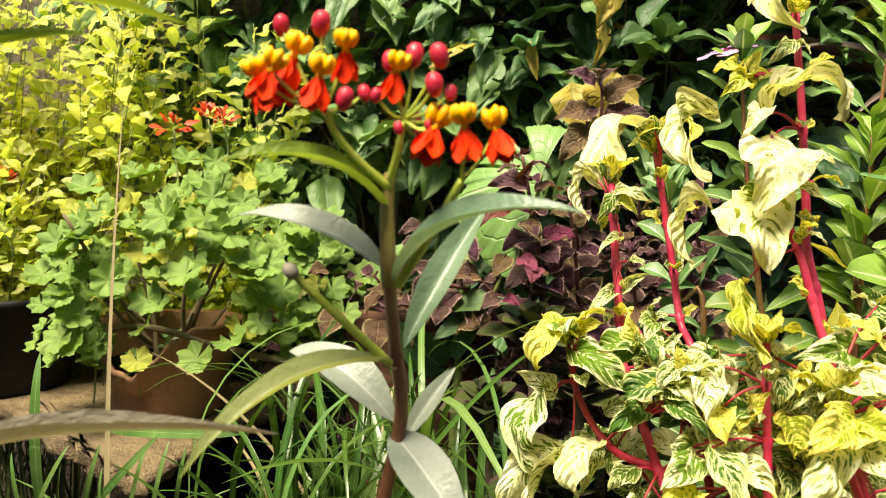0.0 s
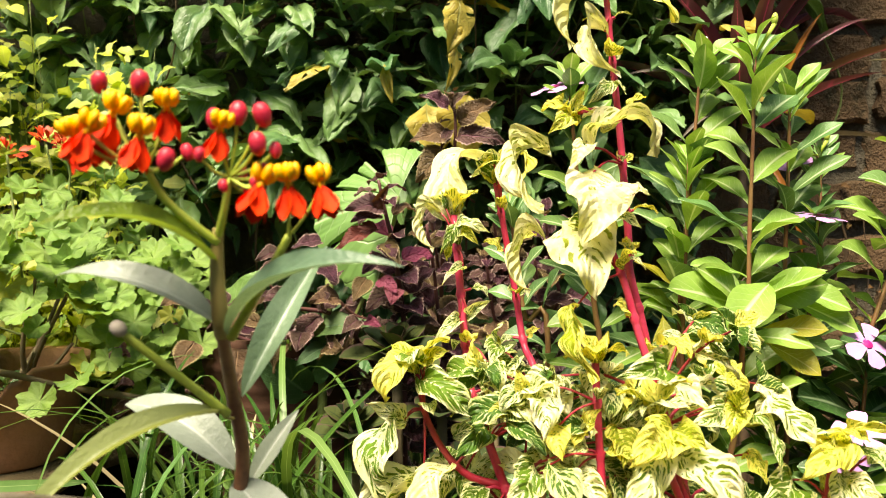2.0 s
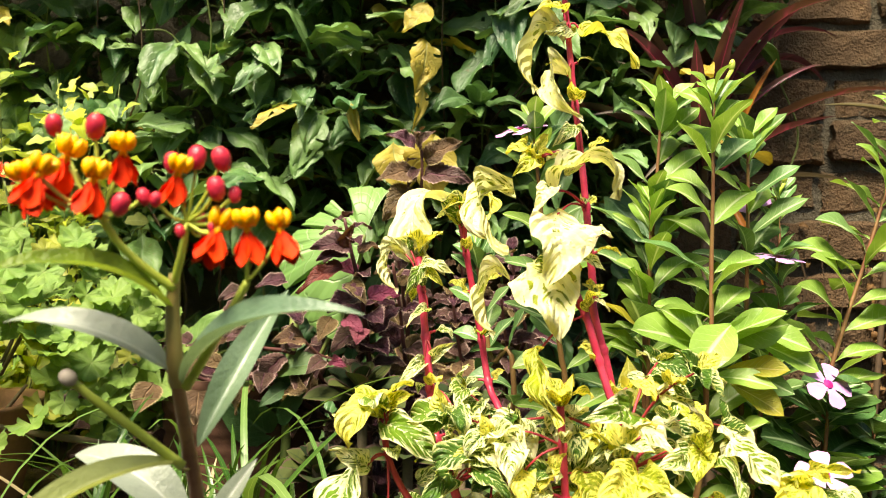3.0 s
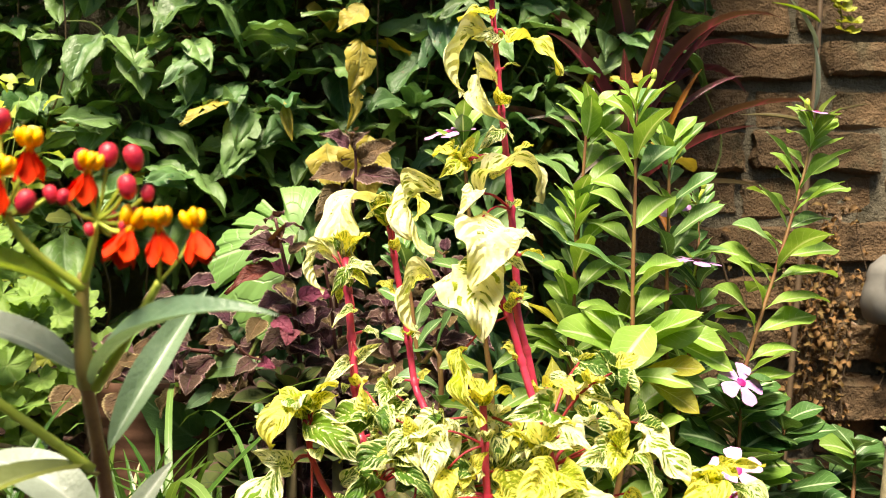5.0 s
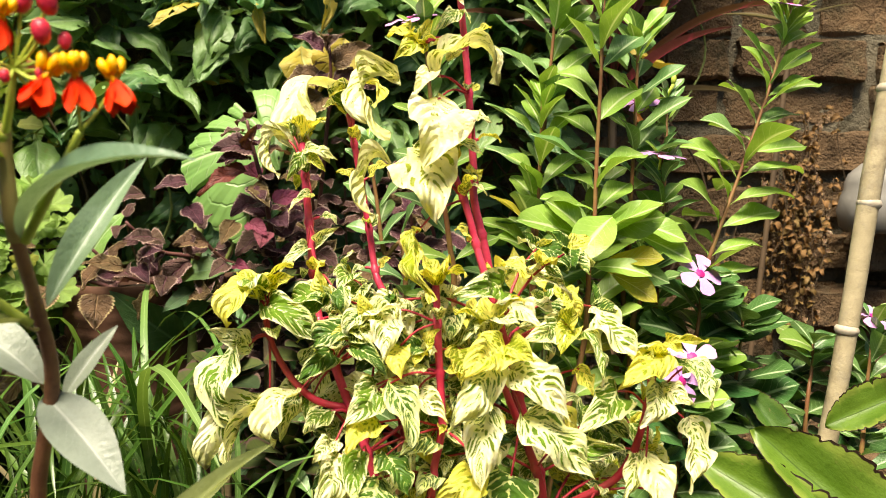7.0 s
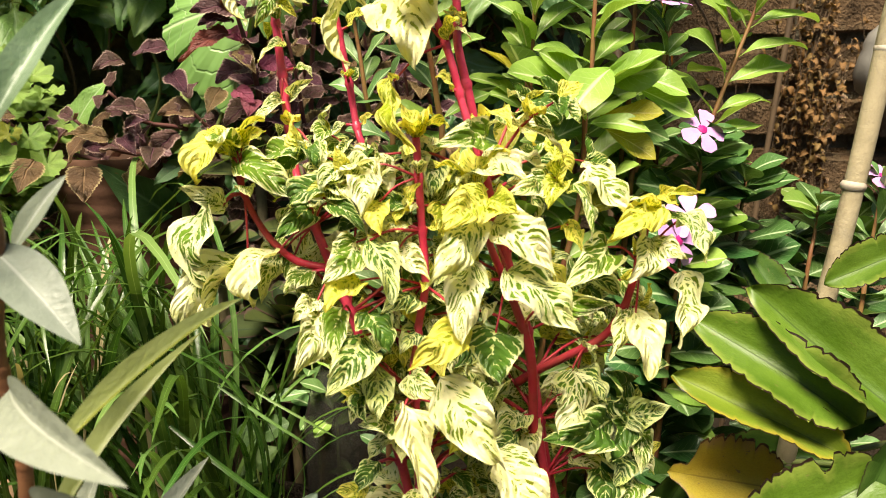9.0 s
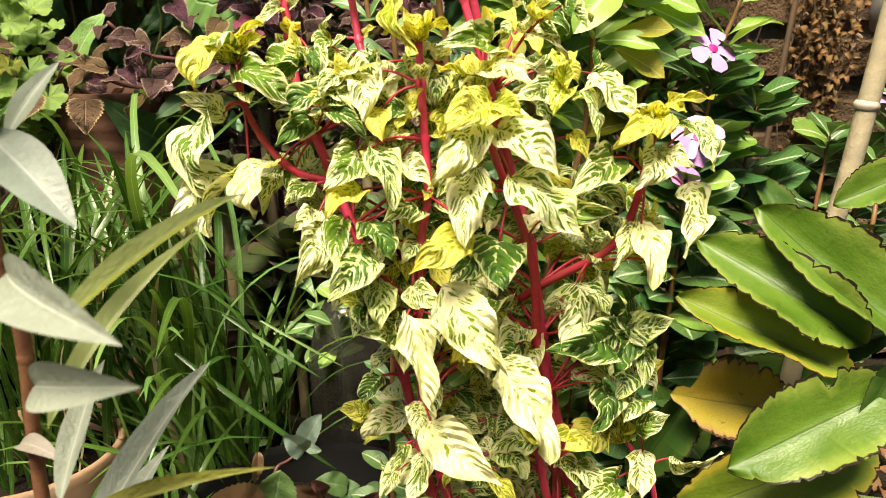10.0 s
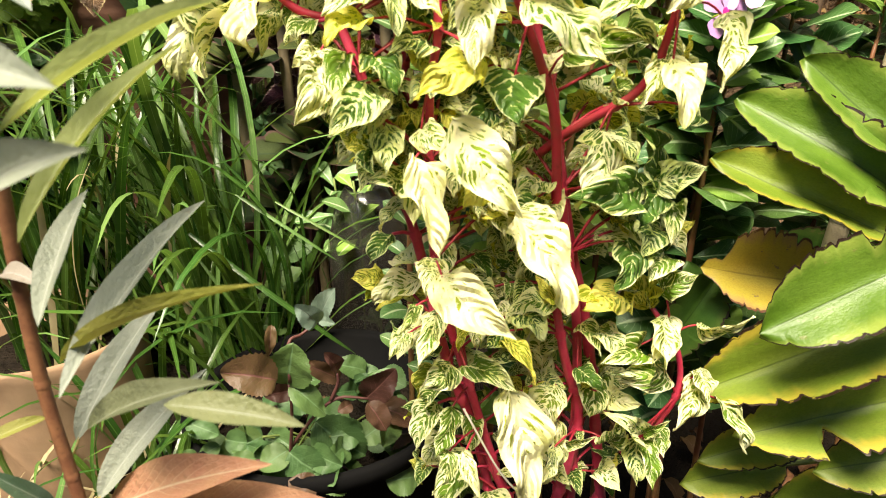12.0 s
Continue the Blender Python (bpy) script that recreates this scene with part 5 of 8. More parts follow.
def vinca(pts, light=0.4, label="periwinkle plant with glossy green paired leaves", size=0.040, leafy=0.016, r=0.0019, yellow=0.0, plain_kind="vinca", broad_=1.0):
    """An upright periwinkle stem with paired leaves, densest at the top."""
    ends = [Vector(p) for p in pts]
    root = Vector((ends[-1].x - 0.02, ends[-1].y, 0))
    plant = thing("periwinkle", label, "plant", root, "periwinkles")
    line = smooth_path([p - root for p in ends] + [Vector((0.006, 0, ends[-1].z * 0.5)), Vector((0, 0, -0.02))], 5)
    s = Shape().tube(line, [r * (0.6 + 0.9 * i / len(line)) for i in range(len(line))], 8)
    part("stem", s, M["vinca_stem"], plant, "reddish-brown stem")
    d, turn, k, run = 0.0, rnd.uniform(0, 90), 0, 0.0
    nxt = 0.0
    for i in range(len(line) - 1):
        a, b = line[i], line[i + 1]
        seg = (b - a).length
        while nxt <= run + seg:
            at, up = a.lerp(b, (nxt - run) / seg), (a - b).normalized()
            if at.z < 0.22:
                break
            for sgn in (0, 180):
                out = Matrix.Rotation(radians(turn + sgn + rnd.uniform(-20, 20)), 3, up) @ up.orthogonal().normalized()
                out = Matrix.Rotation(radians(35), 3, "Z") @ out
                lift = 1.15 - min(0.7, nxt * 6)
                if out.y < -0.7 and nxt > 0.03 and rnd.random() < 0.6:
                    continue
                way = (out + up * lift * (1.0 if broad_ < 1.2 else 0.45) + Vector((0, 0, rnd.uniform(-0.25, 0.15)))).normalized()
                z = size * (0.66 + min(0.38, nxt * 8)) * rnd.uniform(0.85, 1.15)
                q = rnd.random()
                kind_ = "vinca_yellow" if q < yellow and nxt > 0.09 else "vinca_light" if q < light + yellow else plain_kind
                put_leaf(plant, rnd.choice(VI_MESH[kind_]), at, at + way * z, up * 0.7 + Vector((0, -0.6, 0.5)), rnd.uniform(0.9, 1.15) * broad_)
            turn += 90
            nxt += leafy * (0.40 if nxt < 0.02 else 1.0) * rnd.uniform(0.8, 1.2)
        run += seg
    V_PLANTS.append((plant, ends[0]))
    return plant


first_vinca = vinca(V_A, 0.8, "tall periwinkle with glossy bright green leaves in pairs", 0.049, 0.017, yellow=0.06)
vinca(V_B, 0.55, "tall periwinkle with darker glossy leaves and a white bud", 0.048, 0.017)
vinca(V_C, 0.75, "slender leaning periwinkle with a pale flower on top", 0.050, 0.0118, 0.0018)
vinca(V_D, 0.2, "short periwinkle with blue-green leaves", 0.034, 0.014)
vinca(V_E, 0.4, "periwinkle with a pale flower and dense leaves", 0.036, 0.014)
vinca(V_F, 0.05, "low periwinkle with dark leaves and a pink flower", 0.050, 0.012, plain_kind="vinca_dark", broad_=1.75)
vinca(V_G, 0.5, "periwinkle with yellowing lower leaves", 0.046, 0.016, yellow=0.25)
vinca(V_H, 0.15, "small periwinkle with a pink flower beside the cane", 0.040, 0.014)
vinca(V_I, 0.7, "periwinkle with a lilac flower behind the bloodleaf", 0.036, 0.016)
vinca([Vector(p) + Vector((0.045, 0.035, -0.02)) for p in V_A], 0.35, "periwinkle with glossy leaves in the thick of the group", 0.046, 0.014)
vinca([Vector(p) + Vector((-0.035, 0.03, -0.07)) for p in V_A], 0.6, "periwinkle with light green leaves behind the bloodleaf", 0.043, 0.015, yellow=0.1)
vinca([Vector(p) + Vector((0.03, -0.01, -0.10)) for p in V_G], 0.6, "low periwinkle with broad yellow-green leaves", 0.048, 0.014, yellow=0.3)
vinca([Vector(p) + Vector((0.05, 0.02, -0.03)) for p in V_F], 0.1, "low periwinkle with dark leaves by the kalanchoe", 0.050, 0.012, plain_kind="vinca_dark", broad_=1.75)
vinca([(0.522, 0.580, 0.525), (0.521, 0.580, 0.498), (0.509, 0.570, 0.460)], 0.15, "low periwinkle with blue-green leaves near the cane", 0.05, 0.014, yellow=0.04, plain_kind="vinca_dark", broad_=1.6)
vinca([(0.530, 0.620, 0.493), (0.521, 0.610, 0.457), (0.512, 0.600, 0.422)], 0.15, "low periwinkle with blue-green leaves near the cane", 0.05, 0.014, yellow=0.04, plain_kind="vinca_dark", broad_=1.6)
vinca([(0.577, 0.600, 0.501), (0.567, 0.590, 0.471), (0.557, 0.580, 0.442)], 0.15, "low periwinkle with blue-green leaves near the cane", 0.05, 0.014, yellow=0.04, plain_kind="vinca_dark", broad_=1.6)
vinca(V_K, 0.05, "low dark periwinkle with pink flowers among the bloodleaf", 0.042, 0.014, plain_kind="vinca_dark", broad_=1.6)
vinca(V_J, 0.05, "short dark periwinkle behind the bloodleaf", 0.032, 0.014)


put_leaf(first_vinca, VI_MESH["vinca_light"][0], Vector((0.268, 0.495, 0.631)) - first_vinca.location, Vector((0.200, 0.470, 0.650)) - first_vinca.location, (-0.1, -0.7, 0.7), 1.2)
put_leaf(first_vinca, VI_MESH["vinca_light"][1], Vector((0.266, 0.495, 0.629)) - first_vinca.location, Vector((0.224, 0.480, 0.662)) - first_vinca.location, (-0.1, -0.7, 0.7), 1.1)
put_leaf(first_vinca, VI_MESH["vinca_light"][2], Vector((0.267, 0.490, 0.633)) - first_vinca.location, Vector((0.303, 0.460, 0.660)) - first_vinca.location, (-0.1, -0.7, 0.7), 0.9)
put_leaf(first_vinca, VI_MESH["vinca_yellow"][0], Vector((0.272, 0.490, 0.619)) - first_vinca.location, Vector((0.304, 0.460, 0.621)) - first_vinca.location, (-0.1, -0.7, 0.7), 1.0)
put_leaf(first_vinca, VI_MESH["vinca_yellow"][1], Vector((0.274, 0.490, 0.610)) - first_vinca.location, Vector((0.302, 0.465, 0.590)) - first_vinca.location, (-0.1, -0.7, 0.7), 1.1)
put_leaf(first_vinca, VI_MESH["vinca_light"][2], Vector((0.262, 0.485, 0.614)) - first_vinca.location, Vector((0.295, 0.460, 0.609)) - first_vinca.location, (-0.1, -0.7, 0.7), 1.0)
put_leaf(first_vinca, VI_MESH["vinca_yellow"][0], Vector((0.204, 0.490, 0.630)) - first_vinca.location, Vector((0.200, 0.470, 0.599)) - first_vinca.location, (-0.1, -0.7, 0.7), 1.2)
put_leaf(first_vinca, VI_MESH["vinca_light"][1], Vector((0.288, 0.500, 0.647)) - first_vinca.location, Vector((0.333, 0.480, 0.631)) - first_vinca.location, (-0.1, -0.7, 0.7), 0.9)
put_leaf(first_vinca, VI_MESH["vinca_light"][2], Vector((0.274, 0.480, 0.650)) - first_vinca.location, Vector((0.234, 0.455, 0.620)) - first_vinca.location, (-0.1, -0.7, 0.7), 1.2)
put_leaf(first_vinca, VI_MESH["vinca_light"][0], Vector((0.296, 0.500, 0.639)) - first_vinca.location, Vector((0.338, 0.480, 0.616)) - first_vinca.location, (-0.1, -0.7, 0.7), 0.9)


def vinca_flower(at, face):
    """Five flat lilac petals round a dark eye, on the nearest plant."""
    plant, top_ = min(V_PLANTS, key=lambda q: (q[1] - Vector(at)).length)
    loc = Vector(at) - plant.location
    turn = Vector((0, 0, 1)).rotation_difference(Vector(face).normalized()).to_matrix().to_4x4()
    head = part("flower", EYE, None, plant, "pale lilac flower with a dark pink eye")
    head.matrix_local = Matrix.Translation(loc) @ turn
    a0 = rnd.uniform(0, 72)
    for k in range(5):
        a = radians(a0 + 72 * k)
        d = Vector((math.cos(a), math.sin(a), 0))
        put_leaf(head, PETAL, d * 0.0015 + Vector((0, 0, -0.0003 * k)), d * 0.0185 + Vector((0, 0, -0.0012 - 0.0003 * k)), (0, 0, 1), 1.0, "petal")
    back_ = Vector(face).normalized()
    foot = top_ - plant.location
    part("flower_stalk", Shape().tube(smooth_path([loc, loc - back_ * 0.012, foot.lerp(loc, 0.3), foot], 4), 0.0009, 6), M["mw_stalk"], plant)


def vinca_bud(at, color_):
    """A furled bud on a short green neck at a shoot's tip."""
    plant, top_ = min(V_PLANTS, key=lambda q: (q[1] - Vector(at)).length)
    loc, foot = Vector(at) - plant.location, top_ - plant.location
    part("flower_stalk", Shape().tube([foot, foot.lerp(loc, 0.5), loc], [0.0010, 0.0012, 0.0016], 7), M["mw_stalk"], plant)
    part("flower_bud", Shape().blob(loc + Vector((0, 0, 0.003)), (0.0024, 0.0045), (0.1, 0, 1), 8, 5), M[color_], plant, "furled pale flower bud")


vinca_bud(Vector(V_B[0]) + Vector((0.002, -0.004, 0.014)), "white_bud")
vinca_bud(Vector(V_A[0]) + Vector((0.012, -0.004, 0.022)), "mw_stalk")
vinca_bud(Vector(V_C[0]) + Vector((-0.010, -0.004, 0.016)), "mw_stalk")
vinca_bud(Vector(V_D[0]) + Vector((0.004, -0.004, 0.012)), "mw_stalk")
vinca_flower((0.344, 0.480, 0.608), (0.1, -0.75, 0.6))
vinca_flower((0.327, 0.510, 0.696), (0.05, -0.2, 1))
vinca_flower((0.460, 0.545, 0.820), (0.1, -0.25, 1))
vinca_flower((0.317, 0.455, 0.536), (0.3, -0.9, 0.35))
vinca_flower((0.337, 0.570, 0.742), (-0.3, -0.4, 0.8))
vinca_flower((0.132, 0.490, 0.784), (-0.3, -0.25, 1))
vinca_flower((0.567, 0.560, 0.553), (0.1, -0.5, 0.8))
vinca_flower((0.328, 0.462, 0.551), (-0.3, -0.7, 0.7))

# ---- the broad scalloped succulent ----
kalanchoe = thing("kalanchoe", "kalanchoe with broad thick green leaves, dark scalloped edges, some yellow", "plant", (0.46, 0.40, 0))
ko = Vector(kalanchoe.location)


def thick_leaf(name, material, seed, bites=()):
    """A fleshy oval leaf with an uneven scalloped edge and real thickness. bites: (side, from, to, depth)."""
    rows, cols = 120, 8
    s = Shape()
    r = random.Random(seed)
    ph = r.uniform(0, 6)
    count = r.randint(8, 11)
    cuts = {sg: [(k + r.uniform(-0.28, 0.28)) / count for k in range(1, count)] for sg in (-1, 1)}
    deep_ = {sg: [r.uniform(0.08, 0.18) for _ in range(count)] for sg in (-1, 1)}

    def edge(v, sg):
        w = 0.5 * max(oval(v * 0.995 + 0.0025), 0.05) * (1 + 0.07 * math.sin(ph * 2 + 5 * v + sg))
        w *= 0.97 + 0.05 * abs(math.sin(math.pi * count * v + sg))
        for c, h in zip(cuts[sg], deep_[sg]):
            w *= 1 - h * max(0.0, 1 - abs(v - c) / 0.018)
        for side_, a, b, h in bites:
            if side_ == sg and a < v < b:
                w *= 1 - h * math.sin(math.pi * (v - a) / (b - a)) ** 0.6 * (1 + 0.12 * math.sin(60 * v))
        return w

    for side in (1, -1):
        for i in range(rows + 1):
            v = i / rows
            both = {-1: edge(v, -1), 1: edge(v, 1)}
            for j in range(cols + 1):
                u = 2 * j / cols - 1
                w = both[1 if u > 0 else -1]
                z = 0.40 * abs(u) ** 1.15 * w * (1 - 0.3 * v) + 0.05 * math.sin(ph + 4 * v) - 0.16 * v * v + 0.03 * u * math.sin(ph + 7 * v) * abs(u)
                z += 0.014 * u * u * math.sin(ph + 17 * v + 1.3 * u) + 0.018 * noise.noise(Vector((u * 1.2, v * 3.2, seed * 1.7)))
                s.v.append(Vector((u * w, v, z + side * 0.007 * (1 - u ** 4) + side * 0.001)))
        first = 0 if side == 1 else (rows + 1) * (cols + 1)
        for i in range(rows):
            for j in range(cols):
                a = first + i * (cols + 1) + j
                q = ((j, i), (j + 1, i), (j + 1, i + 1), (j, i + 1))
                f = (a, a + 1, a + cols + 2, a + cols + 1)
                s.f.append(f if side == 1 else f[::-1])
                s.uv += [(jj / cols, ii / rows) for jj, ii in (q if side == 1 else q[::-1])]
    return s.mesh(name, material)


BITES = ((), ((1, 0.30, 0.40, 0.28),), (), ((-1, 0.48, 0.64, 0.62), (1, 0.35, 0.45, 0.25)), ((1, 0.3, 0.36, 0.2),), ((1, 0.80, 0.98, 0.6), (-1, 0.86, 0.98, 0.4)))
KA_MESH = {k: [thick_leaf("fleshy_leaf", M[k], 3 * q + 1, BITES[q]) for q in range(6)] for k in ("kalanchoe", "kalanchoe_dark", "kalanchoe_lime", "kalanchoe_yellow")}
KA_STEM = smooth_path([(0.07, -0.02, -0.02), (0.06, -0.01, 0.15), (0.065, 0.0, 0.33), (0.06, 0.01, 0.50)], 6)


def ka_leaf(kind_, base, tip, wide, q=0, face=(-0.1, -0.75, 0.65)):
    base, tip = Vector(base) - ko, Vector(tip) - ko
    put_leaf(kalanchoe, KA_MESH[kind_][q], base, tip, face, wide)
    near = min(KA_STEM, key=lambda p: (p - base).length + abs(p.z - base.z + 0.03))
    part("leaf_stalk", Shape().tube(smooth_path([near, near.lerp(base, 0.6) + Vector((0, 0, 0.006)), base + (tip - base) * 0.04], 4), 0.0022, 7), M["green_stem"], kalanchoe)


ka_leaf("kalanchoe", (0.389, 0.362, 0.436), (0.312, 0.411, 0.499), 0.42, 0, (0.25, -1, 0.05))
ka_leaf("kalanchoe", (0.427, 0.345, 0.425), (0.343, 0.390, 0.523), 0.36, 2, (0.25, -1, 0.05))
ka_leaf("kalanchoe_lime", (0.381, 0.362, 0.414), (0.295, 0.396, 0.470), 0.34, 4)
ka_leaf("kalanchoe", (0.380, 0.325, 0.426), (0.285, 0.316, 0.397), 0.52, 1)
ka_leaf("kalanchoe_lime", (0.394, 0.345, 0.378), (0.268, 0.347, 0.342), 0.40, 0)
ka_leaf("kalanchoe_lime", (0.412, 0.345, 0.321), (0.294, 0.342, 0.310), 0.42, 3)
ka_leaf("kalanchoe_yellow", (0.382, 0.405, 0.365), (0.303, 0.413, 0.390), 0.66, 5)
ka_leaf("kalanchoe", (0.445, 0.385, 0.541), (0.390, 0.400, 0.519), 0.45, 2)
ka_leaf("kalanchoe_dark", (0.381, 0.320, 0.459), (0.357, 0.310, 0.406), 0.38, 2)
ka_leaf("kalanchoe_dark", (0.418, 0.490, 0.457), (0.400, 0.500, 0.512), 0.45, 0)
ka_leaf("kalanchoe_dark", (0.420, 0.470, 0.463), (0.399, 0.490, 0.517), 0.4, 2)
ka_leaf("kalanchoe_dark", (0.327, 0.440, 0.373), (0.279, 0.430, 0.305), 0.42, 0)
ka_leaf("kalanchoe_dark", (0.330, 0.450, 0.286), (0.318, 0.460, 0.364), 0.42, 2)
ka_leaf("kalanchoe_dark", (0.437, 0.430, 0.365), (0.354, 0.440, 0.388), 0.35, 2)
ka_leaf("kalanchoe_lime", (0.358, 0.390, 0.242), (0.286, 0.380, 0.246), 0.5, 2)
ka_leaf("kalanchoe_lime", (0.362, 0.380, 0.277), (0.291, 0.370, 0.272), 0.45, 0)
ka_leaf("kalanchoe_lime", (0.437, 0.350, 0.270), (0.356, 0.340, 0.277), 0.55, 0)
ka_leaf("kalanchoe_lime", (0.444, 0.370, 0.205), (0.347, 0.360, 0.238), 0.5, 4)
ka_leaf("kalanchoe_dark", (0.427, 0.380, 0.444), (0.382, 0.370, 0.422), 0.4, 0)
part("stem", Shape().tube(KA_STEM, 0.006, 10), M["green_stem"], kalanchoe)


# ---- the leafy climber over the wall ----
hedge = thing("leafy_shrub", "dense shrub of drooping dark green leaves in front of the wall", "shrub", (0.1, 1.36, 0))
ho = Vector(hedge.location)
HE_MESH = {k: [leaf_mesh("shrub_leaf", M[k], 0.45 - 0.03 * (q % 3), lance if q % 2 else tapered, 16 + 11 * q, 0.30 - 0.06 * q, 0.13, rows=24, cols=8, twist=18 * q - 40, bend=1.6, seed=q + 1, notch=0.06, rumple=0.22, quilt=0.06, torn=(0.0, 0.13, 0.16, 0.0, 0.24, 0.05)[q], sweep=(0.06, -0.08, 0.10, -0.05, 0.07, -0.10)[q]) for q in range(6)] for k in ("hedge", "hedge_light", "hedge_yellow")}
canes = []
for k in range(26):
    x = -0.95 + 1.70 * (k + rnd.uniform(0.1, 0.9)) / 26
    y = wall_y(x) - rnd.uniform(0.03, 0.10)
    lean = rnd.uniform(-0.12, 0.12)
    top = rnd.uniform(1.35, 1.75)
    fore = rnd.uniform(0.03, 0.24)
    line = smooth_path([Vector((x, y, -0.02)) - ho, Vector((x + lean * 0.4, y - 0.02, 0.45)) - ho, Vector((x - lean * 0.3, y - fore * 0.4, 0.66)) - ho, Vector((x + lean * 1.3, y - fore * 0.3, 0.88)) - ho, Vector((x + lean * 0.5, y - fore * 0.7, 1.06)) - ho, Vector((x + lean * 1.6, y - fore, top)) - ho], 8)
    part("cane", Shape().tube(line, [0.0030 - 0.0022 * i / len(line) for i in range(len(line))], 7), M["dark_stalk" if k % 3 else "green_stem"], hedge)
    canes.append(line)
joints = [p for line in canes for p in line[10:]]
HE_ALL = [(k, q) for k in HE_MESH for q in range(6)]
deep = {key: Shape() for key in HE_ALL}
twigs = Shape()
# whorls of drooping leaves on short twigs; unseen overhang above added to shade inside
for k in range(540):
    x, z = rnd.uniform(-0.80, 0.84), rnd.uniform(0.74, 1.34) if k % 7 else rnd.uniform(1.34, 1.72)
    if x > 0.50 + 0.42 * (z - 0.80) or (z < 0.82 and rnd.random() < 0.4):
        continue
    out = rnd.random() ** 0.8
    hub = Vector((x, wall_y(x) - 0.05 - 0.17 * out - 0.10 * max(0.0, z - 1.2), z)) - ho
    near = min(joints, key=lambda p: (p - hub).length)
    if (near - hub).length > 0.20:
        hub = near + (hub - near) * 0.20 / (near - hub).length
    twigs.tube(smooth_path([near, near.lerp(hub, 0.6) + Vector((0, 0, 0.014)), hub], 3), 0.0014, 5)
    spin = rnd.uniform(0, 360)
    count = rnd.randint(3, 5)
    for i in range(count):
        ray = heading(spin + 360 * i / count + rnd.uniform(-25, 25), 0)
        if ray.y > 0.75:
            continue
        base = hub + ray * rnd.uniform(0.010, 0.024) + Vector((0, 0, rnd.uniform(-0.012, 0.004)))
        twigs.tube([hub, hub.lerp(base, 0.5) + Vector((0, 0, 0.004)), base], 0.0009, 5)
        way = (ray * rnd.uniform(0.35, 1.0) + Vector((rnd.uniform(-0.5, 0.5), -0.10, -rnd.uniform(0.0, 1.0)))).normalized()
        tip = base + way * rnd.uniform(0.080, 0.128)
        face = Vector((0, -0.40, 0.85)) + ray * 0.5 + Vector((rnd.uniform(-0.45, 0.45), 0, rnd.uniform(-0.2, 0.4)))
        kind_ = rnd.choices(("hedge", "hedge_light", "hedge_yellow"), (36, 62, 2.0))[0]
        q = rnd.randrange(6)
        wide = rnd.uniform(0.9, 1.2)
        if out > 0.35 and z < 1.36:
            put_leaf(hedge, HE_MESH[kind_][q], base, tip, face, wide)
        else:
            deep[kind_, q].take(HE_MESH[kind_][q], frame_of(base, tip, face, wide))
# low leaves added in the darker green, standing for shade before the lit bricks
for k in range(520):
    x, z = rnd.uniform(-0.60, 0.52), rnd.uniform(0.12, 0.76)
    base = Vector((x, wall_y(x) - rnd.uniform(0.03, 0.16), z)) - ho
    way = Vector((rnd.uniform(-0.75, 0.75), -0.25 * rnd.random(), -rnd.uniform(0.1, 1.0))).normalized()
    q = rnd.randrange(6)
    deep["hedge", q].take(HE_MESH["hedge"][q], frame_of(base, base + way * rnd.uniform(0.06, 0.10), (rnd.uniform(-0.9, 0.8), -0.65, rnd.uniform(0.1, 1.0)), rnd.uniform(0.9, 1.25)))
    near = min(joints, key=lambda p: (p - base).length)
    twigs.tube([near, base], 0.0012, 5)
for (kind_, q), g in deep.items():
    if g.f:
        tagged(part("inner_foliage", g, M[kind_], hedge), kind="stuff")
tagged(part("twig", twigs, M["green_stem"], hedge), kind="stuff")
# a withered branch with hanging yellow leaves
for b, t, w in (((0.128, 1.085, 1.02), (0.118, 1.07, 0.93), 1.24), ((0.111, 1.085, 0.992), (0.133, 1.07, 0.948), 1.4), ((0.124, 1.085, 0.951), (0.11, 1.07, 0.878), 0.68), ((0.081, 1.085, 0.864), (0.093, 1.07, 0.789), 1.9), ((0.142, 1.085, 0.878), (0.125, 1.07, 0.786), 2.0), ((0.022, 1.085, 0.922), (0.031, 1.07, 0.864), 0.6), ((0.134, 1.085, 1.069), (0.1, 1.07, 1.019), 1.6)):
    put_leaf(hedge, rnd.choice(HE_MESH["hedge_yellow"]), Vector(b) - ho, Vector(t) - ho, (rnd.uniform(-0.3, 0.3), -0.9, 0.3), w, label="withered yellow leaf")


# ---- the torn broad leaf ----
broad = thing("broad_leaf_plant", "pale green broad torn leaf of a young plant", "plant", (-0.07, 0.95, 0))
bo = Vector(broad.location)


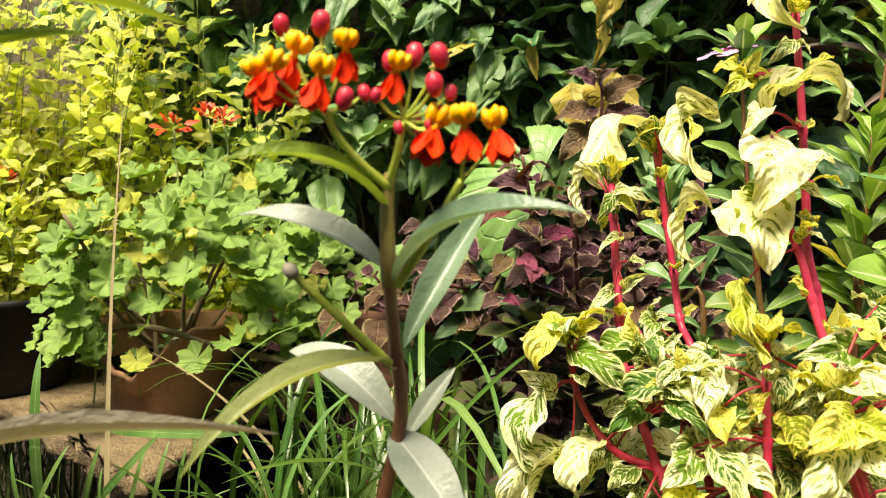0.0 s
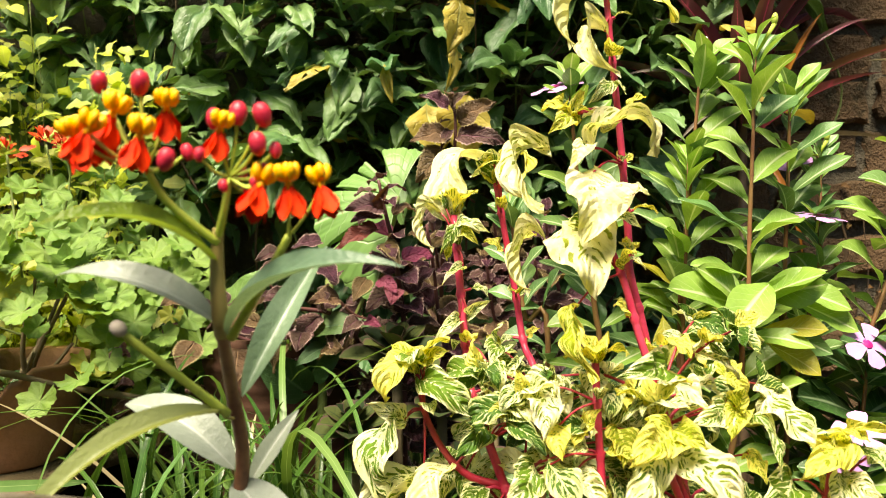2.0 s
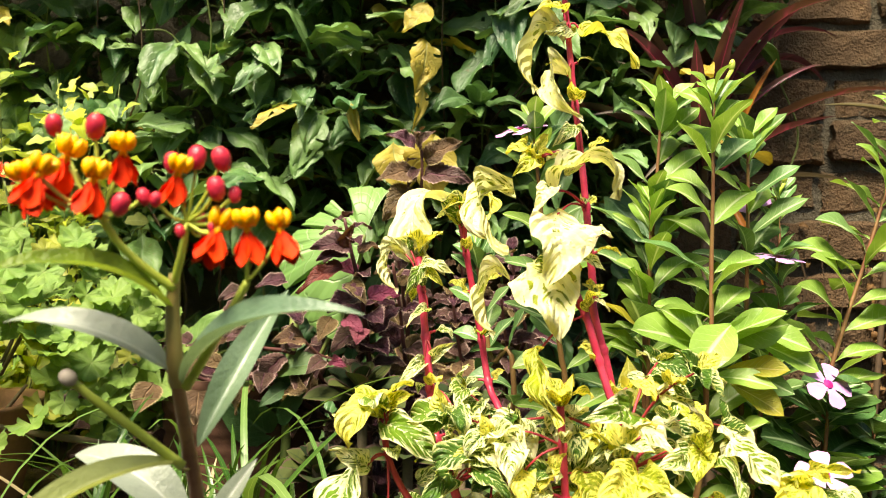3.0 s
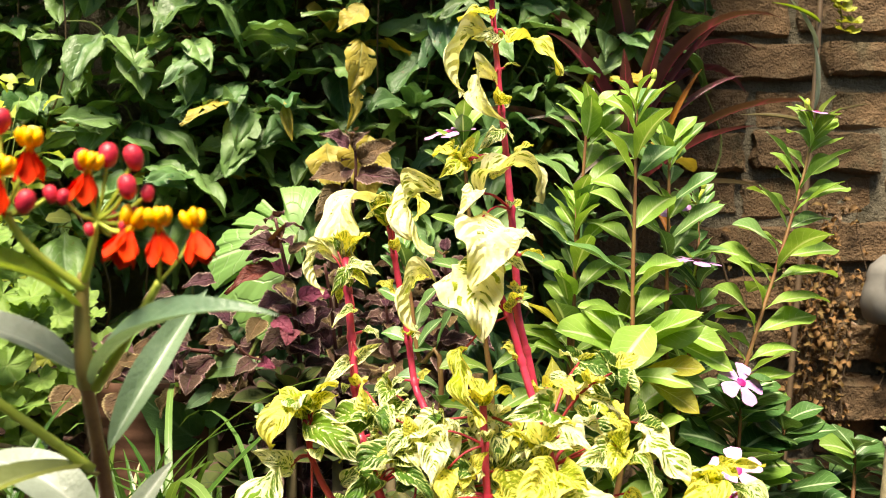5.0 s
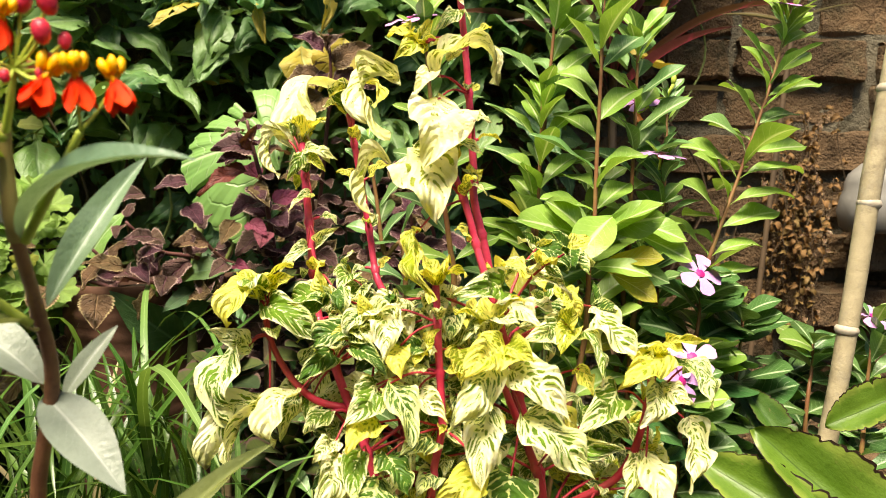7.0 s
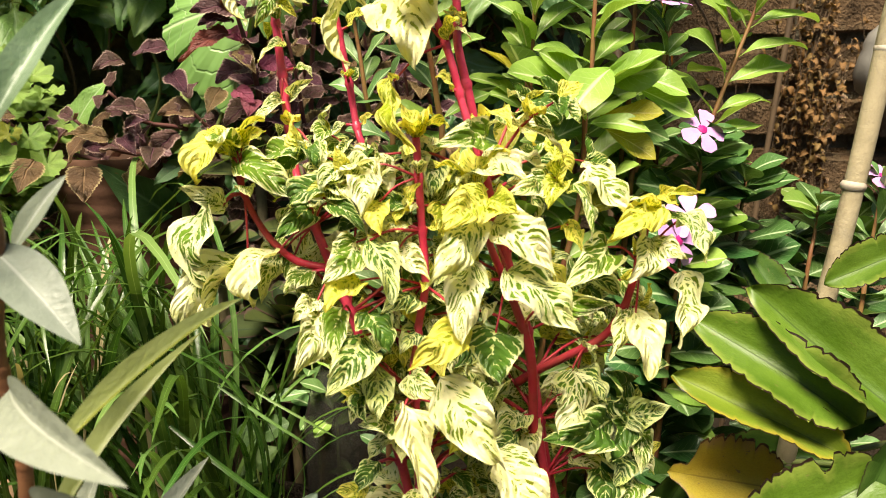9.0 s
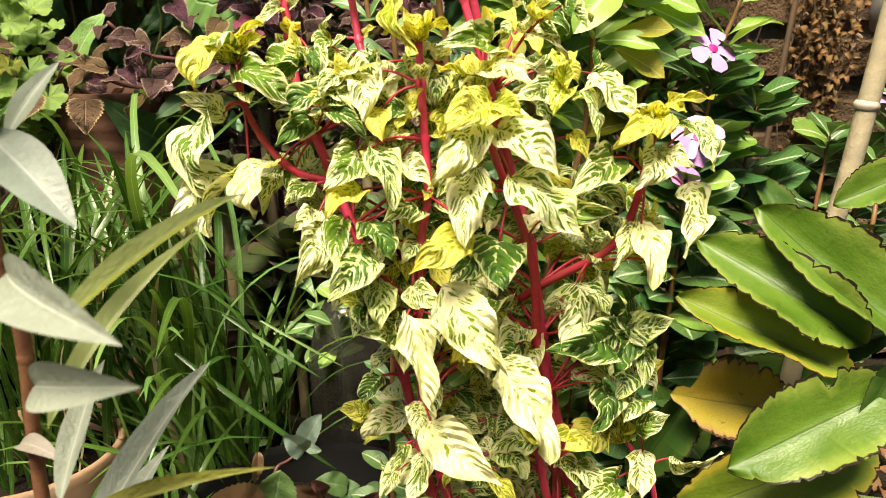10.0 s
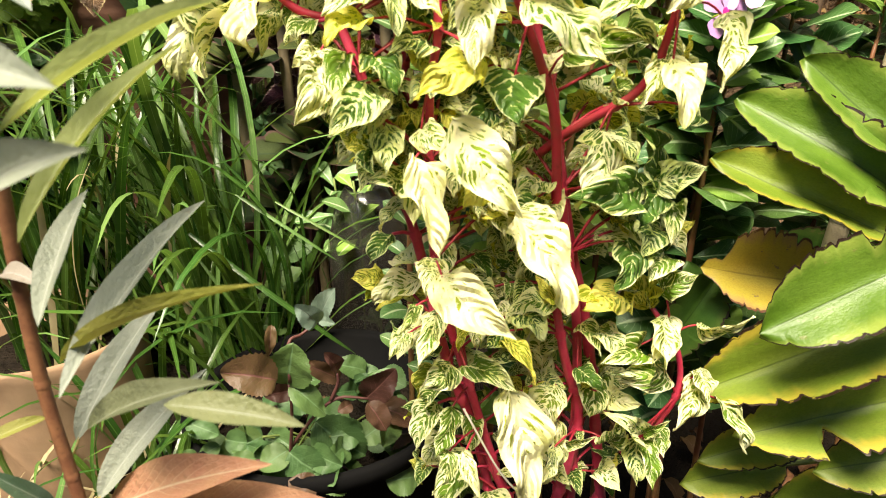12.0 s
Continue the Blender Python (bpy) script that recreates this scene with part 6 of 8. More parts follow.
def split_leaf(name, material, reach, slits, start, end):
    """A broad fan-shaped blade round its stalk's end, slit between its ribs, with a torn outer edge. reach(angle): its radius."""
    s = Shape()
    rings, count = 7, 200
    for k in range(count + 1):
        t = start + (end - start) * k / count
        edge = reach(t) * (1 + 0.035 * noise.noise(Vector((t * 0.16, 2.0, 0))) + 0.02 * noise.noise(Vector((t * 0.5, 7.0, 0))))
        for mid, half, depth in slits:
            if abs(t - mid) < half:
                edge *= 1 - depth * (1 - abs(t - mid) / half) ** 0.35
        a = radians(t)
        for i in range(rings + 1):
            q = i / rings
            rise = 0.004 * math.sin(a * 4) * q + 0.012 * q * q - 0.03 * q ** 3
            s.v.append(Vector((math.cos(a) * edge * q, math.sin(a) * edge * q, rise)))
    for k in range(count):
        for i in range(rings):
            p = k * (rings + 1) + i
            s.f.append((p, p + 1, p + rings + 2, p + rings + 1))
            for kk, ii in ((k, i), (k, i + 1), (k + 1, i + 1), (k + 1, i)):
                s.uv.append((0.5 + 0.5 * abs(math.sin(kk * math.pi * 3 / count)) * (0.2 + 0.8 * ii / rings), ii / rings))
    return s.mesh(name, material)


plain = leaf_mesh("broad_leaf", M["kale"], 0.6, ovate, 35, 0.2, 0.08, rows=12, cols=8, seed=8)
# the same leaf in dark hedge green: shade on the lower leaves, as colour
shaded_plain = leaf_mesh("broad_leaf", M["hedge"], 0.6, ovate, 35, 0.2, 0.08, rows=12, cols=8, seed=9)
blade = part("torn_leaf", split_leaf("torn_leaf", M["kale"], lambda t: 0.072 + 0.040 * min(1.0, max(0.0, (t - 145) / 50)) + 0.018 * max(0.0, (t - 195) / 60), ((122, 9, 0.5), (146, 1.6, 0.4), (168, 1.8, 0.55), (188, 4, 0.08), (216, 2.0, 0.45)), 70, 258), None, broad, "pale green blade with slits and torn edge")
blade.matrix_local = Matrix.Translation(Vector((0.036, 0.925, 0.728)) - bo) @ pose(0, 0, 0, 72, 0, -12)
part("leaf_stalk", Shape().tube(smooth_path([(0.01, 0, 0.50), (0.06, -0.02, 0.60), (0.098, -0.018, 0.69), (0.106, -0.025, 0.728)], 5), 0.0025, 8), M["green_stem"], broad)
for b, t, w, me in (((-0.08, 0.95, 0.50), (-0.02, 0.93, 0.58), 0.9, shaded_plain), ((-0.08, 0.95, 0.48), (-0.15, 0.92, 0.55), 0.9, shaded_plain)):
    put_leaf(broad, me, Vector(b) - bo, Vector(t) - bo, (-0.25, -0.9, 0.35), w)
put_leaf(broad, plain, Vector((-0.169, 0.92, 0.59)) - bo, Vector((-0.123, 0.91, 0.644)) - bo, (-0.3, -0.8, 0.5), 0.85)
put_leaf(broad, shaded_plain, Vector((-0.072, 0.93, 0.564)) - bo, Vector((0.006, 0.91, 0.571)) - bo, (0.1, -0.7, 0.7), 0.8)
put_leaf(broad, shaded_plain, Vector((-0.055, 0.93, 0.545)) - bo, Vector((-0.092, 0.91, 0.523)) - bo, (0.1, -0.7, 0.7), 0.9)
part("stem", Shape().tube(smooth_path([(0, 0, -0.02), (0, 0, 0.3), (0.01, 0, 0.52), (0.02, 0, 0.63)], 5), 0.006, 8), M["green_stem"], broad)


# ---- dark coleus ----
CO_MESH = {k: [leaf_mesh("toothed_leaf", M[k], 0.76, ovate, 40 + 26 * q, 0.25, 0.08, 13, 0.17, rows=52, cols=6, twist=12 * q - 10, seed=q, rumple=0.14) for q in range(3)] for k in ("coleus", "coleus_brown", "coleus_pink", "wine")}


def coleus(pts, label, size=0.045, gap=0.024, brown=0.3, first=0.0):
    """A coleus shoot with square pairs of toothed leaves."""
    ends = [Vector(p) for p in pts]
    plant = thing("coleus", label, "plant", (ends[-1].x, ends[-1].y, 0), "coleus plants")
    o = Vector(plant.location)
    line = smooth_path([p - o for p in ends], 5)
    low = line[-1]
    if low.z > 0.05:
        line += [low.lerp(Vector((0, 0.02, 0)), 0.5), Vector((0, 0.02, -0.02))]
    part("stem", Shape().tube(line, [0.0018 + 0.002 * i / len(line) for i in range(len(line))], 7), M["coleus_stem"], plant)
    turn, nxt, run = rnd.uniform(0, 90), first, 0.0
    for i in range(len(line) - 1):
        a, b = line[i], line[i + 1]
        seg = max((b - a).length, 1e-6)
        while nxt <= run + seg:
            at, up = a.lerp(b, (nxt - run) / seg), (a - b).normalized()
            if at.z < 0.40:
                break
            for sgn in (0, 180):
                out = Matrix.Rotation(radians(turn + sgn), 3, up) @ up.orthogonal().normalized()
                way = (out + up * rnd.uniform(0.0, 0.5) + Vector((0, -0.15, rnd.uniform(-0.6, 0.1)))).normalized()
                z = size * (0.45 + min(0.55, nxt * 6)) * rnd.uniform(0.8, 1.15)
                kind_ = rnd.choices(("coleus", "coleus_brown", "coleus_pink"), (1 - brown, brown, 0.02))[0]
                base = at + out * 0.008
                put_leaf(plant, rnd.choice(CO_MESH[kind_]), base, base + way * z, up + Vector((0, -0.55, 0.45)), rnd.uniform(0.9, 1.1))
            turn += 90
            nxt += gap * (0.6 if nxt < 0.03 else 1) * rnd.uniform(0.8, 1.2)
        run += seg
    return plant


upright = coleus([(0.116, 1.04, 0.875), (0.119, 1.04, 0.82), (0.112, 1.05, 0.74), (0.10, 1.08, 0.62)], "upright coleus shoot with dark purple-brown toothed leaves", 0.026, 0.060, 0.25)
wine = coleus([(0.012, 0.87, 0.745), (0.020, 0.87, 0.705), (0.03, 0.88, 0.66), (0.04, 0.92, 0.58)], "coleus shoot with wine-red leaf tips", 0.046, 0.026, 0.1)
put_leaf(upright, CO_MESH["coleus_brown"][0], Vector((0.108, 1.040, 0.818)) - upright.location, Vector((0.054, 1.020, 0.805)) - upright.location, (0.2, -0.8, 0.5), 1.0)
put_leaf(upright, CO_MESH["coleus"][1], Vector((0.108, 1.040, 0.854)) - upright.location, Vector((0.068, 1.020, 0.866)) - upright.location, (-0.2, -0.8, 0.5), 0.9)
put_leaf(upright, CO_MESH["coleus"][2], Vector((0.116, 1.040, 0.852)) - upright.location, Vector((0.137, 1.020, 0.873)) - upright.location, (0.0, -0.8, 0.5), 0.7)
put_leaf(upright, CO_MESH["coleus_brown"][0], Vector((0.123, 1.040, 0.834)) - upright.location, Vector((0.174, 1.020, 0.859)) - upright.location, (0.2, -0.8, 0.5), 0.8)
put_leaf(upright, CO_MESH["coleus"][1], Vector((0.122, 1.040, 0.813)) - upright.location, Vector((0.187, 1.020, 0.800)) - upright.location, (-0.2, -0.8, 0.5), 0.7)
put_leaf(upright, CO_MESH["coleus_brown"][2], Vector((0.108, 1.040, 0.791)) - upright.location, Vector((0.064, 1.020, 0.749)) - upright.location, (0.0, -0.8, 0.5), 0.9)
put_leaf(upright, CO_MESH["coleus_brown"][0], Vector((0.114, 1.040, 0.854)) - upright.location, Vector((0.102, 1.020, 0.875)) - upright.location, (0.2, -0.8, 0.5), 0.9)
put_leaf(upright, CO_MESH["coleus"][1], Vector((0.112, 1.040, 0.822)) - upright.location, Vector((0.097, 1.020, 0.793)) - upright.location, (-0.2, -0.8, 0.5), 0.6)
put_leaf(wine, CO_MESH["coleus"][2], Vector((0.016, 0.860, 0.710)) - wine.location, Vector((-0.025, 0.840, 0.709)) - wine.location, (0.0, -0.8, 0.5), 0.8)
put_leaf(wine, CO_MESH["wine"][0], Vector((0.005, 0.860, 0.704)) - wine.location, Vector((0.024, 0.840, 0.739)) - wine.location, (0.2, -0.8, 0.5), 0.5)
put_leaf(wine, CO_MESH["wine"][1], Vector((0.009, 0.860, 0.688)) - wine.location, Vector((-0.040, 0.840, 0.660)) - wine.location, (-0.2, -0.8, 0.5), 0.5)
put_leaf(wine, CO_MESH["coleus_brown"][2], Vector((0.017, 0.860, 0.671)) - wine.location, Vector((0.035, 0.840, 0.647)) - wine.location, (0.0, -0.8, 0.5), 0.8)
put_leaf(wine, CO_MESH["coleus_pink"][0], Vector((0.011, 0.860, 0.630)) - wine.location, Vector((0.032, 0.840, 0.616)) - wine.location, (0.2, -0.8, 0.5), 0.9)
put_leaf(wine, CO_MESH["coleus_pink"][1], Vector((-0.004, 0.860, 0.583)) - wine.location, Vector((0.014, 0.840, 0.578)) - wine.location, (-0.2, -0.8, 0.5), 0.7)
put_leaf(wine, CO_MESH["coleus"][2], Vector((0.009, 0.860, 0.703)) - wine.location, Vector((-0.019, 0.840, 0.696)) - wine.location, (0.0, -0.8, 0.5), 0.7)
put_leaf(wine, CO_MESH["coleus"][1], Vector((-0.054, 0.855, 0.675)) - wine.location, Vector((-0.085, 0.838, 0.667)) - wine.location, (0.1, -0.75, 0.6), 0.74)
put_leaf(wine, CO_MESH["coleus"][2], Vector((-0.099, 0.855, 0.662)) - wine.location, Vector((-0.124, 0.838, 0.654)) - wine.location, (0.1, -0.75, 0.6), 0.81)
put_leaf(wine, CO_MESH["coleus"][0], Vector((-0.053, 0.855, 0.649)) - wine.location, Vector((-0.036, 0.838, 0.629)) - wine.location, (0.1, -0.75, 0.6), 1.14)
put_leaf(wine, CO_MESH["coleus"][1], Vector((-0.091, 0.855, 0.615)) - wine.location, Vector((-0.118, 0.838, 0.614)) - wine.location, (0.1, -0.75, 0.6), 0.86)
put_leaf(wine, CO_MESH["coleus_brown"][2], Vector((-0.035, 0.855, 0.609)) - wine.location, Vector((-0.067, 0.838, 0.607)) - wine.location, (0.1, -0.75, 0.6), 0.91)
put_leaf(wine, CO_MESH["coleus_brown"][0], Vector((-0.122, 0.855, 0.584)) - wine.location, Vector((-0.162, 0.838, 0.591)) - wine.location, (0.1, -0.75, 0.6), 0.74)
put_leaf(wine, CO_MESH["coleus"][1], Vector((-0.108, 0.855, 0.584)) - wine.location, Vector((-0.093, 0.838, 0.567)) - wine.location, (0.1, -0.75, 0.6), 0.94)
put_leaf(wine, CO_MESH["coleus"][2], Vector((-0.101, 0.855, 0.591)) - wine.location, Vector((-0.077, 0.838, 0.602)) - wine.location, (0.1, -0.75, 0.6), 0.85)
put_leaf(wine, CO_MESH["coleus_brown"][0], Vector((-0.196, 0.855, 0.564)) - wine.location, Vector((-0.211, 0.838, 0.533)) - wine.location, (0.1, -0.75, 0.6), 1.24)
put_leaf(wine, CO_MESH["coleus_brown"][1], Vector((-0.148, 0.855, 0.554)) - wine.location, Vector((-0.149, 0.838, 0.52)) - wine.location, (0.1, -0.75, 0.6), 1.3)
put_leaf(wine, CO_MESH["coleus"][2], Vector((-0.077, 0.855, 0.572)) - wine.location, Vector((-0.081, 0.838, 0.553)) - wine.location, (0.1, -0.75, 0.6), 1.3)
put_leaf(wine, CO_MESH["coleus_brown"][0], Vector((-0.003, 0.855, 0.632)) - wine.location, Vector((-0.018, 0.838, 0.607)) - wine.location, (0.1, -0.75, 0.6), 1.0)
put_leaf(wine, CO_MESH["coleus"][1], Vector((0.018, 0.855, 0.67)) - wine.location, Vector((0.028, 0.838, 0.652)) - wine.location, (0.1, -0.75, 0.6), 1.3)
put_leaf(wine, CO_MESH["coleus_pink"][2], Vector((0.028, 0.855, 0.619)) - wine.location, Vector((0.024, 0.838, 0.603)) - wine.location, (0.1, -0.75, 0.6), 1.3)
put_leaf(wine, CO_MESH["coleus"][0], Vector((-0.058, 0.855, 0.603)) - wine.location, Vector((-0.043, 0.838, 0.617)) - wine.location, (0.1, -0.75, 0.6), 1.26)
put_leaf(wine, CO_MESH["coleus"][1], Vector((-0.013, 0.855, 0.585)) - wine.location, Vector((-0.031, 0.838, 0.572)) - wine.location, (0.1, -0.75, 0.6), 0.99)
put_leaf(wine, CO_MESH["coleus_brown"][2], Vector((-0.211, 0.855, 0.611)) - wine.location, Vector((-0.227, 0.838, 0.607)) - wine.location, (0.1, -0.75, 0.6), 1.09)
for k in range(9):
    x = 0.03 + 0.21 * rnd.random()
    z = 0.725 - rnd.random() * 0.10
    y = rnd.uniform(0.92, 1.06)
    coleus([(x, y, z), (x + 0.01, y + 0.02, z - 0.06), (x + 0.02, y + 0.05, z - 0.14), (0.12, 1.08, 0.42)], "bushy coleus with dark purple-brown toothed leaves", 0.045, 0.030, 0.25)
for k in range(4):
    x = -0.27 + 0.27 * (k + rnd.random()) / 4
    z = 0.585 + rnd.random() * 0.05
    y = rnd.uniform(0.86, 0.98)
    coleus([(x, y, z), (x + 0.03, y + 0.02, z - 0.035), (x + 0.09, y + 0.05, z - 0.06), (0.03, 1.02, 0.45)], "trailing coleus with brown-purple toothed leaves", 0.046, 0.045, 0.25)


# dense dark leaves added under the coleus tops to keep light from below
g = {k: Shape() for k in ("coleus", "coleus_brown", "hedge")}
for k in range(220):
    b = Vector((rnd.uniform(-0.36, 0.30), rnd.uniform(1.02, 1.16), rnd.uniform(0.34, 0.54)))
    d = heading(rnd.uniform(0, 360), rnd.uniform(-50, 20))
    kind_ = rnd.choices(("coleus", "coleus_brown", "hedge"), (5, 0.5, 3))[0]
    me = CO_MESH[kind_][k % 3] if kind_ != "hedge" else HE_MESH["hedge"][k % 4]
    g[kind_].take(me, frame_of(b - wine.location, b + d * rnd.uniform(0.035, 0.055) - wine.location, (rnd.uniform(-0.4, 0.4), -0.5, 0.8)))
for kind_ in g:
    tagged(part("inner_foliage", g[kind_], M[kind_], wine), kind="stuff")


ridged = thing("clay_pot", "reddish-brown ridged clay pot half hidden under the coleus", "pot", (-0.125, 1.04, 0))
prof = [(0.0, 0.0), (0.075, 0.0), (0.080, 0.01)]
for k in range(22):
    prof += [(0.082 + 0.0009 * k, 0.03 + 0.0235 * k), (0.086 + 0.0009 * k, 0.038 + 0.0235 * k), (0.086 + 0.0009 * k, 0.046 + 0.0235 * k)]
part("body", Shape().lathe(prof + [(0.110, 0.552), (0.102, 0.552), (0.098, 0.53)], 48), M["brown_clay"], ridged)
part("soil", Shape().lathe([(0.099, 0.515), (0.06, 0.535), (0.0, 0.54)], 32), M["soil"], ridged)


# ---- geranium in its broken clay pot ----
slab = thing("stone_slab", "rough sandy stone slab, chipped and stained, carrying pots", "slab", (-0.9, 1.05, 0), kind="structure")
s = Shape()
front = [(-0.45, 0.36), (-0.257, 0.252), (0.08, 0.019), (0.19, -0.06), (0.391, -0.211), (0.535, -0.321), (0.534, -0.223), (0.542, -0.08), (0.6, 0.05), (0.6, 0.34), (-0.45, 0.46)]
ring = []
for i, (a, b) in enumerate(front):
    c, d = front[(i + 1) % len(front)]
    for q in range(8):
        t = q / 8
        ring.append((a + (c - a) * t + rnd.uniform(-0.008, 0.008), b + (d - b) * t + rnd.uniform(-0.008, 0.008)))
n_ = len(ring)
levels = ((0.374, 0.90), (0.376, 0.97), (0.382, 0.99), (0.393, 1.0), (0.400, 0.985), (0.400, 0.88), (0.400, 0.74), (0.400, 0.6), (0.400, 0.45), (0.400, 0.3), (0.400, 0.15))
for k, (z, grow) in enumerate(levels):
    for x, y in ring:
        px_, py_ = 0.15 + (x - 0.15) * grow, 0.05 + (y - 0.05) * grow
        rough_ = 0.010 * noise.noise(Vector((px_ * 22, py_ * 22, z * 30))) + 0.006 * noise.noise(Vector((px_ * 60, py_ * 60, 3)))
        s.v.append(Vector((px_ + rough_, py_ + rough_ * 0.7, z + (rough_ * 0.6 if k > 2 else 0))))
for k in range(len(levels) - 1):
    for i in range(n_):
        a, b = k * n_ + i, k * n_ + (i + 1) % n_
        s.f.append((a, b, b + n_, a + n_))
s.v.append(Vector((0.15, 0.05, 0.400)))
last = (len(levels) - 1) * n_
s.f += [(last + i, last + (i + 1) % n_, len(s.v) - 1) for i in range(n_)]
part("block", s, M["slab"], slab)
for x, y in ((-0.25, 0.30), (0.42, 0.12)):
    g = Shape().lathe([(0.0, -0.02), (0.12, -0.02), (0.125, 0.1), (0.11, 0.3), (0.10, 0.375), (0.0, 0.376)], 14, (x, y, 0), lambda a, i: 0.008 * math.sin(3 * a + 2 * i))
    part("support", g, M["soil"], slab, "dark stone under the slab")

clay = thing("clay_pot", "broken terracotta flower pot with a chipped rim, full of soil", "pot", (-0.463, 0.99, 0.401))


pot = Shape().lathe([(0.0, 0.0), (0.066, 0.0), (0.070, 0.004), (0.076, 0.035), (0.081, 0.058), (0.085, 0.076), (0.088, 0.09), (0.092, 0.106), (0.096, 0.118), (0.100, 0.122), (0.098, 0.128), (0.091, 0.125), (0.087, 0.112), (0.083, 0.092), (0.078, 0.066), (0.070, 0.035), (0.064, 0.012), (0.0, 0.010)], 96)
for v in pot.v:
    d = (math.degrees(math.atan2(v.y, v.x)) - 264 + 180) % 360 - 180
    drop = 0.056 * min(1.0, max(0.0, 1.15 - abs(d) / 40)) + 0.004 * math.sin(d * 0.35) * (abs(d) < 46)
    v.z -= (drop + 0.002 * noise.noise(v * 60)) * min(1.0, max(0.0, (v.z - 0.035) / 0.07))
part("body", pot, M["clay"], clay, "cracked orange-brown clay with a large piece broken out of the rim")
part("soil", Shape().lathe([(0.0, 0.078), (0.04, 0.082), (0.077, 0.074)], 30), M["soil"], clay)

geranium = thing("geranium", "bushy geranium with lobed bright green leaves and red flowers", "plant", (-0.463, 0.99, 0.475))
GE_MESH = {k: [lobed_mesh("lobed_leaf", M[k], 7, 0.07 + 0.02 * q, 0.07, q, 0.40) for q in range(3)] for k in ("geranium", "geranium_yellow")}
for k in range(9):
    a = rnd.uniform(0, 6.28)
    end = Vector((rnd.uniform(-0.14, 0.24), rnd.uniform(-0.12, 0.08), rnd.uniform(0.06, 0.20)))
    line = smooth_path([Vector((0.03 * math.cos(a), 0.03 * math.sin(a), 0)), end * 0.45 + Vector((0, 0, -0.01)), end], 6)
    part("branch", Shape().tube(line, [0.004 - 0.002 * i / len(line) for i in range(len(line))], 7), M["woody"], geranium)
part("branch", Shape().tube(smooth_path([(-0.10, -0.05, 0.03), (0.0, -0.08, 0.055), (0.12, -0.10, 0.035), (0.24, -0.06, 0.0)], 6), [0.0038 + 0.0008 * math.sin(i) for i in range(19)], 7), M["woody"], geranium, "bare trailing woody branch")
for k in range(250):
    while True:
        p = Vector((rnd.uniform(-0.18, 0.28), rnd.uniform(-0.15, 0.10), rnd.uniform(0.03, 0.27)))
        q = ((p.x - 0.05) / 0.23) ** 2 + ((p.y) / 0.16) ** 2 + ((p.z - 0.08) / 0.20) ** 2
        if 0.35 < q < 1.05 and not (p.z < 0.10 and -0.02 < p.x < 0.13 and rnd.random() < 0.8):
            break
    normal = Vector((rnd.uniform(-0.5, 0.5) + (p.x - 0.05) * 2, -0.7 + p.y * 3 + rnd.uniform(-0.2, 0.4), rnd.uniform(0.3, 1.1)))
    way = Vector((rnd.uniform(-0.8, 0.8), -0.5, rnd.uniform(-0.9, 0.1))).normalized()
    put_leaf(geranium, rnd.choice(GE_MESH["geranium_yellow" if rnd.random() < 0.08 + 0.5 * max(0, p.z - 0.2) else "geranium"]), p, p + way * rnd.uniform(0.028, 0.047), normal)
petal_small = leaf_mesh("petal", M["orange_petal"], 0.45, obovate, 20, 0.1, rows=5, cols=4)
for cx, cy, cz in ((-0.02, 0.06, 0.318), (0.035, 0.05, 0.33), (0.055, 0.055, 0.325), (-0.30, 0.08, 0.24)):
    g = Shape()
    for _ in range(26):
        d = heading(rnd.uniform(0, 360), rnd.uniform(-20, 90))
        b = Vector((cx, cy, cz)) + d * rnd.uniform(0.006, 0.016)
        g.take(petal_small, frame_of(b, b + (d + Vector((rnd.uniform(-0.6, 0.6), rnd.uniform(-0.6, 0.6), 0))) * 0.013, d + Vector((0, -0.5, 0.3))))
    part("flower_head", g, M["orange_petal"], geranium, "orange-red flower head")
    part("flower_stalk", Shape().tube(smooth_path([(cx, cy, cz), (cx + 0.005, cy, cz - 0.06), (0.03, 0.0, 0.08)], 4), 0.0015, 6), M["green_stem"], geranium)

# black plastic pot with young plants
black = thing("plastic_pot", "black plastic plant pot with a rolled rim, dusty", "pot", (-0.79, 1.10, 0.401))
part("body", Shape().lathe([(0.0, 0.0), (0.098, 0.0), (0.101, 0.004), (0.122, 0.128), (0.128, 0.130), (0.129, 0.140), (0.124, 0.143), (0.119, 0.138), (0.114, 0.10), (0.0, 0.098)], 44), M["dusty_black"], black)
part("soil", Shape().lathe([(0.0, 0.108), (0.06, 0.106), (0.115, 0.102)], 30), M["soil"], black)


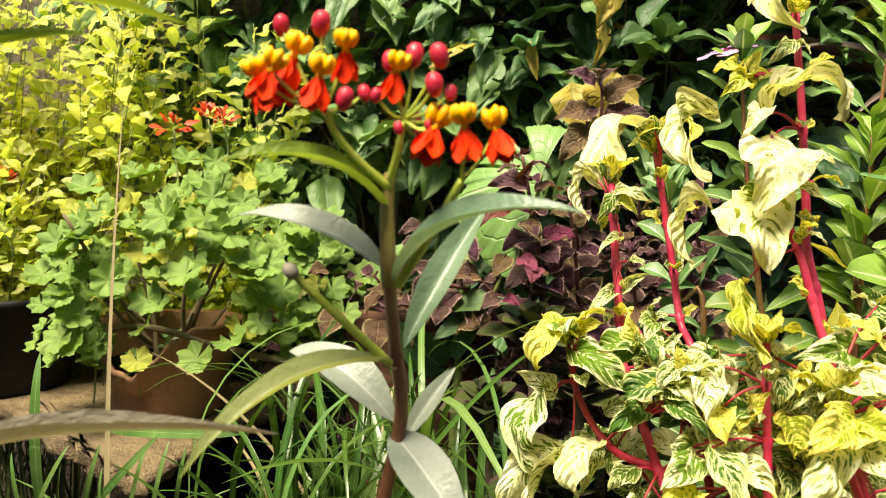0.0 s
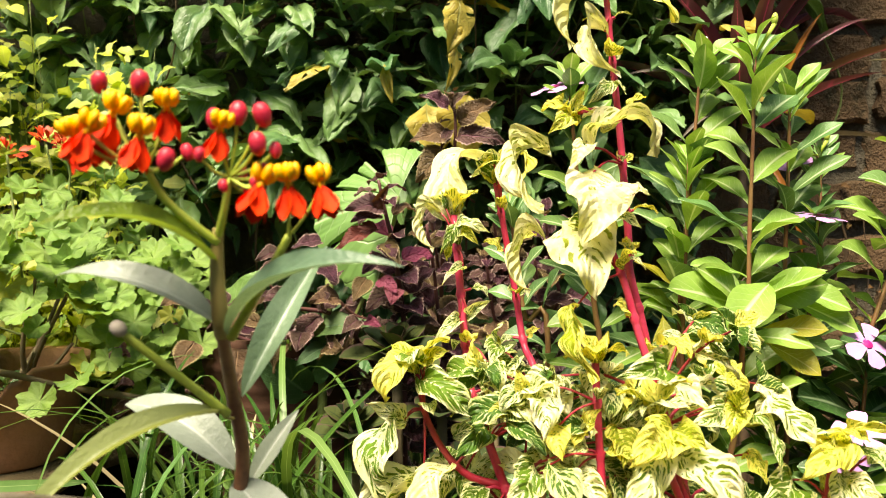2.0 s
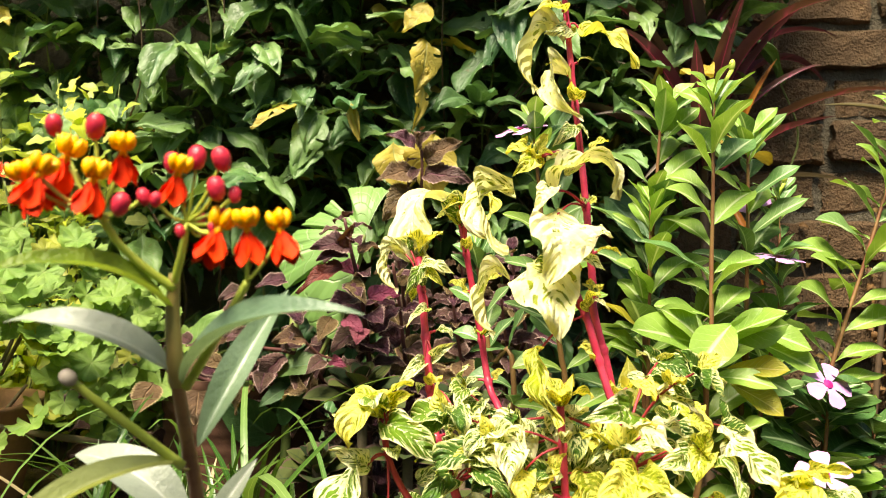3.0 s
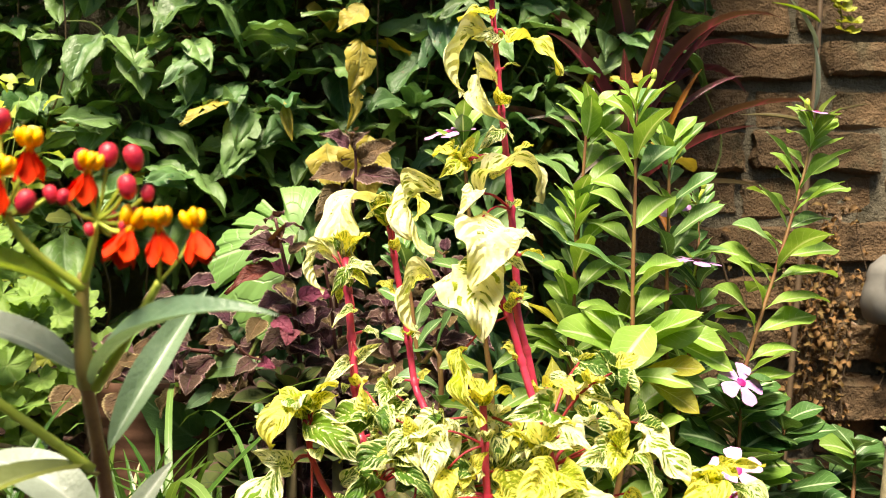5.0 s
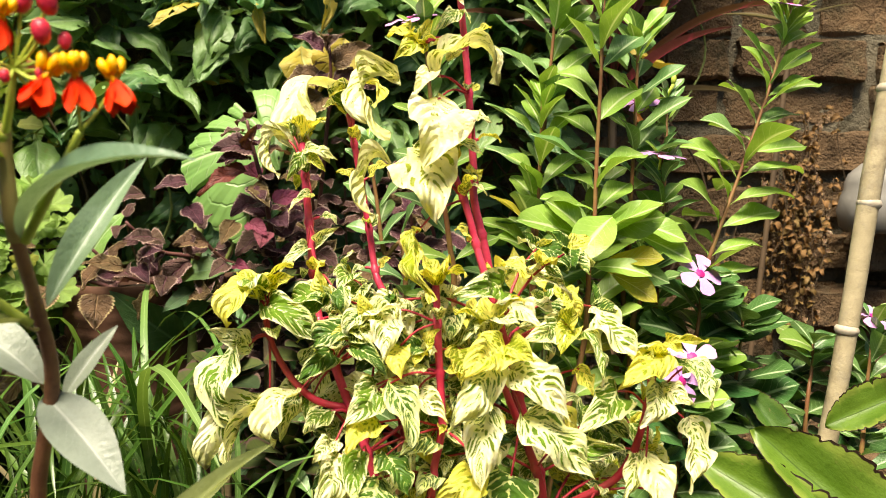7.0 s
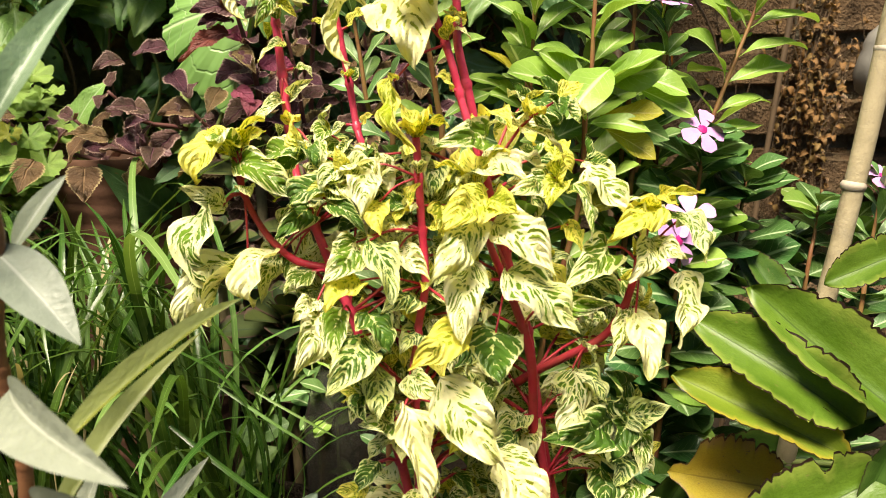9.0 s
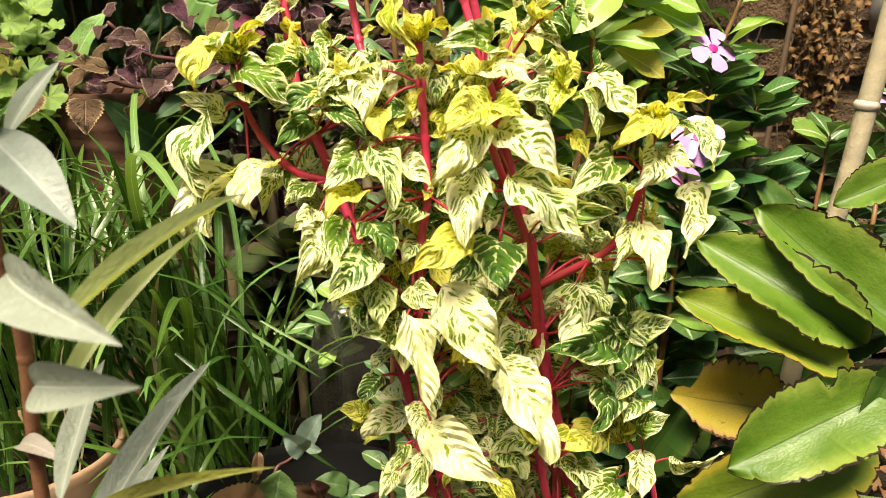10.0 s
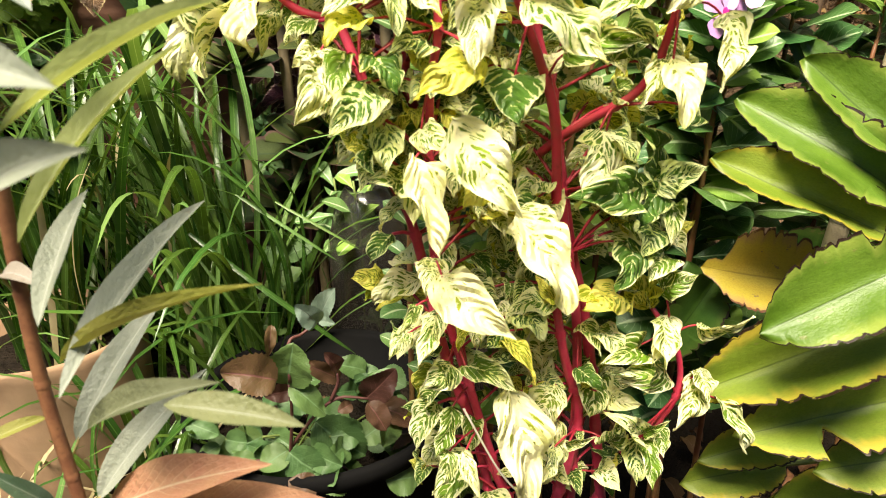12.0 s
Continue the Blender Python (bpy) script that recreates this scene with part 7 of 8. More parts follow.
# ---- golden shrub behind the pots ----
def shrub(name, label, base, spread, height, mats, leaves, size, seed, lean=0.0):
    """Upright twigs with many small paired leaves; the nearest leaves are parts, the rest one mesh."""
    r = random.Random(seed)
    plant = thing(name, label, "shrub", base)
    meshes = [leaf_mesh("small_leaf", M[m], 0.66, elliptic, 25 + 20 * q, 0.3, 0.14, 3, 0.5, rows=6, cols=2, seed=q) for m in mats for q in range(3)]
    stuff = [Shape() for _ in meshes]
    twigs, kept = Shape(), 0
    for _ in range(leaves // 64):
        a = r.uniform(0, 6.28)
        foot = Vector((r.uniform(-0.4, 0.4) * spread, r.uniform(-0.3, 0.3) * spread, 0))
        tip = Vector((r.uniform(-1, 1) * spread + lean, r.uniform(-0.55, 0.25) * spread, height * r.uniform(0.5, 1.0)))
        line = smooth_path([foot, foot.lerp(tip, 0.5) + Vector((r.uniform(-0.03, 0.03), r.uniform(-0.03, 0.03), 0.03)), tip], 7)
        twigs.tube(line, [0.0018 - 0.0014 * i / len(line) for i in range(len(line))], 5)
        for q in range(64):
            t = 1 - 0.80 * (q / 64) ** 0.9
            i = min(int(t * (len(line) - 1)), len(line) - 2)
            at = line[i].lerp(line[i + 1], t * (len(line) - 1) - i)
            if at.z + base[2] < 0.45:
                continue
            out = heading(r.uniform(0, 360), r.uniform(-25, 55))
            b = at + out * r.uniform(0.002, 0.045)
            m = frame_of(b, b + out * size * r.uniform(0.6, 1.25), Vector((-0.25, -0.55, 0.85)) + heading(r.uniform(0, 360), r.uniform(-40, 40)) * 0.35, r.uniform(0.8, 1.2))
            k = r.randrange(len(meshes))
            if kept < 280 and at.y < 0.02 and r.random() < 0.5:
                ob = new("leaf", meshes[k])
                ob.parent, ob.matrix_local = plant, m
                kept += 1
            else:
                stuff[k].take(meshes[k], m)
    tagged(part("twig", twigs, M["green_stem"], plant), kind="stuff")
    for k, g in enumerate(stuff):
        if g.f:
            tagged(part("foliage", g, meshes[k].materials[0], plant), kind="stuff")
    return plant


shrub("golden_shrub", "golden yellow-green shrub with many small bright leaves", (-0.86, 1.24, 0.0), 0.32, 1.22, ("gold", "gold", "lime"), 9500, 0.031, 5)
shrub("golden_shrub", "lime-green shrub with small leaves behind the geranium", (-0.50, 1.22, 0.0), 0.16, 1.04, ("lime", "gold", "lime"), 3000, 0.032, 6)
shrub("potted_seedlings", "bright green seedlings in the black pot", (-0.79, 1.09, 0.505), 0.10, 0.24, ("lime", "gold"), 200, 0.030, 8)


# ---- strap-leaved clump ----
GR_MESH = {k: [leaf_mesh("grass_blade", M[k], w, strap, curl, 0.25, 0.0, rows=16, cols=2, bend=bend, seed=q) for q, (w, curl, bend) in enumerate(((0.030, 45, 1.5), (0.021, 105, 1.6), (0.014, 150, 1.8), (0.022, 80, 2.4)))] for k in ("grass", "grass_light", "grass_dry")}


def clump(base, label, blades, reach, spread, light, dry, seed, az=(0, 360)):
    """A tuft of arching strap leaves."""
    r = random.Random(seed)
    plant = thing("grass_clump", label, "grass", base, "grass clumps")
    for _ in range(blades):
        out = heading(r.uniform(*az), 0)
        foot = out * r.uniform(0.0, 0.045) + Vector((r.uniform(-0.03, 0.03), r.uniform(-0.03, 0.03), 0))
        size = reach * r.uniform(0.6, 1.15)
        lean = r.uniform(0.1, 1.0) ** 1.2
        tip = foot + out * spread * lean * size / reach + Vector((0, 0, size * (1.0 - 0.55 * lean * r.random())))
        k = r.choices(("grass", "grass_light", "grass_dry"), (1 - light - dry, light, dry))[0]
        put_leaf(plant, r.choice(GR_MESH[k]), foot, tip, out * -0.2 + Vector((0, 0, 1)) + heading(r.uniform(0, 360), 0) * 0.25, r.uniform(0.8, 1.2), "blade")
    return plant


clump((-0.06, 0.72, 0.20), "dense clump of dark green arching strap leaves", 88, 0.31, 0.26, 0.28, 0.03, 3, (75, 290))
clump((-0.03, 0.67, 0.16), "clump of arching green strap leaves in shade", 55, 0.29, 0.24, 0.22, 0.02, 4, (100, 275))
clump((-0.01, 0.68, 0.18), "few long arching strap leaves reaching out of the clump", 14, 0.24, 0.30, 0.4, 0.0, 21, (-40, 60))
clump((-0.165, 0.63, 0.265), "tufts of green and dried strap leaves in the planter", 72, 0.30, 0.24, 0.12, 0.12, 9)
tuft = clump((-0.36, 0.64, 0.02), "bright green tuft of upright grass beside the slab", 30, 0.42, 0.14, 0.8, 0.1, 12)
stem_ = leaf_mesh("long_blade", M["grass_dry"], 0.015, lambda v: (1 - 0.93 * v) * min(1, 0.5 + 6 * v), 22, 0.3, 0.0, rows=24, cols=2, twist=25, seed=3)
put_leaf(tuft, GR_MESH["grass_light"][0], Vector((-0.406, 0.620, 0.412)) - tuft.location, Vector((-0.405, 0.620, 0.554)) - tuft.location, (0.2, -1, 0.3), 2.1, "blade")
put_leaf(tuft, GR_MESH["grass_light"][0], Vector((-0.405, 0.610, 0.416)) - tuft.location, Vector((-0.380, 0.620, 0.472)) - tuft.location, (0.2, -1, 0.3), 2.1, "blade")
put_leaf(tuft, GR_MESH["grass_light"][0], Vector((-0.366, 0.620, 0.414)) - tuft.location, Vector((-0.345, 0.610, 0.478)) - tuft.location, (0.2, -1, 0.3), 2.1, "blade")
put_leaf(tuft, GR_MESH["grass_light"][0], Vector((-0.341, 0.600, 0.423)) - tuft.location, Vector((-0.338, 0.600, 0.461)) - tuft.location, (0.2, -1, 0.3), 2.1, "blade")
put_leaf(tuft, GR_MESH["grass_light"][0], Vector((-0.315, 0.600, 0.424)) - tuft.location, Vector((-0.304, 0.610, 0.478)) - tuft.location, (0.2, -1, 0.3), 2.1, "blade")
put_leaf(tuft, GR_MESH["grass_light"][0], Vector((-0.295, 0.600, 0.425)) - tuft.location, Vector((-0.284, 0.610, 0.483)) - tuft.location, (0.2, -1, 0.3), 2.1, "blade")
put_leaf(tuft, GR_MESH["grass_light"][0], Vector((-0.357, 0.610, 0.416)) - tuft.location, Vector((-0.288, 0.600, 0.491)) - tuft.location, (0.2, -1, 0.3), 2.1, "blade")
put_leaf(tuft, GR_MESH["grass"][0], Vector((-0.389, 0.620, 0.412)) - tuft.location, Vector((-0.387, 0.620, 0.455)) - tuft.location, (0.2, -1, 0.3), 0.9, "blade")
put_leaf(tuft, GR_MESH["grass_light"][0], Vector((-0.364, 0.660, 0.475)) - tuft.location, Vector((-0.223, 0.620, 0.488)) - tuft.location, (0.2, -1, 0.3), 2.1, "blade")
put_leaf(tuft, GR_MESH["grass_light"][0], Vector((-0.283, 0.620, 0.421)) - tuft.location, Vector((-0.269, 0.610, 0.479)) - tuft.location, (0.2, -1, 0.3), 2.1, "blade")
put_leaf(tuft, GR_MESH["grass_light"][0], Vector((-0.410, 0.600, 0.417)) - tuft.location, Vector((-0.419, 0.600, 0.470)) - tuft.location, (0.2, -1, 0.3), 2.1, "blade")
put_leaf(tuft, GR_MESH["grass_light"][0], Vector((-0.049, 0.600, 0.241)) - tuft.location, Vector((-0.023, 0.600, 0.377)) - tuft.location, (0.2, -1, 0.3), 0.9, "blade")
put_leaf(tuft, GR_MESH["grass"][0], Vector((-0.050, 0.610, 0.366)) - tuft.location, Vector((0.076, 0.570, 0.260)) - tuft.location, (0.2, -1, 0.3), 0.9, "blade")
put_leaf(tuft, GR_MESH["grass_light"][0], Vector((-0.010, 0.620, 0.393)) - tuft.location, Vector((0.068, 0.600, 0.334)) - tuft.location, (0.2, -1, 0.3), 0.9, "blade")
put_leaf(tuft, GR_MESH["grass_light"][0], Vector((0.021, 0.620, 0.384)) - tuft.location, Vector((0.088, 0.600, 0.342)) - tuft.location, (0.2, -1, 0.3), 0.9, "blade")
put_leaf(tuft, GR_MESH["grass"][0], Vector((-0.078, 0.620, 0.340)) - tuft.location, Vector((-0.022, 0.600, 0.241)) - tuft.location, (0.2, -1, 0.3), 0.9, "blade")
put_leaf(tuft, GR_MESH["grass"][0], Vector((-0.066, 0.630, 0.367)) - tuft.location, Vector((-0.075, 0.610, 0.254)) - tuft.location, (0.2, -1, 0.3), 0.9, "blade")
put_leaf(tuft, GR_MESH["grass"][0], Vector((-0.113, 0.630, 0.350)) - tuft.location, Vector((-0.092, 0.610, 0.268)) - tuft.location, (0.2, -1, 0.3), 0.9, "blade")
put_leaf(tuft, GR_MESH["grass"][0], Vector((-0.051, 0.630, 0.337)) - tuft.location, Vector((0.005, 0.610, 0.244)) - tuft.location, (0.2, -1, 0.3), 0.9, "blade")
put_leaf(tuft, stem_, (0.002, 0.02, 0.0), (0.010, 0.02, 0.75), (0.2, -1, 0), 1.0, "blade")
clump((-0.085, 0.545, 0.03), "clump of mid-green arching blades beside the terracotta planter", 52, 0.30, 0.16, 0.14, 0.06, 31)
clump((-0.20, 0.50, 0.02), "dried straw-coloured blades before the terracotta planter", 46, 0.24, 0.20, 0.15, 0.7, 32)
clump((-0.14, 0.78, 0.26), "clump of strap leaves before the coleus", 46, 0.26, 0.22, 0.2, 0.08, 14)
bed = thing("planting_mound", "low mound of dark soil under the grass clumps", "soil", (-0.1, 0.72, 0), kind="structure")
g = Shape().lathe([(0.42, -0.02), (0.38, 0.06), (0.30, 0.13), (0.2, 0.18), (0.1, 0.205), (0.0, 0.21)], 40, wobble=lambda a, i: 0.012 * math.sin(5 * a + i) + 0.008 * math.sin(13 * a + 2 * i))
for v in g.v:
    v.y *= 0.6
part("heap", g, M["soil"], bed)


# ---- purple cordyline ----
cord = thing("cordyline", "cordyline with dark purple-red strap leaves, some withered", "plant", (0.56, 1.10, 0))
CD = {k: [leaf_mesh("strap_leaf", M[k], 0.10, lance, c, 0.6, 0.02, rows=16, cols=4, seed=q, bend=1.6) for q, c in enumerate((25, 60, 110))] for k in ("cordyline", "cordyline_grey", "cordyline_orange")}
part("trunk", Shape().tube([(0, 0, -0.02), (0.004, 0, 0.4), (0.0, 0, 0.90)], 0.007, 10), M["dark_stalk"], cord)
for k in range(22):
    out = heading(137.5 * k, 0)
    z = 0.80 + 0.10 * k / 22
    up = 0.25 + 0.9 * (k / 22)
    size = rnd.uniform(0.22, 0.34)
    b = out * 0.01 + Vector((0, 0, z))
    t = b + (out + Vector((0, 0, up * 1.6 - 0.35))).normalized() * size
    kind_ = "cordyline" if k > 4 else ("cordyline_grey", "cordyline_grey", "cordyline", "cordyline_grey", "cordyline")[k]
    put_leaf(cord, rnd.choice(CD[kind_]), b, t, Vector((0, 0, 1)) - out * 0.8, rnd.uniform(0.8, 1.1))
for b, t, kind_ in (((0.03, -0.03, 0.86), (0.09, -0.06, 0.99), "cordyline_orange"), ((0.01, -0.03, 0.80), (0.05, -0.08, 0.64), "cordyline_orange"), ((-0.01, 0.0, 0.86), (-0.16, -0.06, 0.98), "cordyline_grey"), ((-0.01, 0.0, 0.86), (-0.13, -0.07, 0.80), "cordyline_grey"),
                    ((-0.02, -0.01, 0.86), (-0.20, -0.06, 0.90), "cordyline_grey"), ((0.02, -0.01, 0.88), (0.17, -0.05, 0.985), "cordyline")):
    put_leaf(cord, CD[kind_][1], b, t, (-0.2, -0.7, 0.6), 0.6)


# ---- dark rosettes ----
SU = [leaf_mesh("rosette_leaf", M["succulent"], 0.62, obovate, 30, 0.2, 0.0, rows=10, cols=6, seed=q, cup=-0.1) for q in range(2)]


def rosette(at, size, seed):
    r = random.Random(seed)
    plant = thing("succulent", "dark green succulent rosette with rounded leaves in shade", "plant", (at[0], at[1], 0), "succulents")
    part("stem", Shape().tube([(0, 0.03, -0.02), (0, 0.02, at[2] * 0.5), (0, 0, at[2])], 0.006, 8), M["woody"], plant)
    for k in range(20):
        el = 70 - 3.6 * k
        d = heading(137.5 * k + r.uniform(-8, 8), el)
        f = Vector((0, -0.25, 0)) * (k / 20)
        b = Vector((0, 0, at[2] - 0.001 * k))
        put_leaf(plant, r.choice(SU), b, b + (d + f).normalized() * size * (0.45 + 0.6 * k / 20), Vector((0, 0, 1)) - d * 0.6 + Vector((0, -0.2, 0)))


rosette((0.03, 0.86, 0.55), 0.07, 1)
rosette((0.08, 0.84, 0.49), 0.06, 2)
rosette((-0.02, 0.84, 0.47), 0.06, 3)
rosette((0.10, 0.80, 0.43), 0.06, 4)
rosette((0.14, 0.84, 0.54), 0.055, 5)
rosette((0.05, 0.82, 0.38), 0.085, 6)
rosette((0.13, 0.86, 0.36), 0.085, 7)
rosette((0.17, 0.80, 0.42), 0.075, 8)
rosette((0.02, 0.86, 0.30), 0.085, 9)


# ---- pots on the ground in front ----
planter = thing("terracotta_planter", "orange terracotta planter with a straight side, soil-stained", "pot", (-0.185, 0.63, 0))
part("body", Shape().lathe([(0.0, 0.0), (0.066, 0.0), (0.070, 0.005), (0.078, 0.24), (0.080, 0.275), (0.080, 0.282), (0.078, 0.286), (0.074, 0.283), (0.072, 0.24), (0.0, 0.23)], 40), M["terracotta"], planter)
part("soil", Shape().lathe([(0.0, 0.268), (0.05, 0.265), (0.074, 0.258)], 24), M["soil"], planter)

rose_pot = thing("plastic_pot", "black plastic pot holding a young rose", "pot", (0.045, 0.545, 0))
part("body", Shape().lathe([(0.0, 0.0), (0.080, 0.0), (0.084, 0.005), (0.104, 0.225), (0.110, 0.228), (0.111, 0.240), (0.106, 0.243), (0.101, 0.236), (0.098, 0.20), (0.0, 0.195)], 44), M["black"], rose_pot)
part("soil", Shape().lathe([(0.0, 0.208), (0.05, 0.206), (0.099, 0.202)], 30, wobble=lambda a, i: 0.004 * math.sin(7 * a + i)), M["soil"], rose_pot)
rose = thing("rose_bush", "young rose with dark green and burgundy toothed leaflets", "plant", (0.045, 0.525, 0.205))
RO = {k: [leaf_mesh("leaflet", M[k], 0.9, lambda v: math.sin(math.pi * v ** 0.8) ** 0.65, 25 + 15 * q, 0.3, 0.06, 13, 0.14, rows=40, cols=6, seed=q, twist=20 * q - 15, rumple=0.05) for q in range(3)] for k in ("rose", "rose_red", "rose_pale")}
ro = Vector(rose.location)


def rose_leaflet(kind_, base, tip, wide):
    """One toothed leaflet, turned a little towards the light."""
    face = (rnd.uniform(-0.45, 0.45), -0.75, rnd.uniform(0.3, 0.9))
    base, tip = Vector(base) - ro, Vector(tip) - ro
    put_leaf(rose, rnd.choice(RO[kind_]), base, base + (tip - base) * 1.12, face, wide * 1.25, "leaflet")


def rose_stem(pts, r):
    line = smooth_path([Vector(p) - ro for p in pts], 5)
    part("stem", Shape().tube(line, [r * (1.1 - 0.4 * i / len(line)) for i in range(len(line))], 7), M["coleus_stem" if r > 0.001 else "green_stem"], rose)


rose_leaflet("rose_red", (0.021, 0.452, 0.315), (-0.009, 0.446, 0.328), 0.62)
rose_leaflet("rose", (0.027, 0.464, 0.303), (0.034, 0.458, 0.335), 0.80)
rose_leaflet("rose_red", (0.028, 0.476, 0.291), (0.011, 0.470, 0.293), 0.60)
rose_leaflet("rose_red", (0.061, 0.488, 0.289), (0.038, 0.482, 0.308), 0.35)
rose_leaflet("rose_red", (0.061, 0.452, 0.317), (0.055, 0.446, 0.334), 0.40)
rose_leaflet("rose", (0.029, 0.464, 0.303), (0.048, 0.458, 0.283), 0.50)
rose_leaflet("rose_red", (0.080, 0.476, 0.277), (0.100, 0.470, 0.300), 0.60)
rose_leaflet("rose_red", (0.083, 0.488, 0.263), (0.117, 0.482, 0.246), 0.45)
rose_leaflet("rose_red", (0.080, 0.452, 0.289), (0.090, 0.446, 0.271), 0.60)
rose_leaflet("rose_red", (0.069, 0.464, 0.282), (0.060, 0.458, 0.281), 0.70)
rose_leaflet("rose", (0.042, 0.476, 0.262), (0.072, 0.470, 0.235), 0.70)
rose_leaflet("rose", (0.017, 0.488, 0.225), (-0.007, 0.482, 0.244), 0.55)
rose_leaflet("rose", (0.023, 0.452, 0.256), (0.044, 0.446, 0.239), 0.85)
rose_leaflet("rose", (0.023, 0.464, 0.242), (0.006, 0.458, 0.228), 0.70)
rose_leaflet("rose", (0.065, 0.476, 0.215), (0.040, 0.470, 0.223), 0.80)
rose_leaflet("rose", (-0.049, 0.488, 0.266), (-0.030, 0.482, 0.258), 0.60)
rose_leaflet("rose", (-0.000, 0.452, 0.255), (-0.020, 0.446, 0.256), 0.50)
rose_leaflet("rose", (-0.041, 0.464, 0.256), (-0.054, 0.458, 0.255), 0.60)
rose_leaflet("rose_red", (0.075, 0.476, 0.196), (0.051, 0.470, 0.196), 0.70)
rose_leaflet("rose_pale", (0.052, 0.488, 0.339), (0.064, 0.482, 0.362), 0.50)
rose_leaflet("rose_pale", (0.052, 0.452, 0.355), (0.041, 0.446, 0.371), 0.60)
rose_leaflet("rose_pale", (0.053, 0.464, 0.350), (0.062, 0.458, 0.350), 0.50)
rose_leaflet("rose", (0.052, 0.476, 0.225), (0.072, 0.470, 0.210), 0.70)
rose_leaflet("rose", (-0.030, 0.488, 0.243), (-0.044, 0.482, 0.239), 0.60)
rose_leaflet("rose", (0.007, 0.452, 0.230), (0.026, 0.446, 0.222), 0.70)
rose_leaflet("rose", (-0.017, 0.464, 0.238), (-0.028, 0.458, 0.231), 0.60)
rose_leaflet("rose_red", (0.020, 0.476, 0.344), (0.017, 0.470, 0.327), 0.35)
rose_leaflet("rose", (0.073, 0.488, 0.285), (0.083, 0.482, 0.292), 0.40)
rose_stem([(0.020, 0.470, 0.228), (0.027, 0.465, 0.278), (0.028, 0.462, 0.304)], 0.0013)
rose_stem([(0.024, 0.470, 0.248), (0.042, 0.465, 0.274), (0.060, 0.462, 0.289), (0.081, 0.460, 0.287)], 0.0013)
rose_stem([(0.029, 0.460, 0.307), (0.031, 0.462, 0.336), (0.040, 0.470, 0.338), (0.053, 0.475, 0.345)], 0.0013)
rose_stem([(0.055, 0.462, 0.288), (0.061, 0.462, 0.301), (0.061, 0.462, 0.309)], 0.0013)
rose_stem([(0.020, 0.470, 0.235), (0.042, 0.465, 0.270)], 0.0009)
rose_stem([(0.020, 0.470, 0.238), (-0.006, 0.470, 0.239), (-0.028, 0.470, 0.246)], 0.0013)
rose_stem([(0.021, 0.470, 0.235), (0.055, 0.465, 0.230), (0.065, 0.460, 0.221)], 0.0013)
for k in range(46):
    a = rnd.uniform(0, 6.28)
    at = ro + Vector((0.075 * math.cos(a) * rnd.random() ** 0.5, -0.02 + 0.075 * math.sin(a) * rnd.random() ** 0.5, rnd.uniform(0.015, 0.05)))
    d = Vector((rnd.uniform(-1, 1), rnd.uniform(-1, 0.2), rnd.uniform(-0.3, 0.4))).normalized()
    rose_leaflet(rnd.choice(("rose", "rose", "rose", "rose_red")), at, at + d * rnd.uniform(0.016, 0.030), rnd.uniform(0.6, 0.9))
    if k % 3 == 0:
        rose_stem([at, at.lerp(ro, 0.4) + Vector((0, 0, 0.004)), ro], 0.0009)
rose_stem([ro + Vector((0, 0, -0.01)), ro + Vector((0.005, -0.02, 0.02)), ro + Vector((0.008, -0.045, 0.045))], 0.0015)

bottle = thing("cut_bottle", "cut clear plastic bottle reused as a pot, dark soil inside", "bottle", (0.100, 0.72, 0))
part("body", Shape().lathe([(0.0, 0.02), (0.034, 0.02), (0.040, 0.03), (0.041, 0.16), (0.038, 0.175), (0.041, 0.19), (0.041, 0.30), (0.032, 0.335), (0.020, 0.36), (0.0185, 0.36), (0.030, 0.334), (0.0395, 0.30), (0.0395, 0.03), (0.0, 0.022)], 32), M["bottle"], bottle)
part("soil", Shape().lathe([(0.0, 0.024), (0.0385, 0.024), (0.0385, 0.17), (0.0, 0.18)], 24), M["soil"], bottle)
seedling = thing("seedling", "small green seedling growing in the cut bottle", "plant", (0.105, 0.715, 0.178))
part("stem", Shape().tube([(0, 0, -0.01), (0.002, 0, 0.06)], 0.0012, 6), M["green_stem"], seedling)
for k in range(8):
    d = heading(90 * k + 20, 30)
    b = Vector((0.001, 0, 0.015 + 0.007 * k))
    put_leaf(seedling, VI_MESH["vinca"][0], b, b + d * 0.03, (0, -0.3, 1))
for x_, y_, z_ in ((0.075, 0.80, 0.30), (0.25, 0.58, 0.28)):
    vinca([(x_, y_, z_ + 0.12), (x_, y_, z_ + 0.05), (x_ + 0.01, y_, z_)], 0.1, "small dark periwinkle seedling in the shade", 0.034, 0.016)

# ---- the cane, the dead milkweed stalk and the jug ----
cane = thing("bamboo_cane", "weathered pale bamboo cane pushed into the soil", "cane", (0.410, 0.43, 0))
a, b = Vector((-0.078, 0.0, -0.05)), Vector((0.057, 0.002, 0.82))
part("cane", Shape().tube([a.lerp(b, t / 12) + Vector((0.0012 * math.sin(t * 1.7), 0, 0)) for t in range(13)], [0.0068 + 0.0003 * math.sin(t * 2.1) for t in range(13)], 16), M["bamboo"], cane)
for t in (0.32, 0.52, 0.714, 0.815, 0.905, 0.985):
    p, d = a.lerp(b, t), (b - a).normalized()
    part("node_ring", Shape().tube([p - d * 0.003, p - d * 0.001, p + d * 0.001, p + d * 0.003], [0.0069, 0.0081, 0.0081, 0.0069], 16, False), M["bamboo_ring"], cane, "raised pale joint")

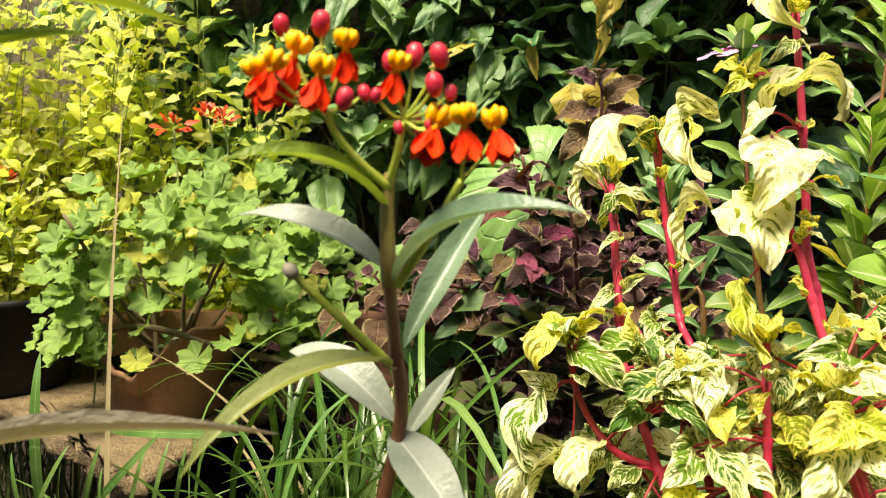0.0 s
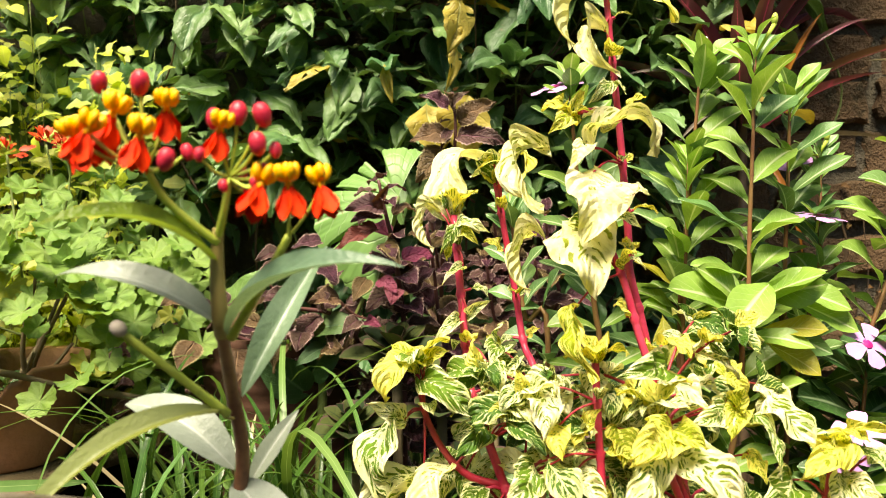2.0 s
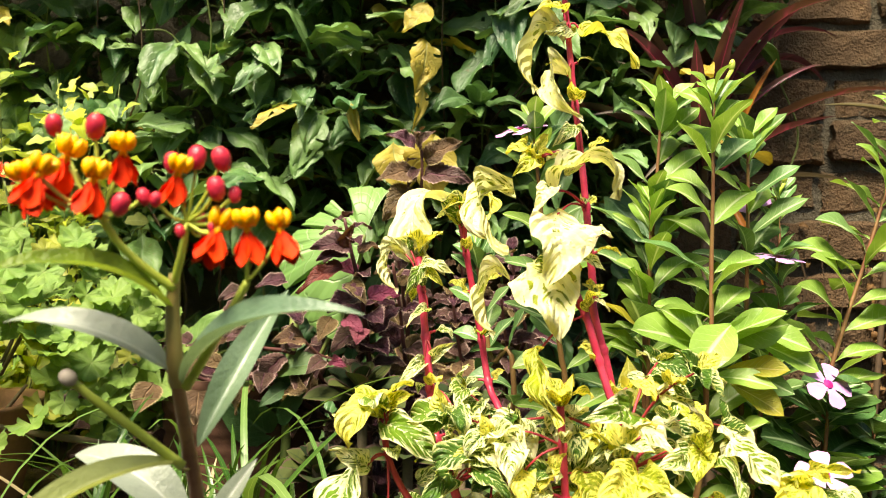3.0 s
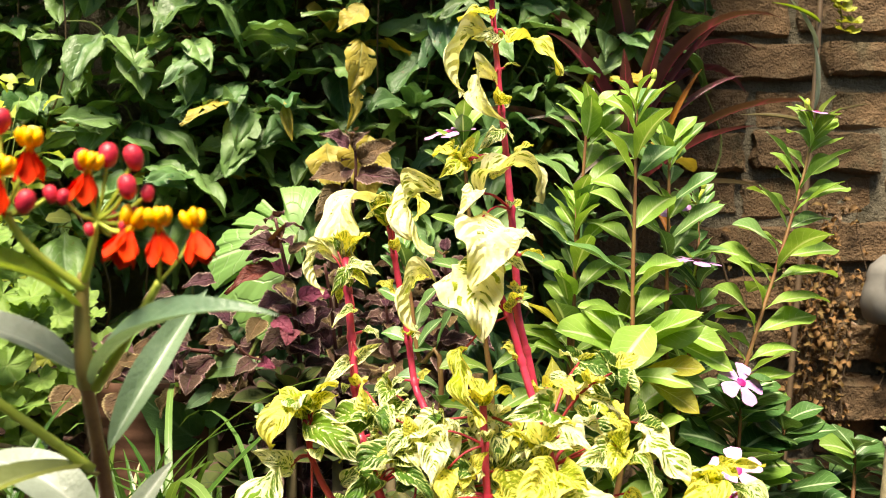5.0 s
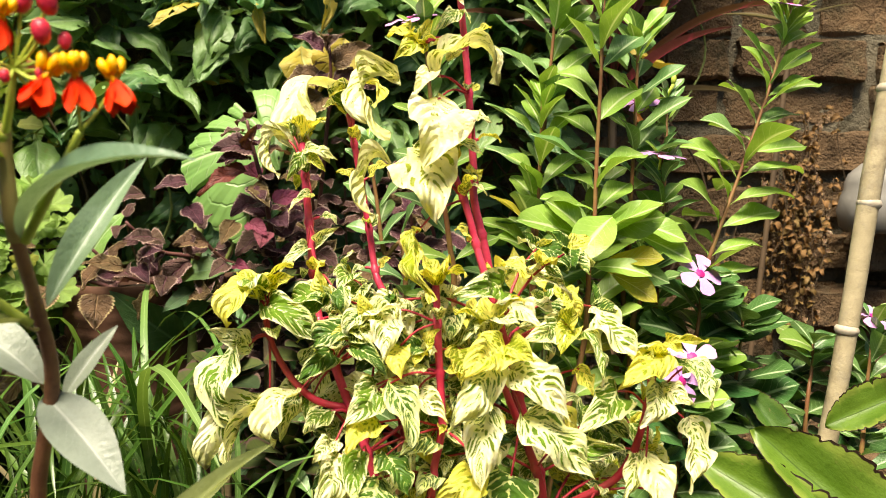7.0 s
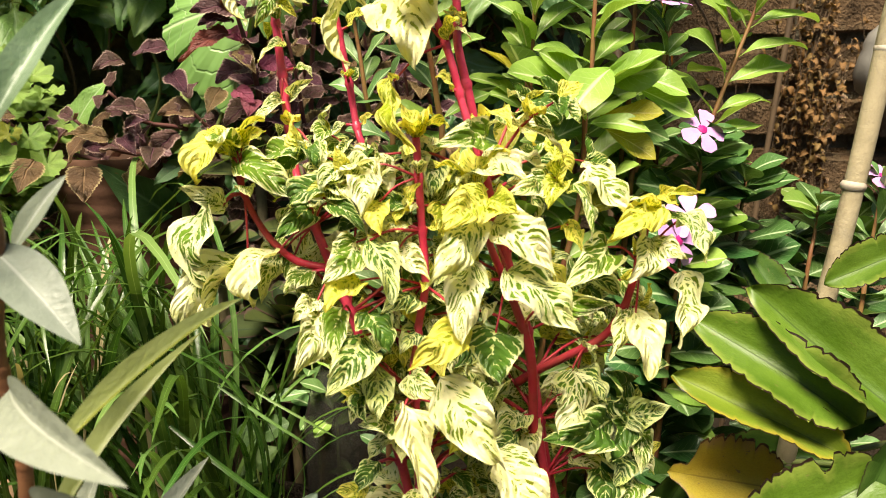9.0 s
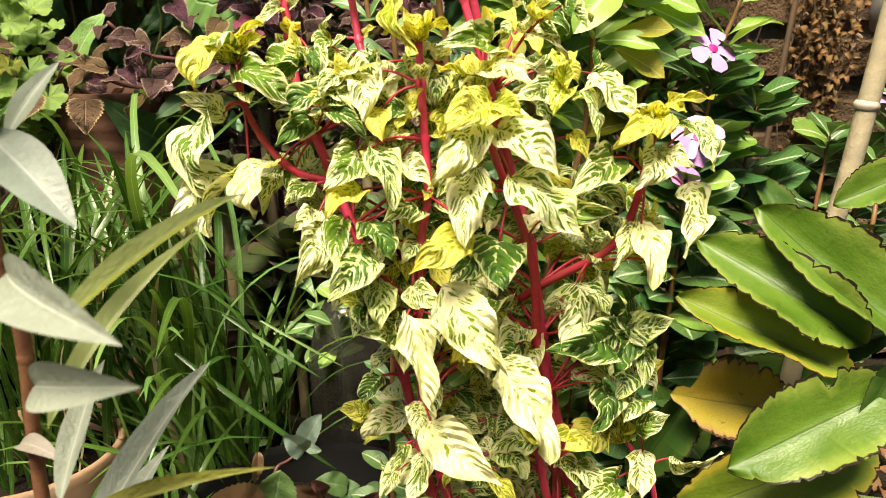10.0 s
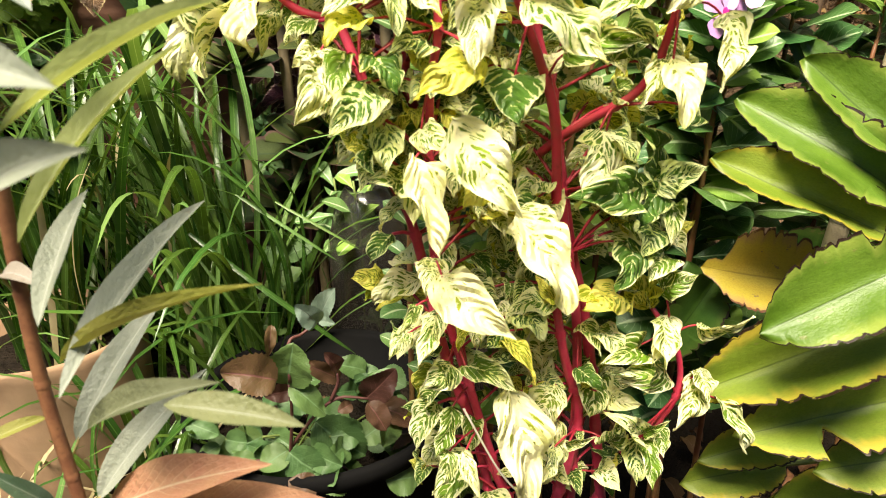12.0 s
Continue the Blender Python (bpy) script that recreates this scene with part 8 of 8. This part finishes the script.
stalk = thing("milkweed", "tall dark bare milkweed stalk with few grey leaves at the top", "plant", (0.575, 0.80, 0))
st = Vector(stalk.location)
line = smooth_path([Vector(p) - st for p in ((0.575, 0.80, -0.02), (0.595, 0.80, 0.30), (0.620, 0.80, 0.55), (0.640, 0.80, 0.74), (0.660, 0.80, 0.93), (0.672, 0.80, 1.08))], 6)
s = Shape().tube(line, 0.0034, 9)
for i in range(4, len(line), 3):
    s.blob(line[i] + Vector((0.003, -0.001, 0)), (0.0018, 0.0018), seg=6, rings=4)
part("stem", s, M["dark_stalk"], stalk)
for b, t, w, kind_ in (((0.664, 0.80, 0.95), (0.615, 0.79, 1.012), 0.26, "mw_pale"), ((0.655, 0.80, 0.875), (0.640, 0.78, 0.965), 0.26, "mw_pale"), ((0.668, 0.80, 0.985), (0.585, 0.78, 1.0), 0.16, "mw_top"), ((0.650, 0.80, 0.86), (0.540, 0.78, 0.865), 0.14, "mw_dry"), ((0.66, 0.80, 0.87), (0.72, 0.78, 0.885), 0.1, "mw_dry")):
    put_leaf(stalk, MW_MESH[kind_, "b"][0], Vector(b) - st, Vector(t) - st, (0.1, -0.9, 0.4), w)

jug = thing("plastic_jug", "grey weathered plastic jug standing on the brick step", "jug", (1.03, 1.07, 0.588))
g = Shape().lathe([(0.0, 0.0), (0.046, 0.0), (0.056, 0.008), (0.060, 0.035), (0.058, 0.06), (0.052, 0.074), (0.053, 0.082), (0.044, 0.098), (0.028, 0.112), (0.024, 0.116), (0.0, 0.117)], 36)
for v in g.v:
    v += 0.005 * Vector((noise.noise(v * 30), noise.noise(v * 30 + Vector((5, 0, 0))), 0))
part("body", g, M["grey_plastic"], jug)
part("handle", Shape().tube(smooth_path([(-0.026, -0.02, 0.108), (-0.04, -0.03, 0.112), (-0.052, -0.035, 0.09), (-0.05, -0.03, 0.06)], 5), 0.005, 8), M["grey_plastic"], jug)

# dry creeper hanging on the wall
dry = thing("dry_creeper", "brown withered creeper hanging against the brick wall", "plant", (0.86, 1.12, 0))
do = Vector(dry.location)
DRY = [leaf_mesh("withered_leaf", M[k], 0.5, ovate, 140, 0.5, 0.2, rows=6, cols=4, seed=q) for q, k in enumerate(("withered", "withered", "coleus_brown", "withered"))]
creep = [Shape() for _ in DRY]
for k in range(46):
    main = k < 30
    x = rnd.gauss(0.945, 0.026) if main else rnd.uniform(0.78, 1.12)
    z = rnd.uniform(0.60, 0.80) if main else rnd.uniform(0.56, 0.82)
    pts = [Vector((x, wall_y(x) - rnd.uniform(0.03, 0.10), z)) - do]
    for q in range(4):
        pull = (0.925 - do.x - pts[-1].x) * 0.3 if main else 0.0
        pts.append(pts[-1] + Vector((rnd.uniform(-0.02, 0.02) + pull, rnd.uniform(-0.010, 0.008), -rnd.uniform(0.03, 0.065))))
    line = smooth_path(pts, 4)
    part("vine", Shape().tube(line, 0.0008, 5), M["dark_stalk"], dry)
    for q in range(17 if main else 6):
        p = rnd.choice(line)
        d = heading(rnd.uniform(0, 360), rnd.uniform(-70, 20))
        z_ = rnd.choices(range(4), (4, 4, 2, 3))[0]
        creep[z_].take(DRY[z_], frame_of(p, p + d * rnd.uniform(0.008, 0.018), (rnd.uniform(-0.4, 0.4), -0.6, 0.5)))

for z_, g in enumerate(creep):
    tagged(part("withered_leaves", g, DRY[z_].materials[0], dry), kind="stuff")

# a leafy vine hanging over the wall
vine = thing("hanging_vine", "thin vine with lobed light green leaves hanging on the wall", "plant", (0.93, 1.13, 0))
vo = Vector(vine.location)
line = smooth_path([Vector(p) - vo for p in ((0.90, 1.18, 1.96), (0.92, 1.15, 1.6), (0.94, 1.10, 1.3), (0.935, 1.09, 1.16), (0.93, 1.08, 1.08))], 6)
part("stem", Shape().tube(line, 0.0012, 6), M["green_stem"], vine)
for k in range(16):
    p = line[len(line) - 1 - k]
    d = heading(rnd.uniform(180, 360), rnd.uniform(-60, 0))
    put_leaf(vine, rnd.choice(GE_MESH["geranium_yellow"]), p, p + d * rnd.uniform(0.03, 0.042), (rnd.uniform(-0.4, 0.4), -0.9, 0.5))

# ---- seedlings, weeds and fallen flowers ----
def sprout(at, label, meshes, count, size, height):
    """A few small leaves round a thin upright stalk."""
    plant = thing("seedling", label, "plant", (at[0], at[1], at[2] - height))
    part("stem", Shape().tube(smooth_path([(0, 0, -0.02), (0.003, 0, height * 0.5), (0, 0, height)], 4), 0.0011, 6), M["green_stem"], plant)
    for k in range(count):
        d = heading(137.5 * k + rnd.uniform(-20, 20), rnd.uniform(-5, 40))
        b = Vector((0, 0, height * (1.0 - 0.55 * k / count)))
        put_leaf(plant, rnd.choice(meshes), b, b + d * size * rnd.uniform(0.75, 1.2), Vector((0, -0.5, 0.9)) - d * 0.2)
    return plant


sprout((0.016, 0.72, 0.292), "small seedling with toothed green and pink leaves beside the grass", RO["rose"] + CO_MESH["coleus_pink"][:1], 6, 0.032, 0.16)
sprout((0.011, 0.7, 0.268), "small seedling with toothed green leaves in the shade", RO["rose"], 5, 0.028, 0.10)
sprout((0.089, 0.7, 0.372), "small yellow-green seedling beside the cut bottle", VI_MESH["vinca_light"][1:3] + VI_MESH["vinca"][:2], 9, 0.036, 0.14)
sprout((0.071, 0.74, 0.364), "small green seedling in the shade of the bloodleaf", VI_MESH["vinca"], 8, 0.040, 0.14)
sprout((-0.522, 0.905, 0.495), "pale green weed in the bite of the clay pot", VI_MESH["vinca_light"], 9, 0.022, 0.045)
sprout((-0.512, 0.91, 0.512), "pale green weed in the bite of the clay pot", VI_MESH["vinca_light"], 8, 0.020, 0.04)
sprout((-0.46, 0.9, 0.491), "round-leaved weed at the broken rim of the clay pot", GE_MESH["geranium"], 6, 0.020, 0.03)
sprout((-0.434, 0.93, 0.512), "small weed on the soil of the clay pot", VI_MESH["vinca"], 8, 0.022, 0.04)


def fallen_flower(at, face):
    """A dropped periwinkle flower, half closed."""
    head = thing("fallen_flower", "wilted lilac periwinkle flower lying among the leaves", "flower", at, "fallen flowers")
    turn = Vector((0, 0, 1)).rotation_difference(Vector(face).normalized()).to_matrix()
    for k in range(5):
        a = radians(72 * k + 10)
        d = Vector((math.cos(a), math.sin(a), 0.55 + 0.3 * (k % 2)))
        put_leaf(head, PETAL, turn @ (d * 0.001), turn @ (d * 0.0075), turn @ Vector((-d.x, -d.y, 1.2)), 1.0, "petal")


fallen_flower((0.094, 0.5, 0.191), (0.4, -0.6, 0.5))

# leaf litter on the soil
litter = thing("leaf_litter", "scattered dry brown leaves on the soil", "litter", (0, 0, 0), kind="stuff")
g = [Shape(), Shape()]
for k in range(420):
    x, y = rnd.uniform(-0.6, 0.9), rnd.uniform(0.3, 1.1)
    d = heading(rnd.uniform(0, 360), rnd.uniform(-10, 25))
    b = Vector((x, y, 0.018 + rnd.uniform(0, 0.012)))
    g[k % 2].take(DRY[k % 2], frame_of(b, b + d * rnd.uniform(0.012, 0.035), (0, 0, 1)))
for k in range(2):
    tagged(part("dry_leaves", g[k], DRY[k].materials[0], litter), kind="stuff")

# ---- bricks of the wall, each with worn edges ----
def brick_mesh(w, h, d, seed):
    r = random.Random(seed)
    s = Shape()
    us, vs = (-1, -0.965, -0.75, -0.5, -0.25, 0, 0.25, 0.5, 0.75, 0.965, 1), (-1, -0.89, -0.35, 0.35, 0.89, 1)
    nx_, nz_ = len(us) - 1, len(vs) - 1
    for j in range(nz_ + 1):
        for i in range(nx_ + 1):
            u, v = us[i], vs[j]
            edge = max(abs(u), abs(v))
            chip = 0.6 * max(0.0, noise.noise(Vector((u * 2.1 + seed * 3.3, v * 1.1, seed * 1.7))) - 0.15)
            y = -d * (1 - 0.35 * (edge > 0.99)) + min(d, 0.014) * chip + r.uniform(-0.002, 0.002)
            s.v.append(Vector((u * w / 2 * (1 - 0.03 * abs(v)) + r.uniform(-0.005, 0.005), y, v * h / 2 * (1 - 0.10 * max(0, noise.noise(Vector((u * 3 + seed, 0, seed * 2.0))))) + r.uniform(-0.004, 0.004))))
    rim = [i for i in range(nx_ + 1)] + [j * (nx_ + 1) + nx_ for j in range(1, nz_ + 1)] + [nz_ * (nx_ + 1) + i for i in range(nx_ - 1, -1, -1)] + [j * (nx_ + 1) for j in range(nz_ - 1, 0, -1)]
    for j in range(nz_):
        for i in range(nx_):
            a = j * (nx_ + 1) + i
            s.f.append((a, a + 1, a + nx_ + 2, a + nx_ + 1))
    first = len(s.v)
    for i in rim:
        p = s.v[i]
        s.v.append(Vector((p.x * 1.01, 0.03, p.z * 1.01)))
    for k in range(len(rim)):
        q = (k + 1) % len(rim)
        s.f.append((rim[k], first + k, first + q, rim[q]))
    return s.mesh("brick", M["brick"], False)


BRICKS = [brick_mesh((0.240, 0.232, 0.224, 0.242)[q % 4], (0.066, 0.072, 0.062, 0.070)[q * 3 % 4], 0.020, q) for q in range(12)]
HALVES = [brick_mesh(0.112, 0.068, 0.020, 20 + q) for q in range(3)]
for row in range(23):
    x = -1.3 + (0.127 if row % 2 else 0.0) + rnd.uniform(-0.03, 0.03)
    while x < 0.95:
        short = rnd.random() < 0.14
        wide_ = 0.125 if short else 0.253
        ob = new("brick", rnd.choice(HALVES if short else BRICKS))
        ob.parent = wall
        ob.matrix_local = pose(x + wide_ / 2, rnd.uniform(-0.012, 0.012), 0.045 + 0.0845 * row + 0.005 * math.sin(3 * x + row) + rnd.uniform(-0.004, 0.004), rnd.uniform(-2, 2), rnd.uniform(-1.8, 1.8), rnd.uniform(-1.5, 1.5))
        x += wide_ + rnd.uniform(-0.004, 0.010)

# loose projecting bricks at the wall's foot
DEEP = [brick_mesh(0.238, 0.070, 0.085, 40 + q) for q in range(4)]
for row in range(6):
    for col in range(0, 4):
        ob = new("brick", rnd.choice(DEEP))
        ob.parent = wall
        ob.matrix_local = pose(0.07 + 0.255 * col + (0.12 if row % 2 else 0.0) + rnd.uniform(-0.01, 0.01), rnd.uniform(-0.015, 0.02), 0.05 + 0.100 * row, 0, rnd.uniform(-1.5, 1.5), rnd.uniform(-3, 3))
